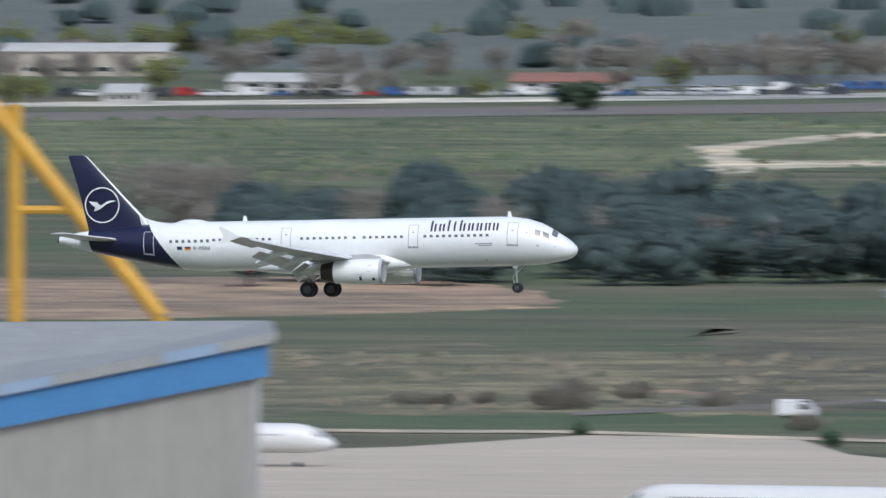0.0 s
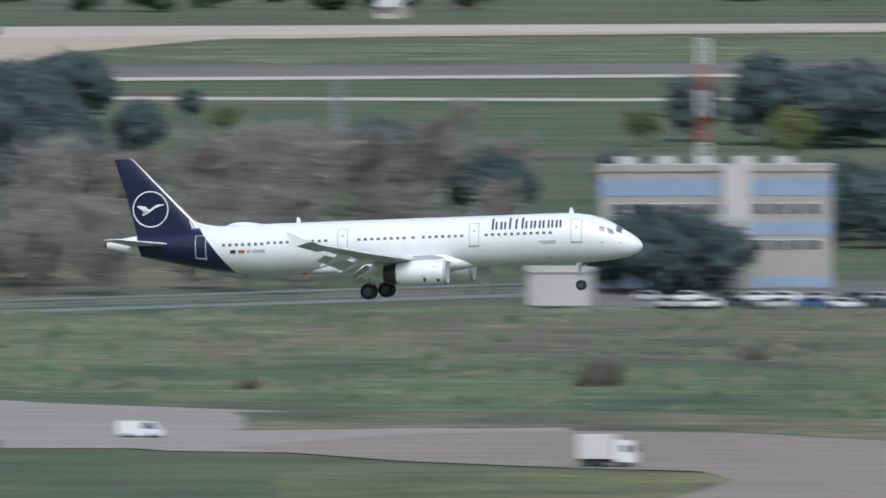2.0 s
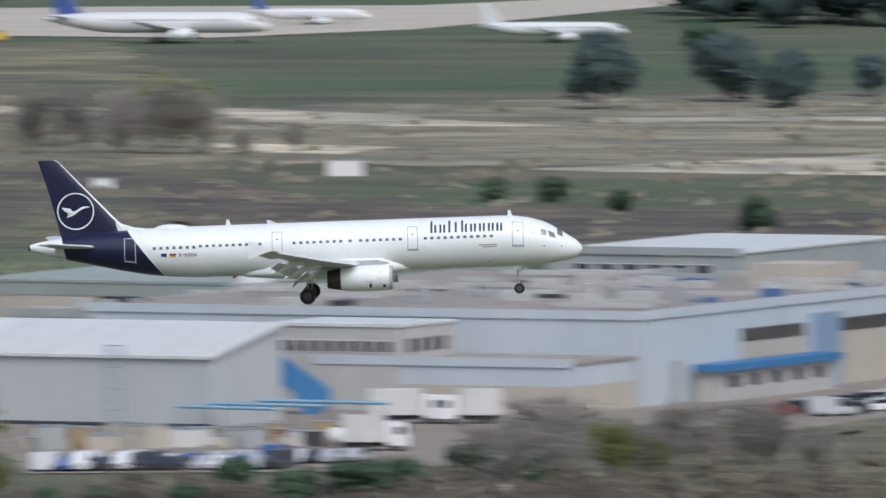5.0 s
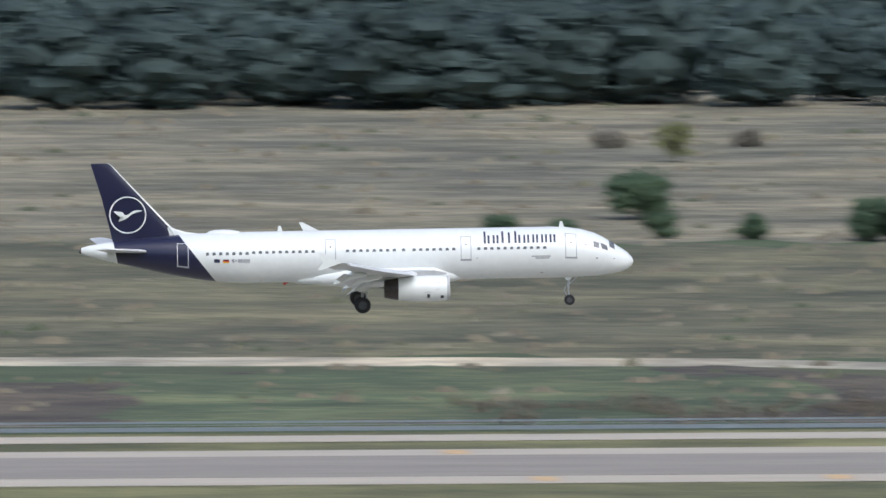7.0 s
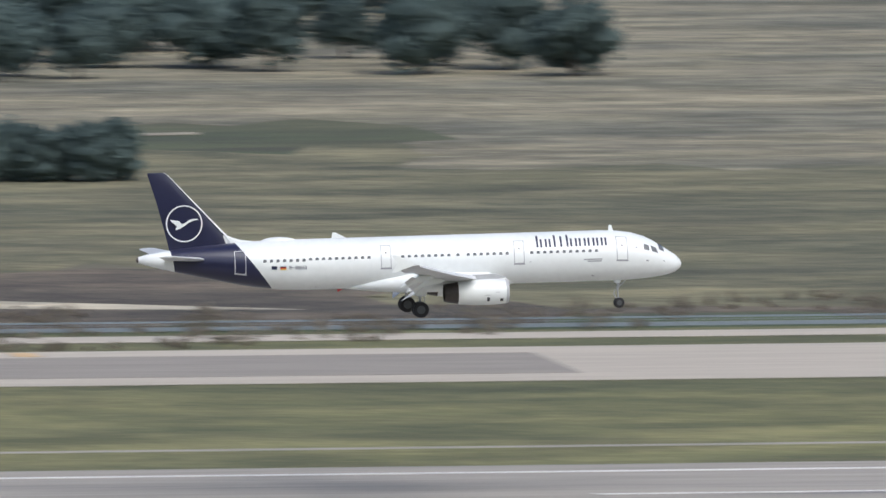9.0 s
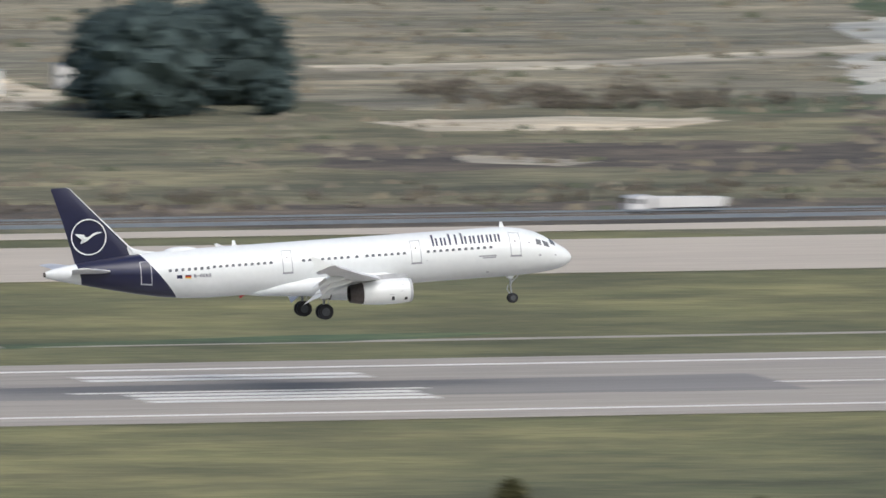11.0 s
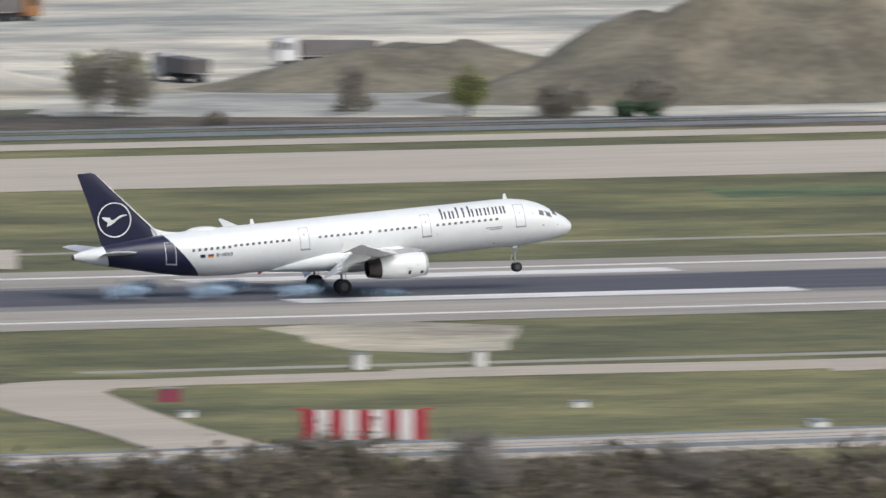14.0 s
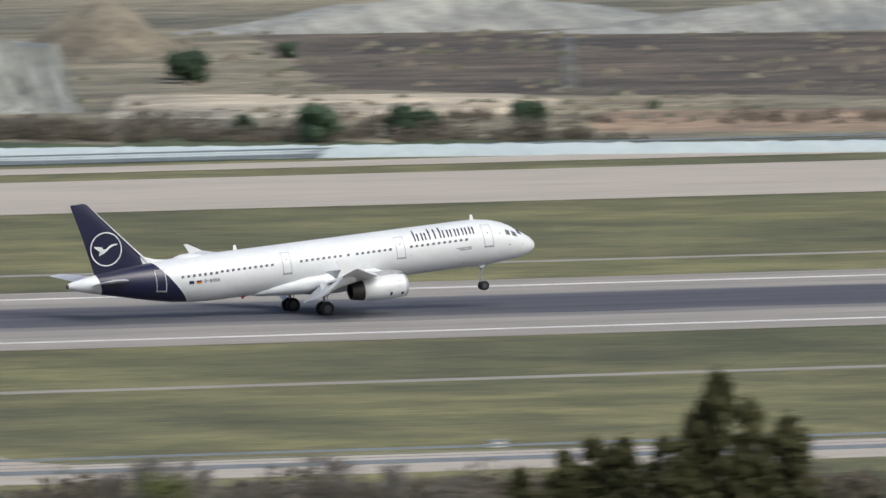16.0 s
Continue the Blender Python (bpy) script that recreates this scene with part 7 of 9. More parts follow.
fence((-60, 2024), (1500, 2024), 0.95, 12.0, "blue-grey airfield fence with posts and rails")
fence(*[(470.8, 1571.7), (600.6, 1581.4)], 1.2, 10.0, "low dark steel barrier beside the service road")
fence(*[(605.3, 1585.3), (779.5, 1584.6)], 1.3, 10.0, "low dark steel barrier beside the service road")
fence(*[(-247.8, 2866.9), (-174.0, 2831.2)], 1.6, 12.0, "low pale fence along a road")
fence(*[(-524.2, 2774.3), (-466.4, 2833.0)], 1.8, 12.0, "low pale fence across the field")

SHEETWHITE = mat("pale_sheeting", (0.52, 0.60, 0.61), 0.6, size=4, stretch=(1, 1, 1), second=(0.40, 0.48, 0.49))
bar = [(831.2, 2036.7)][0], [(934.8, 2002.8)][0]
sheeting = empty("sheet_barrier", Matrix.Translation((bar[0][0], bar[0][1], 0)) @ pose(0, 0, 0, 0, 0, math.degrees(math.atan2(bar[1][1] - bar[0][1], bar[1][0] - bar[0][0]))), "long low barrier of pale blue-white sheeting", "barrier")
for i in range(28):
    bm = bmesh.new()
    w = math.hypot(bar[1][0] - bar[0][0], bar[1][1] - bar[0][1]) / 28
    rings = []
    for k in range(5):
        xx = w * (i + k / 4)
        hh = 1.25 + 0.22 * noise.noise(Vector((xx * 0.6, 0, 0)))
        rings.append([(xx, -0.9, 0), (xx, -0.5, hh * 0.7), (xx, 0, hh), (xx, 0.5, 0)])
    part("sheet", loft(bm, rings), SHEETWHITE, sheeting)

# ---- masts and signs ----
POLEGREY = mat("pale_pole", (0.46, 0.47, 0.46), 0.5, vary=0.15, size=2)
MASTRED = mat("mast_red", (0.42, 0.13, 0.10), 0.6, vary=0.2, size=1)
MASTWHITE = mat("mast_white", (0.72, 0.72, 0.70), 0.6, vary=0.1, size=1)
BOARDRED = mat("board_red", (0.40, 0.035, 0.055), 0.5, vary=0.15, size=1)


def lattice(name, x, y, h, w, bands, label, taper=0.6, platforms=(), bar=0.032):
    """A square lattice mast: legs, struts and, where they show, platforms; bands alternate red and white."""
    ob = empty(name, Matrix.Translation((x, y, 0)), label, "mast")
    n = max(1, bands)
    for k in range(n):
        z0, z1 = h * k / n, h * (k + 1) / n
        w0, w1 = (w * (1 - (1 - taper) * q / h) / 2 for q in (z0, z1))
        bm = bmesh.new()
        cs = ((-1, -1), (1, -1), (1, 1), (-1, 1))
        r = max(0.025, w * bar)
        steps = max(1, int((z1 - z0) / max(1.0, w * 1.1)))
        for s in range(steps):
            f0, f1 = s / steps, (s + 1) / steps
            za, zb = z0 + (z1 - z0) * f0, z0 + (z1 - z0) * f1
            wa, wb = w0 + (w1 - w0) * f0, w0 + (w1 - w0) * f1
            for i in range(4):
                a, b = cs[i], cs[(i + 1) % 4]
                rod(bm, (a[0] * wa, a[1] * wa, za), (a[0] * wb, a[1] * wb, zb), r, n=5)
                rod(bm, (a[0] * wa, a[1] * wa, za), (b[0] * wb, b[1] * wb, zb), r * 0.6, n=4)
                rod(bm, (b[0] * wa, b[1] * wa, za), (a[0] * wb, a[1] * wb, zb), r * 0.6, n=4)
                rod(bm, (a[0] * wb, a[1] * wb, zb), (b[0] * wb, b[1] * wb, zb), r * 0.6, n=4)
        part("mast_section", bm, (MASTWHITE, MASTRED)[k % 2] if bands > 1 else POSTMETAL, ob)
    for z, s in platforms:
        bm = boxed(-s, s, -s, s, z, z + 0.35)
        for q in (-s, s):
            rod(bm, (q, -s, z + 1.3), (q, s, z + 1.3), 0.06, n=4)
            rod(bm, (-s, q, z + 1.3), (s, q, z + 1.3), 0.06, n=4)
        part("platform", bm, MASTWHITE, ob)
    return ob


def light_mast(x, y, h, label):
    ob = empty("light_mast", Matrix.Translation((x, y, 0)), label, "mast", "apron light masts")
    bm = bmesh.new()
    lathe(bm, [(0, 0.34), (h * 0.5, 0.28), (h, 0.2)], axis="z", n=14)
    part("pole", bm, POLEGREY, ob)
    bm = boxed(-1.6, 1.6, -0.8, 0.8, h, h + 0.25)
    for q in (-1.6, 1.6):
        rod(bm, (q, -0.8, h + 1.1), (q, 0.8, h + 1.1), 0.05, n=4)
    part("gallery", bm, POSTMETAL, ob)
    lamp = mesh_of("floodlight", boxed(-0.3, 0.3, -0.25, 0.25, -0.25, 0.25, 0.05), POSTMETAL)
    for i in range(5):
        shared("floodlight", lamp, ob, pose(-1.4 + 0.7 * i, -0.9, h + 0.7, 25, 0, 0))
    return ob


light_mast(-596.0, 2632.5, 19.5, "pale round steel apron light mast with floodlights")
light_mast(-538.3, 2574.2, 21.5, "pale round steel apron light mast with floodlights")
lattice("radio_mast", -365.1, 2977.0, 29, 2.1, 7, "tall red and white lattice radio mast with platforms", 0.8, ((4.5, 1.6), (13.5, 1.5), (19.5, 2.2), (23, 1.8)))
lattice("radio_mast", -375.5, 2972.8, 28, 1.0, 1, "tall grey lattice radio mast", 0.9, ((14, 1.0),))
lattice("radio_mast", -307.1, 2933.3, 26, 1.7, 1, "grey lattice mast beside the trees", 0.9)
lattice("radio_mast", -519.9, 3331.6, 20, 1.8, 5, "red and white lattice radio mast behind a building", 0.9)
lattice("radio_mast", -172.5, 2743.9, 9.0, 2.2, 1, "pale grey lattice post", 0.9)
lattice("radio_mast", -563.1, 3254.0, 16, 1.6, 1, "thin grey lattice post", 0.9)
lattice("approach_mast", 493.7, 1640.8, 14.6, 0.55, 5, "slender red and white lattice mast with a small cabinet", 0.8, ((5.0, 0.9),))
lattice("approach_mast", 426.6, 1641.9, 5.0, 0.55, 5, "short red and white lattice mast", 0.9)
lattice("approach_mast", 649.6, 1656.6, 8.0, 0.6, 4, "slender red and white lattice mast", 0.9, ((1.2, 0.9),))
lattice("quarry_post", 947.1, 2141.7, 5.6, 1.0, 1, "thin grey steel lattice post", 0.9)
jib = empty("crane_jib", Matrix.Translation((-362.7, 2831.2, 29)), "pale horizontal crane jib on a mast", "crane")
part("jib", boxed(-13, 13, -0.4, 0.4, -0.35, 0.35), MASTWHITE, jib)
part("jib_mast", rod(bmesh.new(), (5, 0, -29), (5, 0, 1.2), 0.28, n=8), POSTMETAL, jib)


def striped_board(x, y, w, h, z, n, label, legs):
    """A board of upright red and white fields on legs."""
    ob = empty("striped_board", Matrix.Translation((x, y, 0)) @ pose(0, 0, 0, 0, 0, -19), label, "board")
    for i in range(n):
        part("board_field", boxed(-w / 2 + w * i / n, -w / 2 + w * (i + 1) / n, -0.15, 0.15, z, z + h), BOARDRED if i % 2 == (n % 2 == 0) else MASTWHITE, ob)
    for i in range(legs):
        xx = -w / 2 + 0.3 + (w - 0.6) * i / max(1, legs - 1)
        part("leg", boxed(xx - 0.08, xx + 0.08, 0.15, 0.3, 0, z + h), POSTMETAL, ob)
    bm = rod(bmesh.new(), (-w / 2 - 2, -0.3, z - 0.1), (w / 2 + 3, -0.3, z - 0.1), 0.12, n=6)
    part("base_rail", bm, RAILBLUE, ob)
    for q in (-w / 2, w / 2):
        part("beacon", boxed(q - 0.4, q + 0.4, -0.2, 0.2, z + h, z + h + 0.16), REDLIGHT, ob)
    return ob


striped_board(549.7, 1594.8, 9.6, 2.3, 0.25, 9, "red and white striped board standing by the road", 4)
FADEDRED = mat("faded_red_panel", (0.36, 0.10, 0.13), 0.6, size=0.8, second=(0.50, 0.27, 0.28))
tower = lattice("board_tower", 486.1, 1535.0, 7.2, 4.3, 1, "grey steel frame tower carrying a red and white box", 0.95, (), 0.02)
for i in range(5):
    part("box_field", boxed(-2.3 + 0.92 * i, -1.38 + 0.92 * i, -2.1, 2.1, 7.2, 10.3), (FADEDRED, MASTWHITE)[i % 2], tower)
for side in (-2.75, 2.2):
    bm = bmesh.new()
    for x in (side, side + 0.55):
        rod(bm, (x, -2.35, 0), (x, -2.35, 7.2), 0.035, n=5)
    for k in range(17):
        rod(bm, (side, -2.35, 0.3 + 0.42 * k), (side + 0.55, -2.35, 0.3 + 0.42 * k), 0.04, n=5)
    part("ladder", bm, MASTWHITE, tower)


def cabinet(x, y, w, h, d, material, label, name="cabinet", z=0.0):
    ob = empty(name, Matrix.Translation((x, y, z)), label, name.replace("_", " "))
    part("body", boxed(-w / 2, w / 2, -d / 2, d / 2, 0, h, 0.04), material, ob)
    part("lid", boxed(-w / 2 - 0.06, w / 2 + 0.06, -d / 2 - 0.06, d / 2 + 0.06, h, h + 0.1), POSTMETAL, ob)
    return ob


DARKRED = mat("faded_red_board", (0.25, 0.03, 0.055), 0.6, vary=0.15)
SIGNRED = mat("sign_red", (0.25, 0.045, 0.08), 0.5, vary=0.1)
cabinet(551.2, 1646.4, 1.8, 1.1, 0.3, SIGNRED, "dark red airfield sign", "airfield_sign")
cabinet(669.9, 1645.2, 2.0, 1.1, 0.3, SIGNRED, "dark red airfield sign", "airfield_sign")
for q in ((578.6, 1679.6), (578.3, 1679.1), (588.5, 1678.7), (654.4, 1677.1)):
    cabinet(q[0], q[1], 0.9, 1.25, 0.8, MASTWHITE, "small white equipment cabinet in the grass", "equipment_cabinet")
for q in ((546.5, 1628.1), (578.9, 1627.6), (588.3, 1599.8), (588.1, 1598.0), (701.6, 1601.1)):
    cabinet(q[0], q[1], 1.2, 0.5, 0.8, MASTWHITE, "low white box in the grass", "marker_box")
for q in ((157.2, 1963.9), (157.7, 2011.0)):
    cabinet(q[0], q[1], 2.0, 0.55, 0.4, SPOIL, "low pale taxiway sign", "taxiway_sign")
cabinet(157.9, 1968.5, 3.4, 0.5, 0.4, BOARDRED, "red and white taxiway sign", "taxiway_sign")
# windsock
sock = empty("windsock", Matrix.Translation((513.0, 1863.5, 0)), "faded red and white windsock on a striped pole", "windsock")
for k in range(6):
    part("pole_section", rod(bmesh.new(), (0, 0, k * 0.75), (0, 0, k * 0.75 + 0.75), 0.16, n=8), (MASTRED, MASTWHITE)[k % 2], sock)
for k, m in enumerate((MASTRED, MASTWHITE, MASTRED)):
    bm = bmesh.new()
    lathe(bm, [(0, 0.55 - 0.1 * k), (-0.95, 0.45 - 0.1 * k)], n=14)
    for v in bm.verts:
        v.co += Vector((0.2 - 0.95 * k, 0, 4.3 - 0.12 * k))
    part("sock", bm, m, sock)

# ---- vehicles ----
CARPAINT = [mat("car_" + nm, c, 0.3, vary=0.05, coat=0.5) for nm, c in (("white", (0.75, 0.75, 0.75)), ("silver", (0.45, 0.46, 0.48)), ("dark", (0.05, 0.055, 0.065)), ("red", (0.35, 0.03, 0.03)), ("blue", (0.05, 0.11, 0.28)))]
GLASS = mat("dark_glass", (0.03, 0.035, 0.04), 0.08, vary=0.1)
TARP = mat("white_tarpaulin", (0.62, 0.61, 0.59), 0.7, size=2, second=(0.50, 0.49, 0.47))
CONTAINERBLUE = mat("container_blue", (0.13, 0.22, 0.36), 0.6, size=2, second=(0.10, 0.17, 0.28))
TRUCKGREY = mat("tipper_grey", (0.16, 0.15, 0.145), 0.6, vary=0.3)
TRUCKRED = mat("truck_red", (0.4, 0.05, 0.06), 0.5, vary=0.2)
TRUCKBLUE = mat("truck_blue", (0.09, 0.16, 0.32), 0.5, vary=0.2)
_tyre, _rim = wheel_mesh(0.33, 0.22)
_bigtyre, _bigrim = wheel_mesh(0.5, 0.3)


def car(x, y, turn, paint, kind="car"):
    ob = empty("van" if kind == "van" else "car", pose(x, y, 0, 0, 0, turn), {0: "white", 1: "silver grey", 2: "dark", 3: "red", 4: "blue"}[CARPAINT.index(paint)] + (" delivery van with dark windows" if kind == "van" else " passenger car with dark windows"), "car", "parked vehicles")
    if kind == "van":
        prof = [(-2.5, 0.35), (2.4, 0.35), (2.5, 0.9), (1.9, 1.1), (1.3, 1.95), (-2.4, 2.0), (-2.5, 1.8)]
        cab = [(1.85, 1.12), (1.32, 1.85), (0.5, 1.85), (0.4, 1.12)]
    else:
        prof = [(-2.1, 0.3), (2.1, 0.3), (2.15, 0.7), (1.1, 0.88), (0.4, 1.42), (-1.2, 1.45), (-1.9, 0.95), (-2.15, 0.85)]
        cab = [(0.98, 0.92), (0.36, 1.36), (-1.15, 1.38), (-1.7, 0.98)]
    bm = bmesh.new()
    plate(bm, [(p[0], -0.86, p[1]) for p in prof], 1.72, 1)
    bmesh.ops.bevel(bm, geom=bm.edges[:], offset=0.06, segments=2, affect="EDGES")
    part("body", bm, paint, ob)
    bm = bmesh.new()
    plate(bm, [(p[0], -0.875, p[1]) for p in cab], 1.75, 1)
    part("window_band", bm, GLASS, ob)
    for a in (-1.35, 1.35):
        for b in (-0.8, 0.8):
            shared("tyre", _tyre, ob, pose(a, b, 0.33))
            shared("rim", _rim, ob, pose(a, b, 0.33))
    return ob


def truck(x, y, turn, cab_paint, body_paint, ln, label, tipper=False):
    ob = empty("truck", pose(x, y, 0, 0, 0, turn), label, "truck", "parked trucks")
    bm = bmesh.new()
    plate(bm, [(p[0], -1.2, p[1]) for p in ((ln / 2 - 2.1, 0.6), (ln / 2, 0.6), (ln / 2, 1.7), (ln / 2 - 0.3, 2.95), (ln / 2 - 2.1, 3.05))], 2.4, 1)
    bmesh.ops.bevel(bm, geom=bm.edges[:], offset=0.08, segments=2, affect="EDGES")
    part("cab", bm, cab_paint, ob)
    part("windscreen", boxed(ln / 2 - 0.12, ln / 2 + 0.02, -1.05, 1.05, 1.75, 2.6), GLASS, ob)
    part("side_window", boxed(ln / 2 - 1.3, ln / 2 - 0.5, -1.22, 1.22, 1.75, 2.5), GLASS, ob)
    part("chassis", boxed(-ln / 2, ln / 2 - 0.2, -0.5, 0.5, 0.55, 0.95), SHADOWGREY, ob)
    if tipper:
        bm = bmesh.new()
        plate(bm, [(p[0], -1.25, p[1]) for p in ((-ln / 2, 1.1), (ln / 2 - 2.5, 1.1), (ln / 2 - 2.3, 2.7), (-ln / 2 - 0.3, 2.5))], 2.5, 1)
        part("tipper_body", bm, body_paint, ob)
    else:
        part("box_body", boxed(-ln / 2, ln / 2 - 2.3, -1.27, 1.27, 1.0, 3.6, 0.06), body_paint, ob)
    for a in (ln / 2 - 1.3, -ln / 2 + 1.0, -ln / 2 + 2.3):
        for b in (-1.0, 1.0):
            shared("tyre", _bigtyre, ob, pose(a, b, 0.5))
            shared("rim", _bigrim, ob, pose(a, b, 0.5))
    return ob


def car_row(a, b, n, seed, turn=0.0, van=0.15):
    rnd = random.Random(seed)
    for i in range(n):
        f = (i + 0.5 + rnd.uniform(-0.15, 0.15)) / n
        car(a[0] + (b[0] - a[0]) * f, a[1] + (b[1] - a[1]) * f, turn + rnd.choice((0, 180)) + rnd.uniform(-4, 4), rnd.choice((CARPAINT[0],) * 4 + (CARPAINT[1],) * 4 + (CARPAINT[2],) * 5 + (CARPAINT[3], CARPAINT[4])), "van" if rnd.random() < van else "car")


car_row(*[(-448.8, 2820.9), (-361.6, 2814.6)], 20, 1)
car_row(*[(-443.8, 2798.9), (-359.7, 2800.0)], 18, 2)
car_row(*[(-121.4, 2112.3), (-106.3, 2115.7)], 7, 3, 70)
car_row(*[(-105.4, 2119.8), (-91.4, 2123.3)], 8, 4, 75)
car_row(*[(-54.6, 2208.1), (-28.4, 2268.0)], 15, 5, 15)
car_row(*[(-49.0, 2206.0), (-26.0, 2258.0)], 11, 6, 15)
car_row(*[(-121.5, 2108.3), (-97.8, 2111.8)], 13, 7, 70)
car_row(*[(-1155.1, 4328.1), (-994.8, 4348.6)], 34, 8, 0, 0.4)
car_row(*[(-1034.7, 4373.3), (-906.2, 4435.1)], 26, 9, 0, 0.3)
car_row(*[(-954.9, 4410.4), (-844.7, 4450.8)], 24, 10, 0, 0.3)
for q, p, k in (((-147.3, 2172.0), 0, "van"), ((-142.0, 2176.2), 0, "van"), ((-146.3, 2155.3), 0, "car"), ((-165.3, 2152.2), 4, "car"), ((-165.3, 2150.9), 4, "car"), ((-158.2, 2172.2), 3, "car"), ((-635.2, 2746.8), 0, "van"), ((-637.6, 2757.3), 0, "van")):
    car(q[0], q[1], 5, CARPAINT[p], k)
for x in range(5):
    truck(-196.0 + 5.0 * x, 2322.0 + (x * 5) % 7 - 0.6 * x, 172 + (x * 7) % 9, CARPAINT[0], TARP, 7.6, "white box truck parked in a row")
for x in range(3):
    truck(-175.0 + 6.2 * x, 2227.0 + (x * 4) % 5 + 1.5 * x, 174 + 3 * x, CARPAINT[0], TARP, 6.8, "white box truck parked in a row")
for q, tn, ln in (((-218.4, 2312.9), 0, 7.2), ((-207.1, 2312.8), -80, 7.5), ((-156.4, 2171.5), 0, 6.5), ((-156.3, 2176.5), 0, 6.2), ((-90.0, 2196.0), 5, 7.5), ((-83.8, 2195.7), 185, 6.5), ((-90.9, 2144.2), 0, 6.5), ((-379.7, 2365.1), 0, 6.2), ((-81.9, 2444.0), 0, 6.0)):
    truck(q[0], q[1], tn, CARPAINT[0], TARP, ln, "white box truck standing in the yard")
truck(737.9, 2153.3, 180, CARPAINT[0], TRUCKGREY, 10.5, "white tipper truck with a grey body in the quarry", True)
truck(713.0, 2125.8, 100, CARPAINT[1], TRUCKGREY, 8.0, "grey tipper truck in the quarry", True)
truck(677.1, 2094.5, -80, CARPAINT[0], TRUCKBLUE, 8.0, "white and blue truck in the quarry")
truck(720.6, 2246.2, -85, TRUCKRED, TRUCKGREY, 8.0, "red tipper truck in the quarry", True)
truck(723.6, 2244.9, -85, CARPAINT[1], TRUCKGREY, 8.0, "grey tipper truck in the quarry", True)
truck(738.3, 2258.1, 10, mat("digger_orange", (0.35, 0.17, 0.07), 0.6), TRUCKGREY, 6.0, "orange tipper truck in the quarry", True)
ramp_truck = truck(470.8, 2034.2, 185, CARPAINT[0], MASTWHITE, 9.5, "white flat truck with a raised cab by the fence", True)
ramp_truck.scale = (1, 1, 0.62)

VAN = [(-449.3, 2430.7), (-426.2, 2414.8)]
moving_van = car(VAN[0][0], VAN[0][1], -3, CARPAINT[0], "van")

# ---- buildings ----
WALLWHITE = mat("white_wall", (0.50, 0.49, 0.465), 0.85, size=3, stretch=(1, 1, 3), second=(0.40, 0.39, 0.37))
WALLGREY = mat("grey_cladding", (0.385, 0.40, 0.395), 0.6, size=4, stretch=(1, 1, 3), second=(0.305, 0.32, 0.32))
WALLBEIGE = mat("beige_wall", (0.50, 0.455, 0.38), 0.85, size=3, stretch=(1, 1, 3), second=(0.41, 0.37, 0.31))
ROOFPALE = mat("pale_sheet_roof", (0.52, 0.525, 0.50), 0.75, size=5, second=(0.40, 0.405, 0.39))
ROOFGREEN = mat("grey_green_roof", (0.33, 0.37, 0.345), 0.85, size=5, second=(0.26, 0.29, 0.27))
ROOFBROWN = mat("gravel_roof", (0.36, 0.32, 0.28), 0.9, size=3, second=(0.24, 0.215, 0.19))
TILE = mat("red_tile_roof", (0.30, 0.15, 0.11), 0.8, size=1, second=(0.22, 0.11, 0.08))
BLUECLAD = mat("blue_cladding", (0.06, 0.20, 0.42), 0.55, size=3, second=(0.045, 0.15, 0.34))
BLUEGLASS = mat("blue_panel", (0.27, 0.36, 0.48), 0.35, size=3, second=(0.21, 0.29, 0.41))
PANELGREY = mat("hangar_panel", (0.48, 0.475, 0.45), 0.6, size=2, stretch=(1, 1, 5), second=(0.4, 0.395, 0.375))
CRANEYELLOW = mat("crane_yellow", (0.62, 0.36, 0.04), 0.5, size=1, second=(0.5, 0.28, 0.03))


def building(x, y, w, h, depth, turn, wall, roof, label, name="building", gable=0.0, eave=0.35, windows=(), bands=(), parapet=True):
    """A block with its front at y; windows: rows of (z, height, count, x0, x1); bands: (z0, z1, material)."""
    ob = empty(name, pose(x, y, 0, 0, 0, turn), label, "building")
    part("wall", boxed(-w / 2, w / 2, 0, depth, -0.1, h), wall, ob)
    if gable:
        bm = bmesh.new()
        loft(bm, [[(q, -eave, h), (q, depth / 2, h + gable), (q, depth + eave, h), (q, depth + eave, h + 0.12), (q, depth / 2, h + gable + 0.25), (q, -eave, h + 0.2)] for q in (-w / 2 - eave, w / 2 + eave)])
        rf = part("roof", bm, roof, ob)
        for k in range(int(w / 6)):
            part("roof_seam", boxed(-w / 2 + 3 + 6 * k, -w / 2 + 3.12 + 6 * k, -eave, -eave + 0.1, h, h + 0.28), WALLGREY, rf)
    else:
        bm = boxed(-w / 2 - 0.15, w / 2 + 0.15, -0.15, depth + 0.15, h, h + 0.3)
        part("roof", bm, roof, ob)
        if parapet:
            bm = boxed(-w / 2 - 0.2, w / 2 + 0.2, -0.2, 0.1, h - 0.2, h + 0.7)
            part("parapet", bm, wall, ob)
    pane = None
    for z, hh, n, x0, x1 in windows:
        step = (x1 - x0) / n
        fr = mesh_of("window_frame", boxed(-step * 0.36, step * 0.36, -0.08, 0.02, 0, hh), MASTWHITE)
        gl = mesh_of("pane", boxed(-step * 0.31, step * 0.31, -0.11, -0.05, 0.08, hh - 0.08), GLASS)
        for i in range(n):
            win = shared("window", fr, ob, Matrix.Translation((x0 + step * (i + 0.5), 0, z)))
            shared("pane", gl, win, Matrix())
    for z0, z1, m in bands:
        part("band", boxed(-w / 2 - 0.06, w / 2 + 0.06, -0.06, depth + 0.06, z0, z1), m, ob)
    return ob


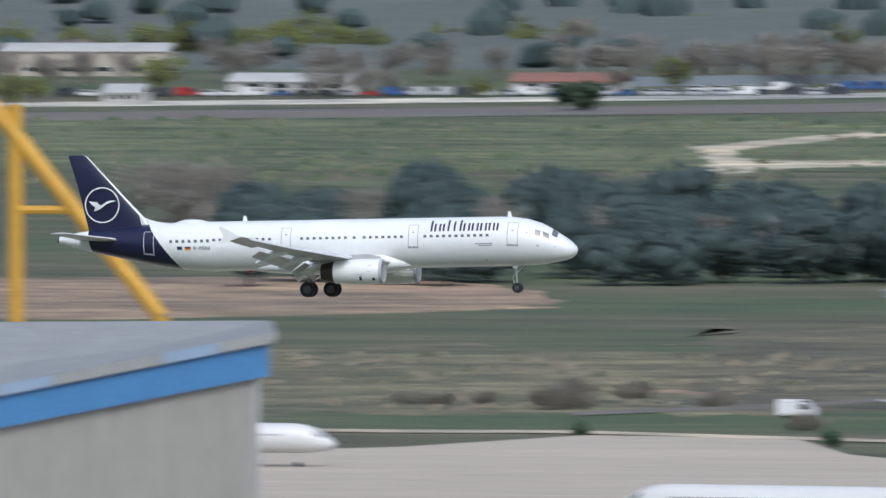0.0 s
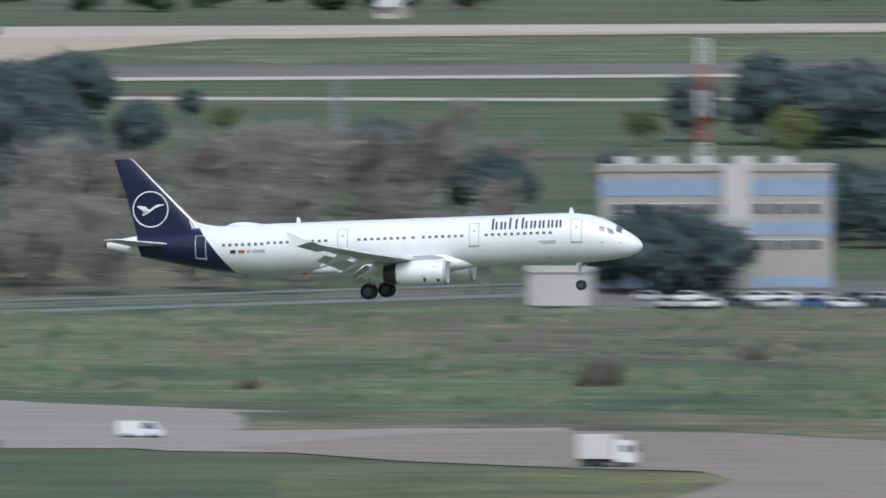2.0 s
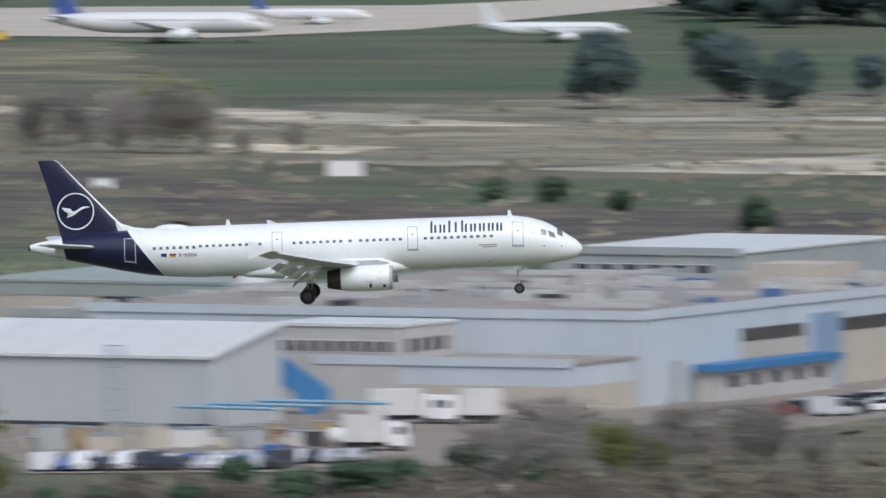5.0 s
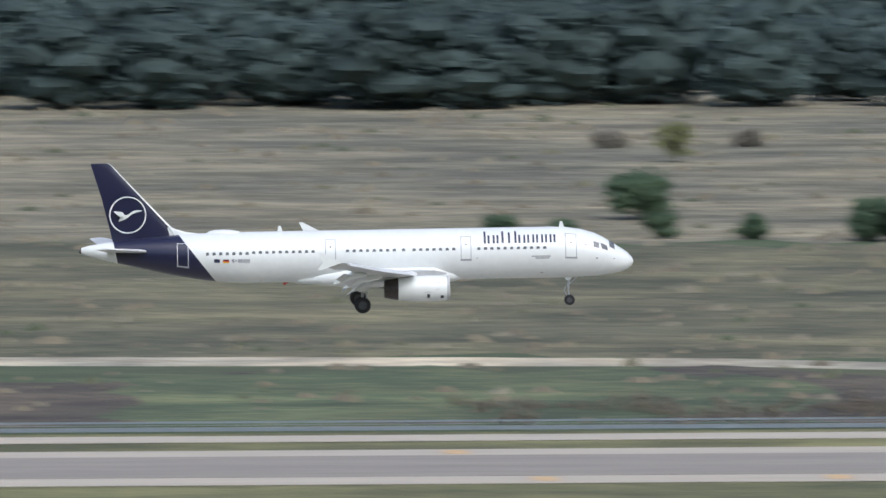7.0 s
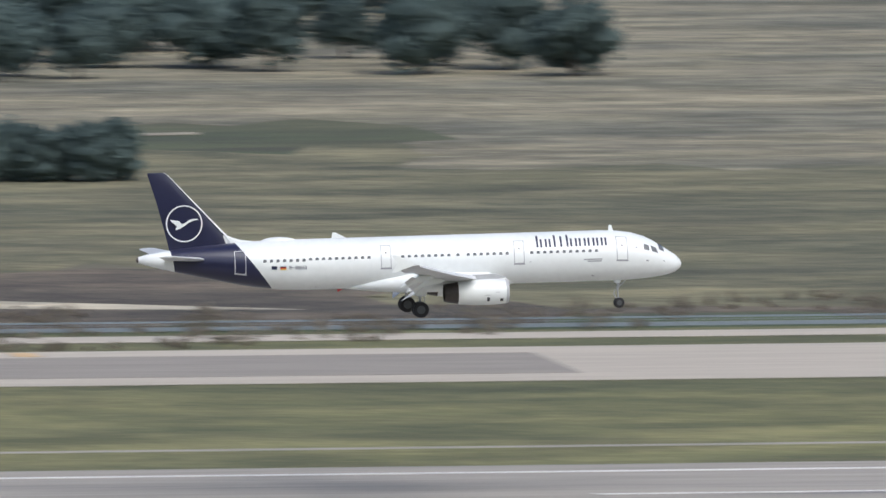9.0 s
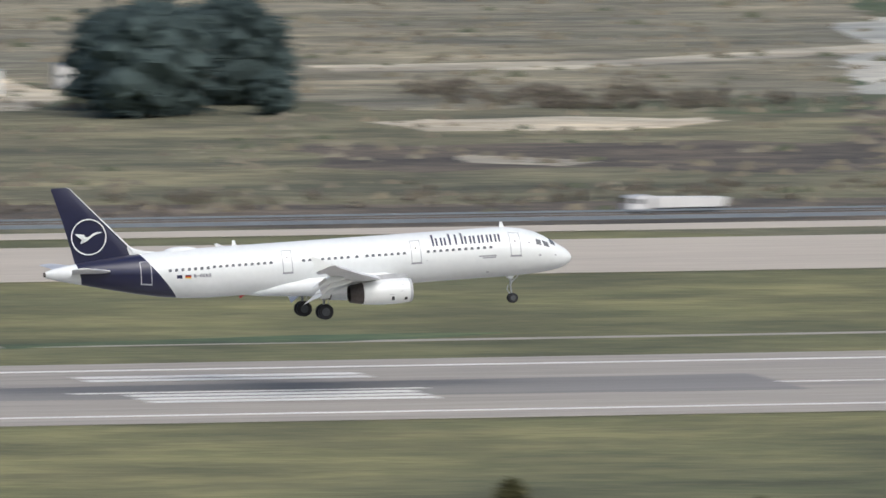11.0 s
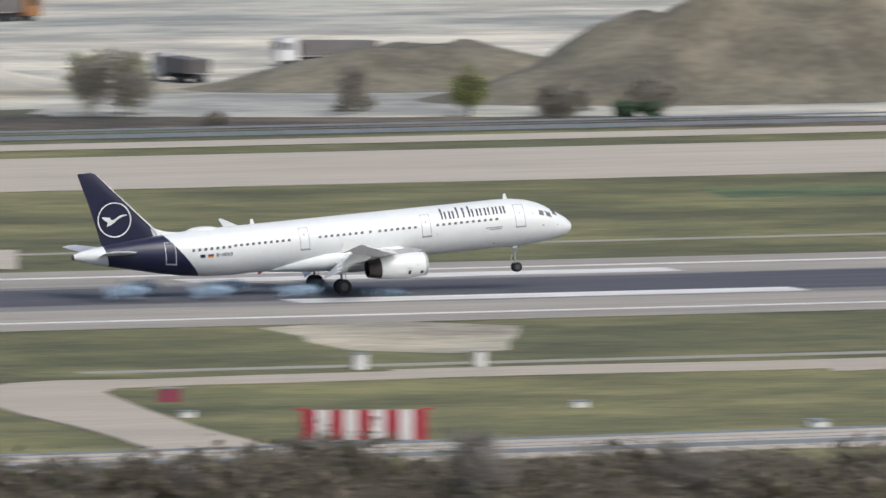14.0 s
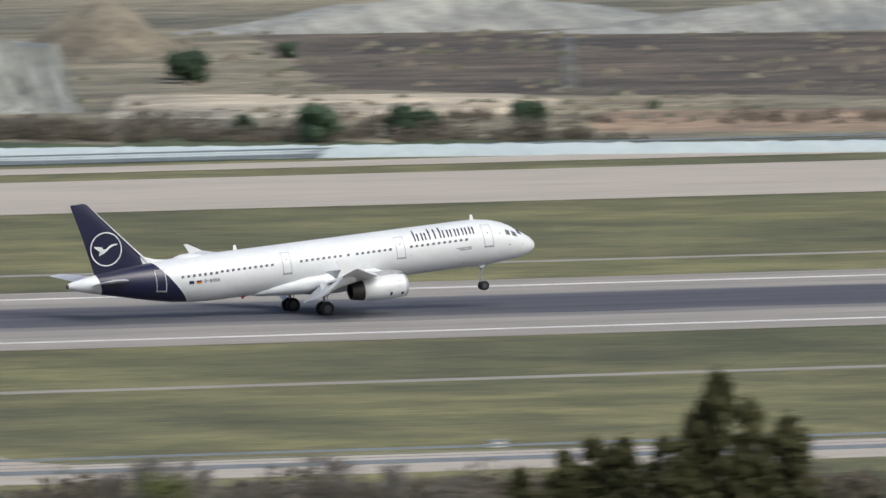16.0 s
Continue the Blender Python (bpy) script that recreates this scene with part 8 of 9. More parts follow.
HANGARWALL = mat("weathered_hangar_panel", (0.30, 0.29, 0.265), 0.7, size=2, stretch=(1, 1, 6), second=(0.225, 0.218, 0.195))
HANGARROOF = mat("weathered_sheet_roof", (0.30, 0.315, 0.315), 0.8, size=4, second=(0.235, 0.25, 0.25))
# the big hangar with its blue fascia, close to the apron
hx, hy = -604.1, 2352.3
hangar = empty("hangar", pose(hx, hy, 0, 0, 0, 15), "large pale ribbed hangar with a sloping blue fascia", "building")
SL = 0.19
bm = bmesh.new()
plate(bm, [(-48, 0.8, -0.1), (-1.2, 0.8, -0.1), (-1.2, 0.8, 20.6), (-48, 0.8, 20.6 - 46.8 * SL)], 46, 1)
part("wall", bm, HANGARWALL, hangar)
for i in range(30):
    x = -2.4 - 1.5 * i
    part("wall_rib", boxed(x - 0.12, x + 0.12, 0.62, 0.8, -0.1, 20.5 + (x + 1.2) * SL), WALLGREY, hangar)
part("corner_post", boxed(-1.3, -0.7, 0.5, 1.1, -0.1, 20.6), WALLGREY, hangar)
bm = bmesh.new()
plate(bm, [(-48, 0, 20.4 - 48 * SL), (0.4, 0, 20.4), (0.4, 0, 23.8), (-48, 0, 23.8 - 48 * SL)], 46, 1)
part("blue_fascia", bm, BLUECLAD, hangar, "blue sheet fascia under the roof")
for i in range(8):
    x = 0.9 - 6.1 * i
    bm = bmesh.new()
    plate(bm, [(x - 6.0, -0.5, 23.9 + (x - 6.0) * SL), (x, -0.5, 23.9 + x * SL), (x, -0.5, 25.1 + x * SL), (x - 6.0, -0.5, 25.1 + (x - 6.0) * SL)], 0.7, 1)
    part("roof_edge_panel", bm, BLUEGLASS if i % 3 == 1 else HANGARROOF, hangar)
bm = bmesh.new()
loft(bm, [[(q, 0.25, 25.1 + q * SL), (q, 46, 24.9), (q, 46, 23.2 + q * SL * 0.5), (q, 0.25, 24.2 + q * SL)] for q in (-48, 1.2)])
part("roof", bm, HANGARROOF, hangar)
# yellow gantry behind the hangar
CY = hy + 62
crane = empty("gantry_crane", Matrix.Translation((hx, CY, 0)), "yellow steel gantry crane rising behind the hangar", "crane")
(ax, az), (bx_, bz), (px_, pz), (qx, qz) = (-664.6, 51.3), (-641.6, 23.4), (-658.8, 40.3), (-652.7, 35.6)
crane.location = (0, 2450, 0)
part("leg", rod(bmesh.new(), (ax, 0, az), (bx_, 0, bz), 0.95, n=10), CRANEYELLOW, crane)
part("leg", rod(bmesh.new(), (bx_, 0, bz), (bx_ - 2, 0, 0), 0.95, n=10), CRANEYELLOW, crane)
part("leg", rod(bmesh.new(), (px_, 0, az * 0.93), (px_, 0, 0), 0.85, n=10), CRANEYELLOW, crane)
part("cross_beam", rod(bmesh.new(), (px_, 0, qz), (qx, 0, qz), 0.5, n=8), CRANEYELLOW, crane)

# office block with blue bands
OFFICEWALL = mat("weathered_office_wall", (0.37, 0.355, 0.32), 0.85, size=3, stretch=(1, 1, 3), second=(0.29, 0.28, 0.25))
bx = (-445.1, 2862.6, 31.0, 15.7)
blk = building(bx[0], bx[1], bx[2] * 0.98, bx[3], 16, 8, OFFICEWALL, ROOFPALE, "four-storey beige block with light blue window bands", bands=((bx[3] - 3.4, bx[3] - 1.2, BLUEGLASS), (bx[3] * 0.45, bx[3] * 0.56, BLUEGLASS), (0.2, 1.6, BLUEGLASS)), windows=((bx[3] * 0.62, 1.6, 12, -14, 14), (bx[3] * 0.32, 1.5, 12, -14, 14)))
part("stair_tower", boxed(1.0, 4.6, -1.0, 4, -0.1, bx[3] + 0.6), WALLWHITE, blk)
for i in range(5):
    part("roof_unit", boxed(-13 + 5.2 * i, -10.5 + 5.2 * i, 3, 7, bx[3] + 0.3, bx[3] + 1.6), WALLWHITE, blk)
building(-382.8, 2816.9, 24.9, 9.7, 12, 4, WALLWHITE, ROOFPALE, "plain white two-storey building")
building(-369.3, 2811.8, 16.6, 7.1, 10, 4, WALLWHITE, ROOFPALE, "white building with dark window bands", windows=((4.2, 1.3, 10, -7.5, 7.5), (1.2, 1.3, 10, -7.5, 7.5)))
building(-356.5, 2803.1, 12.3, 6.5, 9, 4, TILE, ROOFPALE, "reddish brick wing with a flat roof")
building(-353.0, 2793.7, 20.2, 4.9, 9, 2, WALLWHITE, ROOFPALE, "low white building with blue doors", windows=((0.4, 2.6, 6, -9, 9),))
building(-456.5, 2803.7, 7.8, 4.6, 5, 0, WALLWHITE, ROOFPALE, "small white cabin beside a car park")
for q in ((-378.6, 2789.6, 5.1, 2.5), (-366.4, 2779.3, 5.0, 2.4), (-355.8, 2783.2, 7.2, 2.7), (-131.0, 2211.2, 5.7, 2.0)):
    cabinet(q[0], q[1], q[2], q[3], 2.4, CONTAINERBLUE, "blue steel container beside a building", "container")
building(-403.1, 3152.5, 5.4, 2.2, 6, 0, WALLBEIGE, ROOFPALE, "small pale building among pines")
building(-410.8, 3386.8, 5.5, 1.9, 6, 0, WALLWHITE, ROOFPALE, "small white building among pines")
building(-314.8, 3624.8, 14.5, 2.8, 12, 0, WALLBEIGE, ROOFPALE, "low pale building in the field")
building(-240.3, 3325.6, 20.9, 4.9, 14, 0, WALLBEIGE, ROOFPALE, "low beige building behind pines")
building(-221.2, 3332.3, 11.0, 3.3, 10, 0, WALLWHITE, ROOFPALE, "low white building behind pines")
cabinet(-223.7, 2853.0, 7.5, 2.5, 2.5, DARKRED, "red advertising board beside a road", "billboard")
cabinet(-123.4, 2822.6, 4.5, 2.0, 0.8, MASTWHITE, "blank white board on the field", "billboard")
cabinet(-152.4, 2781.9, 2.7, 1.4, 0.8, MASTWHITE, "small blank white board", "billboard")
cabinet(452.1, 2283.0, 6.1, 2.7, 3, MASTWHITE, "white site trailer on the sand", "site_trailer")
cabinet(465.5, 2294.7, 3.3, 2.6, 3, MASTWHITE, "white site trailer beside trees", "site_trailer")
hut = building(619.6, 2218.3, 5.1, 2.3, 4, 0, WALLWHITE, ROOFGREEN, "small white hut with dark windows at the quarry", windows=((1.0, 0.8, 3, -1.9, 1.9),))
lattice("hut_mast", 620.8, 2227.0, 9, 1.4, 1, "grey lattice mast on a hut", 0.9)

# the industrial halls, all turned the same way
HALLTURN = -22.5
HALLROOF = mat("white_sheet_roof", (0.65, 0.66, 0.64), 0.6, size=6, stretch=(1, 3, 1), second=(0.56, 0.57, 0.555))
HALLWALL = mat("pale_cladding", (0.50, 0.52, 0.515), 0.6, size=4, stretch=(1, 1, 3), second=(0.43, 0.45, 0.45))
BLUEGREY = mat("blue_grey_cladding", (0.53, 0.575, 0.61), 0.6, size=4, stretch=(1, 1, 3), second=(0.45, 0.495, 0.53))

# the white shed: a roof that rises in one slope from the front eave
hall = empty("factory_hall", pose(-134.3, 2199.0, 0, 0, 0, HALLTURN - 1), "long pale grey metal shed with a white sloping roof", "building")
bm = bmesh.new()
loft(bm, [[(q, 0, -0.1), (q, 0, 7.0), (q, 16, 9.6), (q, 16, -0.1)] for q in (-27.3, 27.3)])
part("wall", bm, HALLWALL, hall)
bm = bmesh.new()
loft(bm, [[(q, -0.4, 6.95), (q, -0.4, 7.25), (q, 16.3, 9.95), (q, 16.3, 9.66)] for q in (-27.7, 27.7)])
part("roof", bm, HALLROOF, hall, "white sheet-metal roof")
rib = mesh_of("wall_rib", boxed(-0.05, 0.05, -0.06, 0.0, 0, 6.9), HALLWALL)
for i in range(27):
    shared("wall_rib", rib, hall, Matrix.Translation((-26.3 + 2.02 * i, 0, 0)))
seam = mesh_of("roof_seam", boxed(-0.06, 0.06, -0.4, 16.2, 0, 0.07), ROOFPALE)
for i in range(13):
    shared("roof_seam", seam, hall, pose(-26 + 4.3 * i, 0, 7.26, math.degrees(math.atan2(2.7, 16.7)), 0, 0))
# matt dark grey strip along the foot of the front wall
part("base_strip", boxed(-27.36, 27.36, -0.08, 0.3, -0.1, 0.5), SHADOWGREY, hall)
part("wall_sign", boxed(-18.5, -15.8, -0.12, -0.02, 2.9, 3.1), WALLGREY, hall)

# the wide flat-roofed factory; its long end wall faces the car park
fw, fd, fh = 62.0, 89.0, 9.1
plant = building(-96.1, 2239.6, fw, fh, fd, HALLTURN, BLUEGREY, ROOFBROWN, "wide blue-grey factory with a cluttered flat gravel roof", "factory_hall")
part("parapet", boxed(fw / 2 - 0.1, fw / 2 + 0.2, 0.1, fd + 0.2, fh - 0.2, fh + 0.7), BLUEGREY, plant)
part("beige_panel", boxed(fw / 2, fw / 2 + 0.07, 24.6, 41.5, 0, 6.9), WALLBEIGE, plant)
part("beige_panel", boxed(fw / 2, fw / 2 + 0.07, 49.8, 88.5, 0, 6.6), WALLBEIGE, plant)
part("glazed_stairwell", boxed(fw / 2, fw / 2 + 0.5, 42.3, 49.2, 0, 7.8), BLUEGLASS, plant, "blue glazed stairwell")
part("doorway", boxed(fw / 2, fw / 2 + 0.06, 7.5, 9.5, 0, 4.4), WALLGREY, plant)
pane = mesh_of("window", boxed(0.07, 0.12, -0.85, 0.85, 0, 1.35), GLASS)
for y in [25.6 + 2.0 * i for i in range(8)] + [50.8 + 2.0 * i for i in range(19)]:
    shared("window", pane, plant, Matrix.Translation((fw / 2, y, 5.6)))
rnd = random.Random(5)
for i in range(70):
    px, py = rnd.uniform(-fw / 2 + 3, fw / 2 - 3), rnd.uniform(4, fd - 5)
    if i < 26:
        ln, z = rnd.uniform(4, 13), rnd.uniform(0.2, 0.9)
        part("roof_duct", boxed(px - ln / 2, px + ln / 2, py, py + 0.6, fh + 0.3 + z, fh + 0.7 + z), rnd.choice((WALLWHITE, ROOFPALE, WALLGREY)), plant)
        part("duct_stand", boxed(px - ln / 2, px - ln / 2 + 0.3, py, py + 0.5, fh + 0.3, fh + 0.35 + z), POSTMETAL, plant)
        part("duct_stand", boxed(px + ln / 2 - 0.3, px + ln / 2, py, py + 0.5, fh + 0.3, fh + 0.35 + z), POSTMETAL, plant)
    else:
        w, hh = rnd.uniform(0.7, 3.0), rnd.uniform(0.4, 1.4)
        part("roof_unit", boxed(px - w / 2, px + w / 2, py, py + rnd.uniform(1, 3), fh + 0.3, fh + 0.3 + hh, 0.05), rnd.choice((WALLWHITE, WALLGREY, ROOFPALE, ROOFPALE, SHADOWGREY, TRUCKBLUE)), plant)
part("plant_room", boxed(12, 21, 70, 78, fh + 0.3, fh + 2.4), WALLBEIGE, plant)

# the low white block under a blue canopy along the end wall
canopy = empty("canopy", pose(-96.1, 2239.6, 0, 0, 0, HALLTURN), "blue sheet canopy over a low white block", "canopy")
part("canopy_wall", boxed(fw / 2 + 0.6, fw / 2 + 3.4, 12.0, 41.0, -0.1, 3.2), WALLWHITE, canopy)
part("canopy_roof", boxed(fw / 2 + 0.6, fw / 2 + 4.0, 11.3, 41.8, 3.2, 3.9), BLUECLAD, canopy)
for k in range(5):
    part("opening", boxed(fw / 2 + 3.38, fw / 2 + 3.46, 14 + 5.4 * k, 16.6 + 5.4 * k, 1.5, 2.7), GLASS, canopy)

# the low front wing with its pale parapet, and the office storey above it
building(-87.2, 2218.3, 28.3, 5.0, 15.5, HALLTURN, BLUEGREY, ROOFBROWN, "low factory wing with a blue-grey parapet over a beige wall", "factory_hall", bands=((0, 2.9, WALLBEIGE),))
office = building(-98.3, 2222.8, 14.4, 8.6, 13, HALLTURN, WALLWHITE, HALLROOF, "white office storey with a row of dark windows", "factory_hall", parapet=False, windows=((6.0, 1.25, 9, -6.6, 6.6),))
for k in range(4):
    shared("window", pane, office, pose(7.15, 2.6 + 2.6 * k, 6.0))

building(-131.0, 2411.9, 35.0, 4.6, 70, HALLTURN, WALLBEIGE, ROOFGREEN, "beige hall with a flat grey-green roof", "factory_hall", parapet=False, bands=((3.2, 4.65, ROOFGREEN),))
building(-75.4, 2496.8, 24.0, 4.1, 45, HALLTURN, WALLGREY, HALLROOF, "pale grey hall with a flat white roof", "factory_hall", windows=((0.5, 2.4, 6, -9, 9),))
annex = building(-124.0, 2298.0, 26.0, 6.2, 48, HALLTURN, WALLGREY, ROOFBROWN, "flat-roofed factory annex with roof clutter", "factory_hall")
for i in range(24):
    px, py, w = rnd.uniform(-11, 11), rnd.uniform(2, 45), rnd.uniform(0.8, 5.0)
    part("roof_unit", boxed(px - w / 2, px + w / 2, py, py + rnd.uniform(0.8, 2), 6.5, 6.5 + rnd.uniform(0.3, 1.1), 0.05), rnd.choice((WALLWHITE, WALLGREY, ROOFPALE, SHADOWGREY)), annex)
tank = empty("water_tank", Matrix.Translation((-113.2, 2354.0, 0)), "white round tank above the factory roofs", "tank")
part("shell", lathe(bmesh.new(), [(0, 2.3), (10.6, 2.3), (11.1, 1.8)], axis="z", n=24), MASTWHITE, tank)
part("rim", lathe(bmesh.new(), [(9.9, 2.38), (10.2, 2.38)], axis="z", n=24), POSTMETAL, tank)

# blue chute, pipe rack and stores in the yard
chute = empty("conveyor", Matrix.Translation((-101.2, 2216.0, 0)), "blue sloping conveyor housing beside a hall", "conveyor")
bm = bmesh.new()
plate(bm, [(-2.9, -1, 6.0), (-2.2, -1, 6.0), (2.7, -1, 2.6), (2.7, -1, 0.9), (0.9, -1, -0.05), (-0.2, -1, -0.05), (-0.9, -1, 2.2), (-2.9, -1, 3.6)], 2.0, 1)
part("housing", bm, BLUECLAD, chute)
for x in (-1.6, 0.4, 2.2):
    part("post", boxed(x - 0.1, x + 0.1, -0.8, -0.6, 0, 2.6), POSTMETAL, chute)
pipes = empty("pipe_rack", Matrix.Translation((-101.5, 2186.0, 0)), "low blue pipe rack in the yard", "pipes")
PIPEBLUE = mat("faded_blue_pipe", (0.20, 0.34, 0.45), 0.6, vary=0.2, size=2)
for k, (x0, x1) in enumerate(((-11, -1), (-8, 4), (-3, 10))):
    part("pipe", rod(bmesh.new(), (x0, k * 0.6, 2.4 + 0.25 * k), (x1, k * 0.6, 2.1 + 0.25 * k), 0.2, n=8), PIPEBLUE, pipes)
for k in range(6):
    part("stand", boxed(-10.5 + 4 * k, -10.3 + 4 * k, -0.2, 1.4, 0, 2.1), POSTMETAL, pipes)
lattice("yard_tower", -118.5, 2183.0, 8.6, 1.7, 1, "dark steel lattice tower before the shed", 0.9)
rnd = random.Random(9)
RUSTY = mat("rusty_sheet", (0.27, 0.16, 0.10), 0.85, size=1.5, second=(0.19, 0.115, 0.08))
OCHRE = mat("ochre_sheet", (0.42, 0.31, 0.16), 0.8, size=1.5, second=(0.33, 0.25, 0.14))
for i in range(34):
    a, b = [(-124.7, 2152.3), (-91.3, 2159.7)]
    f = i / 34
    w = rnd.uniform(1.2, 3.2)
    cabinet(a[0] + (b[0] - a[0]) * f, a[1] + (b[1] - a[1]) * f + rnd.uniform(-7, 7), w, rnd.uniform(0.9, 2.5), rnd.uniform(1.2, 2.2), rnd.choice((WALLBEIGE, WALLBEIGE, RUSTY, RUSTY, OCHRE, TARP, WALLGREY, DRAIN, SHADOWGREY)), "weathered crate in an untidy storage yard", "crate")
for k in range(3):
    ves = empty("gas_tank", pose(-93.6 + 0.7 * k, 2150.0 + 5 * k, 0), "white lying tank in the yard", "tank")
    bm = lathe(bmesh.new(), [(-2.4, 0.05), (-2.3, 0.5), (-1.9, 0.85), (1.9, 0.85), (2.3, 0.5), (2.4, 0.05)], n=18)
    for v in bm.verts:
        v.co.z += 1.25
    part("shell", bm, MASTWHITE, ves)
    for x in (-1.4, 1.4):
        part("saddle", boxed(x - 0.15, x + 0.15, -0.6, 0.6, 0, 0.75), POSTMETAL, ves)
PALESHED = mat("pale_green_blue_sheet", (0.37, 0.44, 0.435), 0.6, size=2, second=(0.30, 0.37, 0.37))
for x, y, w, h, d, m, rf, lb in (
        (-187.2, 2186.0, 9.6, 3.6, 9, PALESHED, HALLROOF, "pale green-blue container shed with a white roof"),
        (-177.2, 2178.0, 7.6, 2.7, 8, PALESHED, HALLROOF, "low pale green-blue container shed"),
        (-180.6, 2204.0, 6.0, 4.0, 6, PALESHED, ROOFPALE, "pale container shed between trucks"),
        (-197.6, 2186.0, 11.6, 1.9, 6, RUSTY, ROOFPALE, "low reddish lean-to with a pale roof"),
        (-163.0, 2190.0, 5.4, 3.1, 6, mat("light_blue_sheet", (0.32, 0.41, 0.49), 0.6, size=2), HALLROOF, "light blue container with a white roof")):
    shed = building(x, y, w, h, d, -14, m, rf, lb, "container_shed", parapet=False)
    part("door_leaf", boxed(w / 2 - 1.8, w / 2 - 0.4, -0.07, 0, 0, h * 0.8), SHADOWGREY if w > 8 else m, shed)

# far houses behind the fields
far_rows = ((-1286.5, 4800.7, 25.5, 4.3), (-1194.6, 4499.3, 35.8, 6.8), (-1126.7, 4272.1, 7.9, 2.6), (-1171.0, 4688.3, 16.1, 2.7), (-1137.1, 4754.1, 7.5, 3.3), (-1099.6, 4756.1, 10.0, 1.8), (-1030.5, 4553.5, 8.4, 5.7), (-997.3, 4579.6, 7.8, 3.0), (-922.7, 4533.9, 17.8, 4.0), (-931.1, 4642.4, 6.1, 3.0), (-1039.0, 4589.6, 7.8, 4.2), (-1114.2, 4362.9, 27.7, 1.7), (-1058.1, 4366.8, 23.0, 2.0), (-716.4, 4195.5, 4.4, 1.5))
for i, q in enumerate(far_rows):
    building(q[0], q[1], q[2], max(2.2, q[3] * 0.75), 10, (i * 7) % 9 - 4, (WALLWHITE, WALLBEIGE)[i % 3 == 1], (ROOFPALE, TILE)[i % 2 == 0 and i != 2], "distant pale house with a low roof", "house", gable=1.6, windows=((0.9, 1.1, 4, -q[2] * 0.4, q[2] * 0.4),))
wall_row = [(-1058.5, 4418.2), (-937.2, 4509.1)]
w = empty("boundary_wall", Matrix.Translation((wall_row[0][0], wall_row[0][1], 0)), "long dark blue-grey boundary wall before the houses", "wall")
dx, dy = wall_row[1][0] - wall_row[0][0], wall_row[1][1] - wall_row[0][1]
w.rotation_euler[2] = math.atan2(dy, dx)
part("wall_face", boxed(0, math.hypot(dx, dy) * 1.6, 0, 0.4, 0, 2.0), RAILBLUE, w)

# distant trees between the houses, and the wooded rise that closes the view
for k, (pa, kind, n, h) in enumerate((([(-1283.6, 4619.2), (-989.9, 4714.4)], "spring", 46, 8.5), ([(-1242.7, 4471.9), (-946.1, 4564.2)], "bare", 50, 7.5), ([(-1278.5, 4891.3), (-1022.5, 4932.5)], "spring", 34, 9), ([(-1374.1, 4944.8), (-1034.4, 4990.0)], "pine", 44, 11), ([(-1415.7, 5094.5), (-1051.8, 5140.4)], "pine", 44, 12), ([(-1017.1, 4640.4), (-792.0, 4696.5)], "pine", 26, 10), ([(-910.7, 4313.2), (-720.8, 4341.9)], "round", 24, 5), ([(-868.1, 4276.2), (-644.2, 4367.4)], "round", 34, 6), ([(-867.5, 4110.9), (-812.9, 4112.4)], "round", 8, 7))):
    belt(kind, pa[0], pa[1], n, h, 60 + k, 1.5, 160, "distant trees")
bm = bmesh.new()
nx, ny = 120, 10
vs = [[bm.verts.new((-3600 + 7200 * i / nx, 4560 + 90 * j + 30 * noise.noise(Vector((i * 0.15, j, 0))), (j / ny) ** 1.2 * 75 + 7 * noise.noise(Vector((i * 0.4, j * 0.7, 2))) * min(1, j))) for i in range(nx + 1)] for j in range(ny + 1)]
for j in range(ny):
    for i in range(nx):
        bm.faces.new((vs[j][i], vs[j][i + 1], vs[j + 1][i + 1], vs[j + 1][i]))
tagged(new("wooded_rise", mesh_of("wooded_rise", bm, mat("far_woods", (0.13, 0.15, 0.13), 0.95, size=14, stretch=(2, 1, 1), second=(0.09, 0.105, 0.10)))), "low wooded rise in the far distance", "hill", kind="structure")
rng = np.random.default_rng(12)
cs = np.stack([rng.uniform(-1800, 900, 1500), 0 * np.zeros(1500), np.zeros(1500)], 1)
f = rng.uniform(0, 0.75, 1500)
cs[:, 1] = 4560 + 900 * f
cs[:, 2] = f ** 1.2 * 75 + 3
woods = new("far_woods", clump_mesh("far_woods", cs, rng.uniform(3, 6, 1500), 0, 0.1, rng, PINELEAF))
tagged(woods, "distant dark green woods on the rise", "woods", kind="stuff")


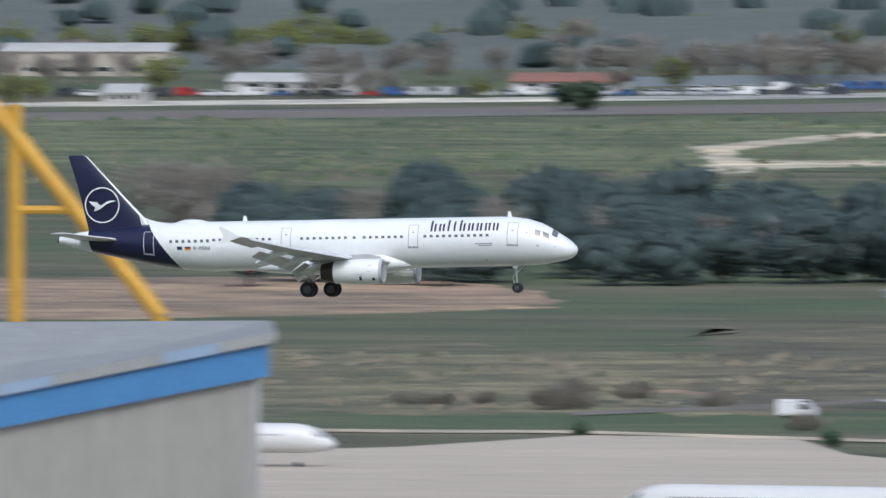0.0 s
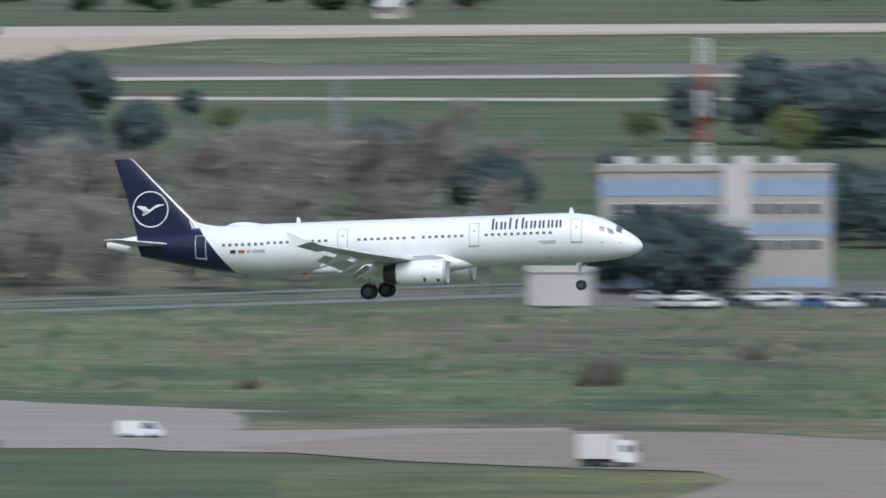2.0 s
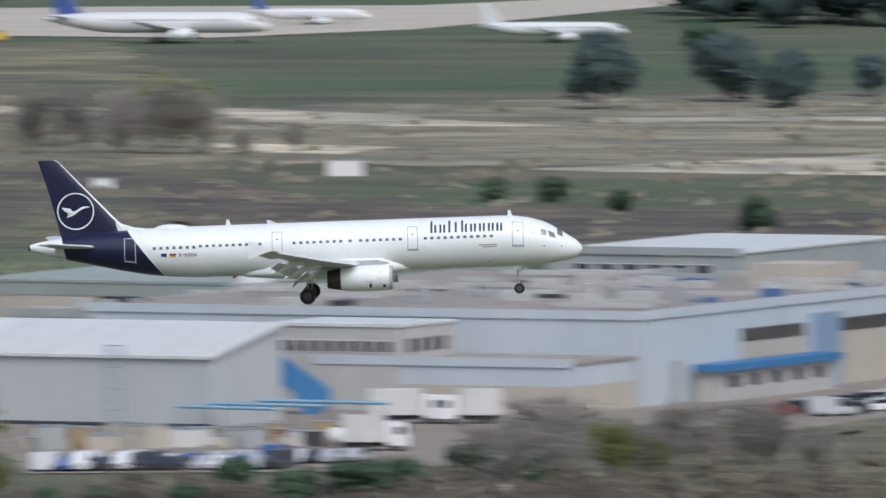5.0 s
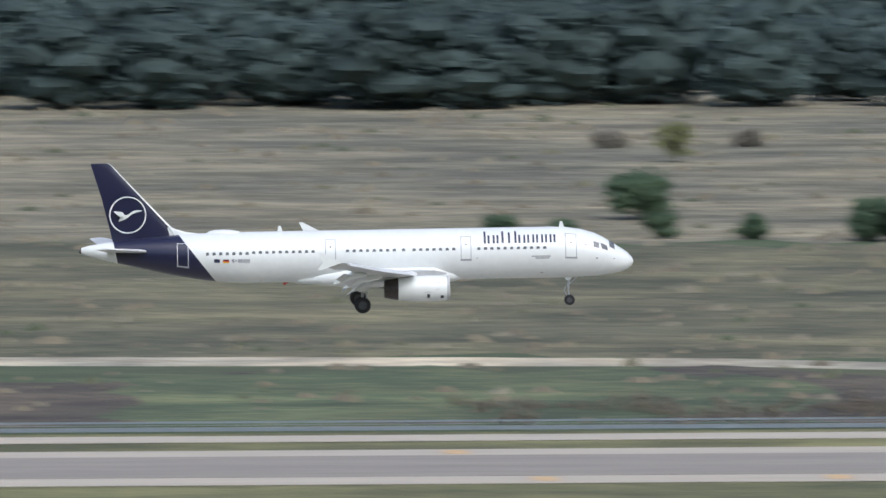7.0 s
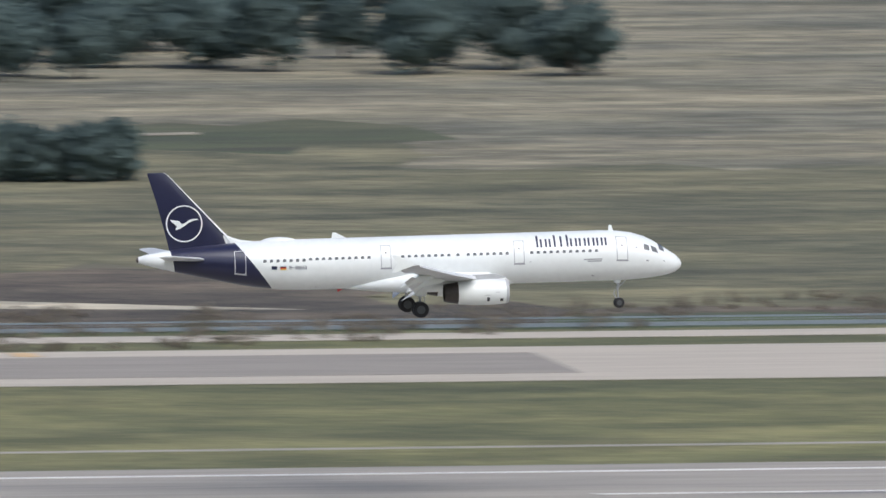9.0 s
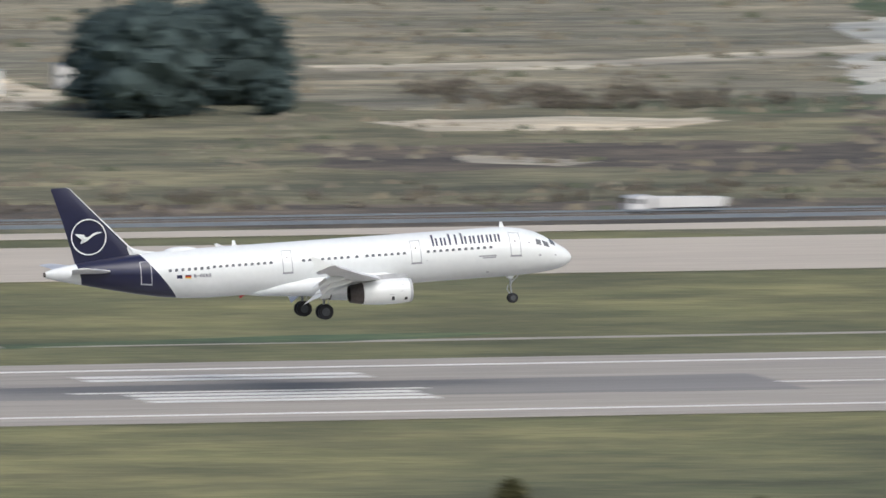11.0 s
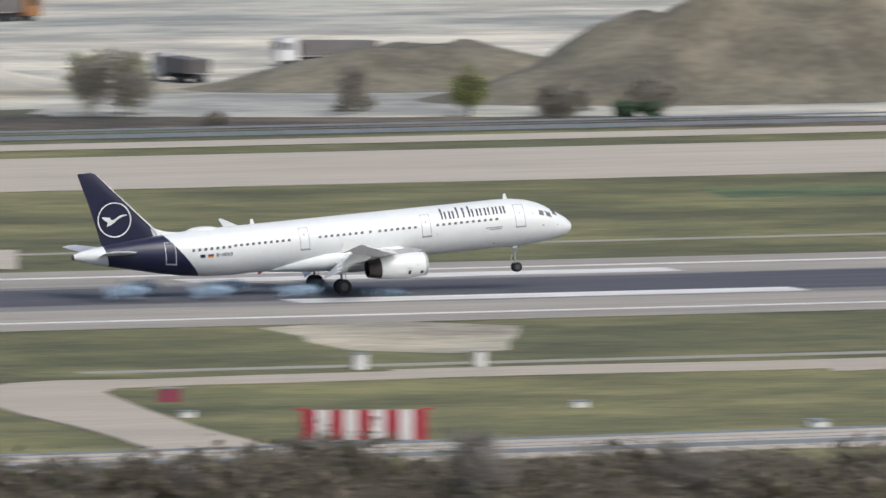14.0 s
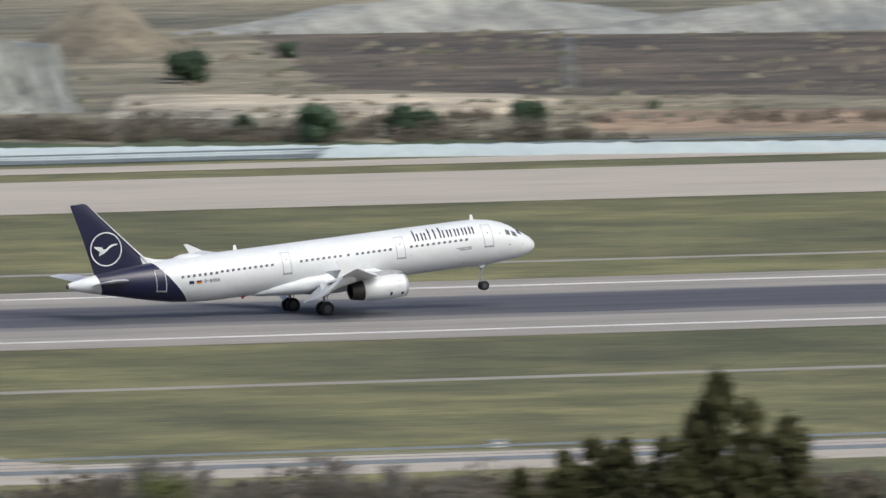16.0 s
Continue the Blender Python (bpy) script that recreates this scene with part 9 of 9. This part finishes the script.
# ---- parked airliners ----
def banded(name, bands):
    """Fin paint in level bands: (up to this height, colour)."""
    m = mat(name, (0.7, 0.7, 0.7), 0.35, vary=0.05, coat=0.3)
    n, l = m.node_tree.nodes, m.node_tree.links
    tc, sp, mr, r = n.new("ShaderNodeTexCoord"), n.new("ShaderNodeSeparateXYZ"), n.new("ShaderNodeMapRange"), n.new("ShaderNodeValToRGB")
    mr.inputs["From Min"].default_value, mr.inputs["From Max"].default_value = 0.0, 10.0
    l.new(tc.outputs["Object"], sp.inputs[0])
    lean = n.new("ShaderNodeMath")
    lean.operation = "MULTIPLY_ADD"
    lean.inputs[1].default_value = 0.45
    l.new(sp.outputs["X"], lean.inputs[0])
    rise = n.new("ShaderNodeMath")
    rise.inputs[1].default_value = 42.2 * 0.45
    l.new(sp.outputs["Z"], rise.inputs[0])
    l.new(rise.outputs[0], lean.inputs[2])
    l.new(lean.outputs[0], mr.inputs["Value"])
    l.new(mr.outputs[0], r.inputs[0])
    r.color_ramp.interpolation = "CONSTANT"
    for k in range(len(bands) - 2):
        r.color_ramp.elements.new(0.5)
    for e, (z, c) in zip(r.color_ramp.elements, bands):
        e.position, e.color = z / 10, (*c, 1)
    l.new(r.outputs[0], n["Principled BSDF"].inputs["Base Color"])
    return m


RED, YEL, WHT, BLU = (0.46, 0.03, 0.085), (0.58, 0.34, 0.03), (0.66, 0.66, 0.655), (0.05, 0.09, 0.28)
DULLWHITE = mat("dull_white_paint", (0.66, 0.67, 0.66), 0.35, vary=0.06, size=3, coat=0.2)
PAINTS = {"red": (livery("white_and_red_paint", WHT, RED, -30.4, 1.6), banded("red_white_yellow_fin", ((0, RED), (6.1, WHT), (6.9, YEL)))),
          "plain": (DULLWHITE, DULLWHITE), "mark": (DULLWHITE, DULLWHITE),
          "blue": (livery("white_over_blue_paint", WHT, WHT, -99, 0), banded("blue_fin", ((0, BLU), (9.9, BLU)))),
          "small_red": (livery("white_and_orange_paint", WHT, (0.6, 0.12, 0.08), -30.5, 1.2), banded("orange_fin", ((0, (0.62, 0.3, 0.2)), (5.5, WHT))))}
PARKED_LABEL = {"red": "parked white airliner with a red tail and yellow fin top", "plain": "parked all-white airliner on the apron", "mark": "parked white airliner with a red mark on its fin", "blue": "parked white airliner with a dark blue fin", "small_red": "parked white jet with a reddish tail"}


def parked(x, y, heading, s, paint):
    """An airliner on its wheels; x, y is the foot of the fin; heading 0 has the nose towards +x."""
    at = Matrix.Translation((x, y, 3.5 * s)) @ pose(0, 0, 0, 0, 0, heading) @ Matrix.Diagonal((s, s, s, 1)) @ Matrix.Translation((42.0, 0, 0))
    ob = empty("parked_airliner", at, PARKED_LABEL[paint], "airplane", "parked airliners")
    body, finp = PAINTS[paint]
    part("fuselage", fuselage_mesh(bmesh.new(), 32), body, ob)
    bm = bmesh.new()
    loft(bm, [[(p[0], p[2], z) for p in airfoil(le, te - le, 0, 0, 0.1)] for z, le, te in ((1.9, 35.6, 42.2), (2.9, 37.4, 42.5), (8.3, 41.6, 43.9))])
    part("fin", bm, finp, ob)
    for side in (-1, 1):
        part("tailplane", loft(bmesh.new(), [airfoil(le, c, z, side * yy, 0.10) for yy, le, c, z in ((0.5, 38.7, 3.6, 1.5), (6.2, 42.1, 1.4, 2.1))]), SHADOWGREY if paint == "red" else WINGGREY, ob)
        part("wing", loft(bmesh.new(), [airfoil(le, c, z, yy, th) for yy, le, c, z, th in wing_stations(side)]), WINGGREY, ob)
        bm = lathe(bmesh.new(), [(-14.6, 0.9), (-14.8, 1.04), (-16.5, 1.12), (-18.6, 0.95), (-19.8, 0.6)], n=20)
        for v in bm.verts:
            v.co += Vector((0, side * 5.75, -1.6))
        part("engine", bm, WHITE, ob)
        bm = rod(bmesh.new(), (-21.9, side * 3.8, -0.9), (-21.9, side * 3.8, -2.9), 0.14)
        leg = part("main_landing_gear", bm, GREYMETAL, ob)
        for q in (-0.45, 0.45):
            shared("tyre", _main_tyre, leg, pose(-21.9, side * 3.8 + q, -2.9))
    leg = part("nose_landing_gear", rod(bmesh.new(), (-5.1, 0, -1.2), (-5.1, 0, -3.1), 0.08), GREYMETAL, ob)
    for q in (-0.25, 0.25):
        shared("tyre", _nose_tyre, leg, pose(-5.1, q, -3.11))
    win = mesh_of("cabin_window", boxed(-0.12, 0.12, -0.01, 0.01, -0.17, 0.17), WINDOWGLASS)
    for i in range(48):
        p = skin(7.2 + 0.52 * i, angle_at(1.08), 0.012)
        for sd in (1, -1):
            shared("cabin_window", win, ob, Matrix.Translation((p.x, p.y * sd, p.z)))
    for side in (1, -1):
        bm = bmesh.new()
        skin_patch(bm, 1.5, 3.0, 0.7, 1.15, 0.014, 3, 6, side)
        part("cockpit_window", bm, COCKPIT, ob)
        if paint in ("red", "plain", "mark"):
            for k in range(6):
                bm = bmesh.new()
                skin_patch(bm, 8.0 + 1.0 * k, 8.75 + 1.0 * k, angle_at(2.1), angle_at(1.45), 0.013, 1, 4, side)
                part("name_bar", bm, REDLIGHT, ob) if paint != "plain" else bm.free()
        if paint == "mark":
            for z in (5.6, 4.6):
                part("fin_mark", boxed(-42.2, -41.0, side * 0.27 - 0.01, side * 0.27 + 0.01, z - 0.4, z + 0.4), REDLIGHT, ob)
    return ob


_main_tyre, _nose_tyre = wheel_mesh(0.6, 0.42)[0], wheel_mesh(0.39, 0.22)[0]
parked(-447.6, 2293.3, 176, 1.62, "red")
parked(-445.0, 2238.9, 176, 1.62, "red")
parked(-459.4, 2211.3, 172, 1.2, "red")
parked(-455.1, 2151.8, 172, 1.2, "red")
parked(-540.9, 2412.2, 168, 0.95, "plain")
parked(-515.0, 2376.6, 172, 0.95, "mark")
parked(-484.8, 2239.8, 178, 0.9, "blue")
parked(-610.3, 2735.0, -72, 0.72, "small_red")
parked(-595.1, 2754.7, 40, 0.45, "plain")
parked(-189.3, 3334.6, -3, 0.76, "blue")
parked(-163.1, 3414.7, -6, 0.42, "blue")
parked(-124.2, 3332.0, -4, 0.5, "plain")
parked(-693.8, 2589.2, 3, 0.88, "blue")
for q in ((-206.5, 3347.7), (-201.6, 3352.5)):
    cabinet(q[0], q[1], 6.5, 1.3, 2, GOLD, "yellow ground equipment on the far apron", "ground_equipment")

# ---- tyre smoke over the runway ----
def smoke_material():
    m = bpy.data.materials.new("tyre_smoke")
    m.use_nodes = True
    n, l = m.node_tree.nodes, m.node_tree.links
    b = n["Principled BSDF"]
    b.inputs["Base Color"].default_value = (0.50, 0.66, 0.80, 1)
    b.inputs["Roughness"].default_value = 1.0
    tc, t, r = n.new("ShaderNodeTexCoord"), n.new("ShaderNodeTexNoise"), n.new("ShaderNodeMapRange")
    t.inputs["Scale"].default_value, t.inputs["Detail"].default_value = 0.8, 4
    r.inputs["From Min"].default_value, r.inputs["From Max"].default_value = 0.4, 0.75
    r.inputs["To Min"].default_value, r.inputs["To Max"].default_value = 0.03, 0.55
    l.new(tc.outputs["Object"], t.inputs["Vector"])
    l.new(t.outputs[0], r.inputs["Value"])
    l.new(r.outputs[0], b.inputs["Alpha"])
    return m


SMOKE = smoke_material()
puffs = []
rng = np.random.default_rng(8)
_puff = clump_mesh("tyre_smoke", ellipsoid(rng, 26, (0, 0, 0), (2.2, 1.2, 0.45), 0.2), rng.uniform(0.3, 0.6, 26), 0, 0.1, rng, SMOKE)
PUFFS = [(13.62 + 0.05 * i, 592.0 + 3.6 * i, 1776 + (-3.8, 3.8)[i % 2], 0.5) for i in range(8)]
for t, x, y, z in PUFFS:
    o = new("tyre_smoke", _puff)
    o.matrix_basis = Matrix.Translation((x, y, -3.0))
    tagged(o, "thin bluish tyre smoke drifting over the runway", "smoke", "tyre smoke")
    puffs.append((o, t, x, y, z))


# ---- what moves ----
# seconds, place along the runway and height of the nose, yaw, pitch and bank of the airliner
FLIGHT = [(0, -429.51, 53.68, -0.66, 1.7, -1.78), (0.5, -394.42, 52.1, -0.79, 1.44, -2.38), (1, -356.33, 50.07, -1.08, 1.44, -2.54), (1.5, -321, 48.22, -1.15, 2.03, -1.95), 
    (2, -282.4, 46.32, -1.29, 2.71, -0.93), (2.5, -246.9, 44.5, -1.42, 2.99, 0.46), (3, -208.38, 42.55, -1.8, 3.05, 1.36), (3.5, -172.37, 40.84, -1.66, 2.91, 1.54), 
    (4, -133.57, 39.02, -1.02, 2.49, 1.48), (4.5, -97.67, 37.47, -0.29, 2.39, 1), (5, -58.73, 35.89, 0.07, 2.36, 0.43), (7.5, 130.42, 25.48, 0.66, 0.99, 1.63), 
    (8, 169.85, 23.39, 0.96, 1.13, 1.2), (10.5, 362.71, 12.88, 1.32, 2.75, -0.8), (11, 402.13, 11.05, 1.49, 3.45, -1.22), (11.5, 438.6, 9.74, 1.17, 4.07, -1.69), 
    (12, 478.26, 8.22, 0.85, 4.56, -2.22), (12.5, 515.1, 7.15, 0.38, 4.57, -2.41), (13, 554.72, 6.68, -0.43, 4.69, -1.35), (13.5, 591.35, 6, -0.87, 4.74, -0.79), 
    (14, 630.74, 5.69, -1.12, 4.79, -0.41), (14.5, 667.01, 5.77, -1.19, 4.4, -0.46), (15, 706.09, 5.64, -0.88, 4.42, -0.69), (15.5, 744.33, 5.56, -0.64, 5.25, -0.91), 
    (16, 781.67, 5.86, 0.2, 5.84, -0.25)]


def motions():
    walk(airliner, [(t, pose(x, 1776.0, z, bank, 0.45 - pitch, yaw)) for t, x, z, yaw, pitch, bank in FLIGHT])
    for sp, (hx, hy, hz) in spoilers:
        walk(sp, [(t, pose(hx, hy, hz, 0, a, 0)) for t, a in ((0, 0), (13.7, 0), (14.3, 12), (15.2, 14), (15.7, 38), (16, 42))])

    for o, t, x, y, z in puffs:
        walk(o, [(0, pose(x, y, -3.0)), (t - 0.1, pose(x, y, -3.0)), (t + 0.1, pose(x - 1, y, z)), (16, pose(x - 6, y, z + 1.5))])
    walk(moving_van, [(0, pose(VAN[0][0] - 12 * 1.5, VAN[0][1], 0, 0, 0, -3)), (16, pose(VAN[0][0] + 12 * 14.5, VAN[0][1], 0, 0, 0, -3))])


motions()
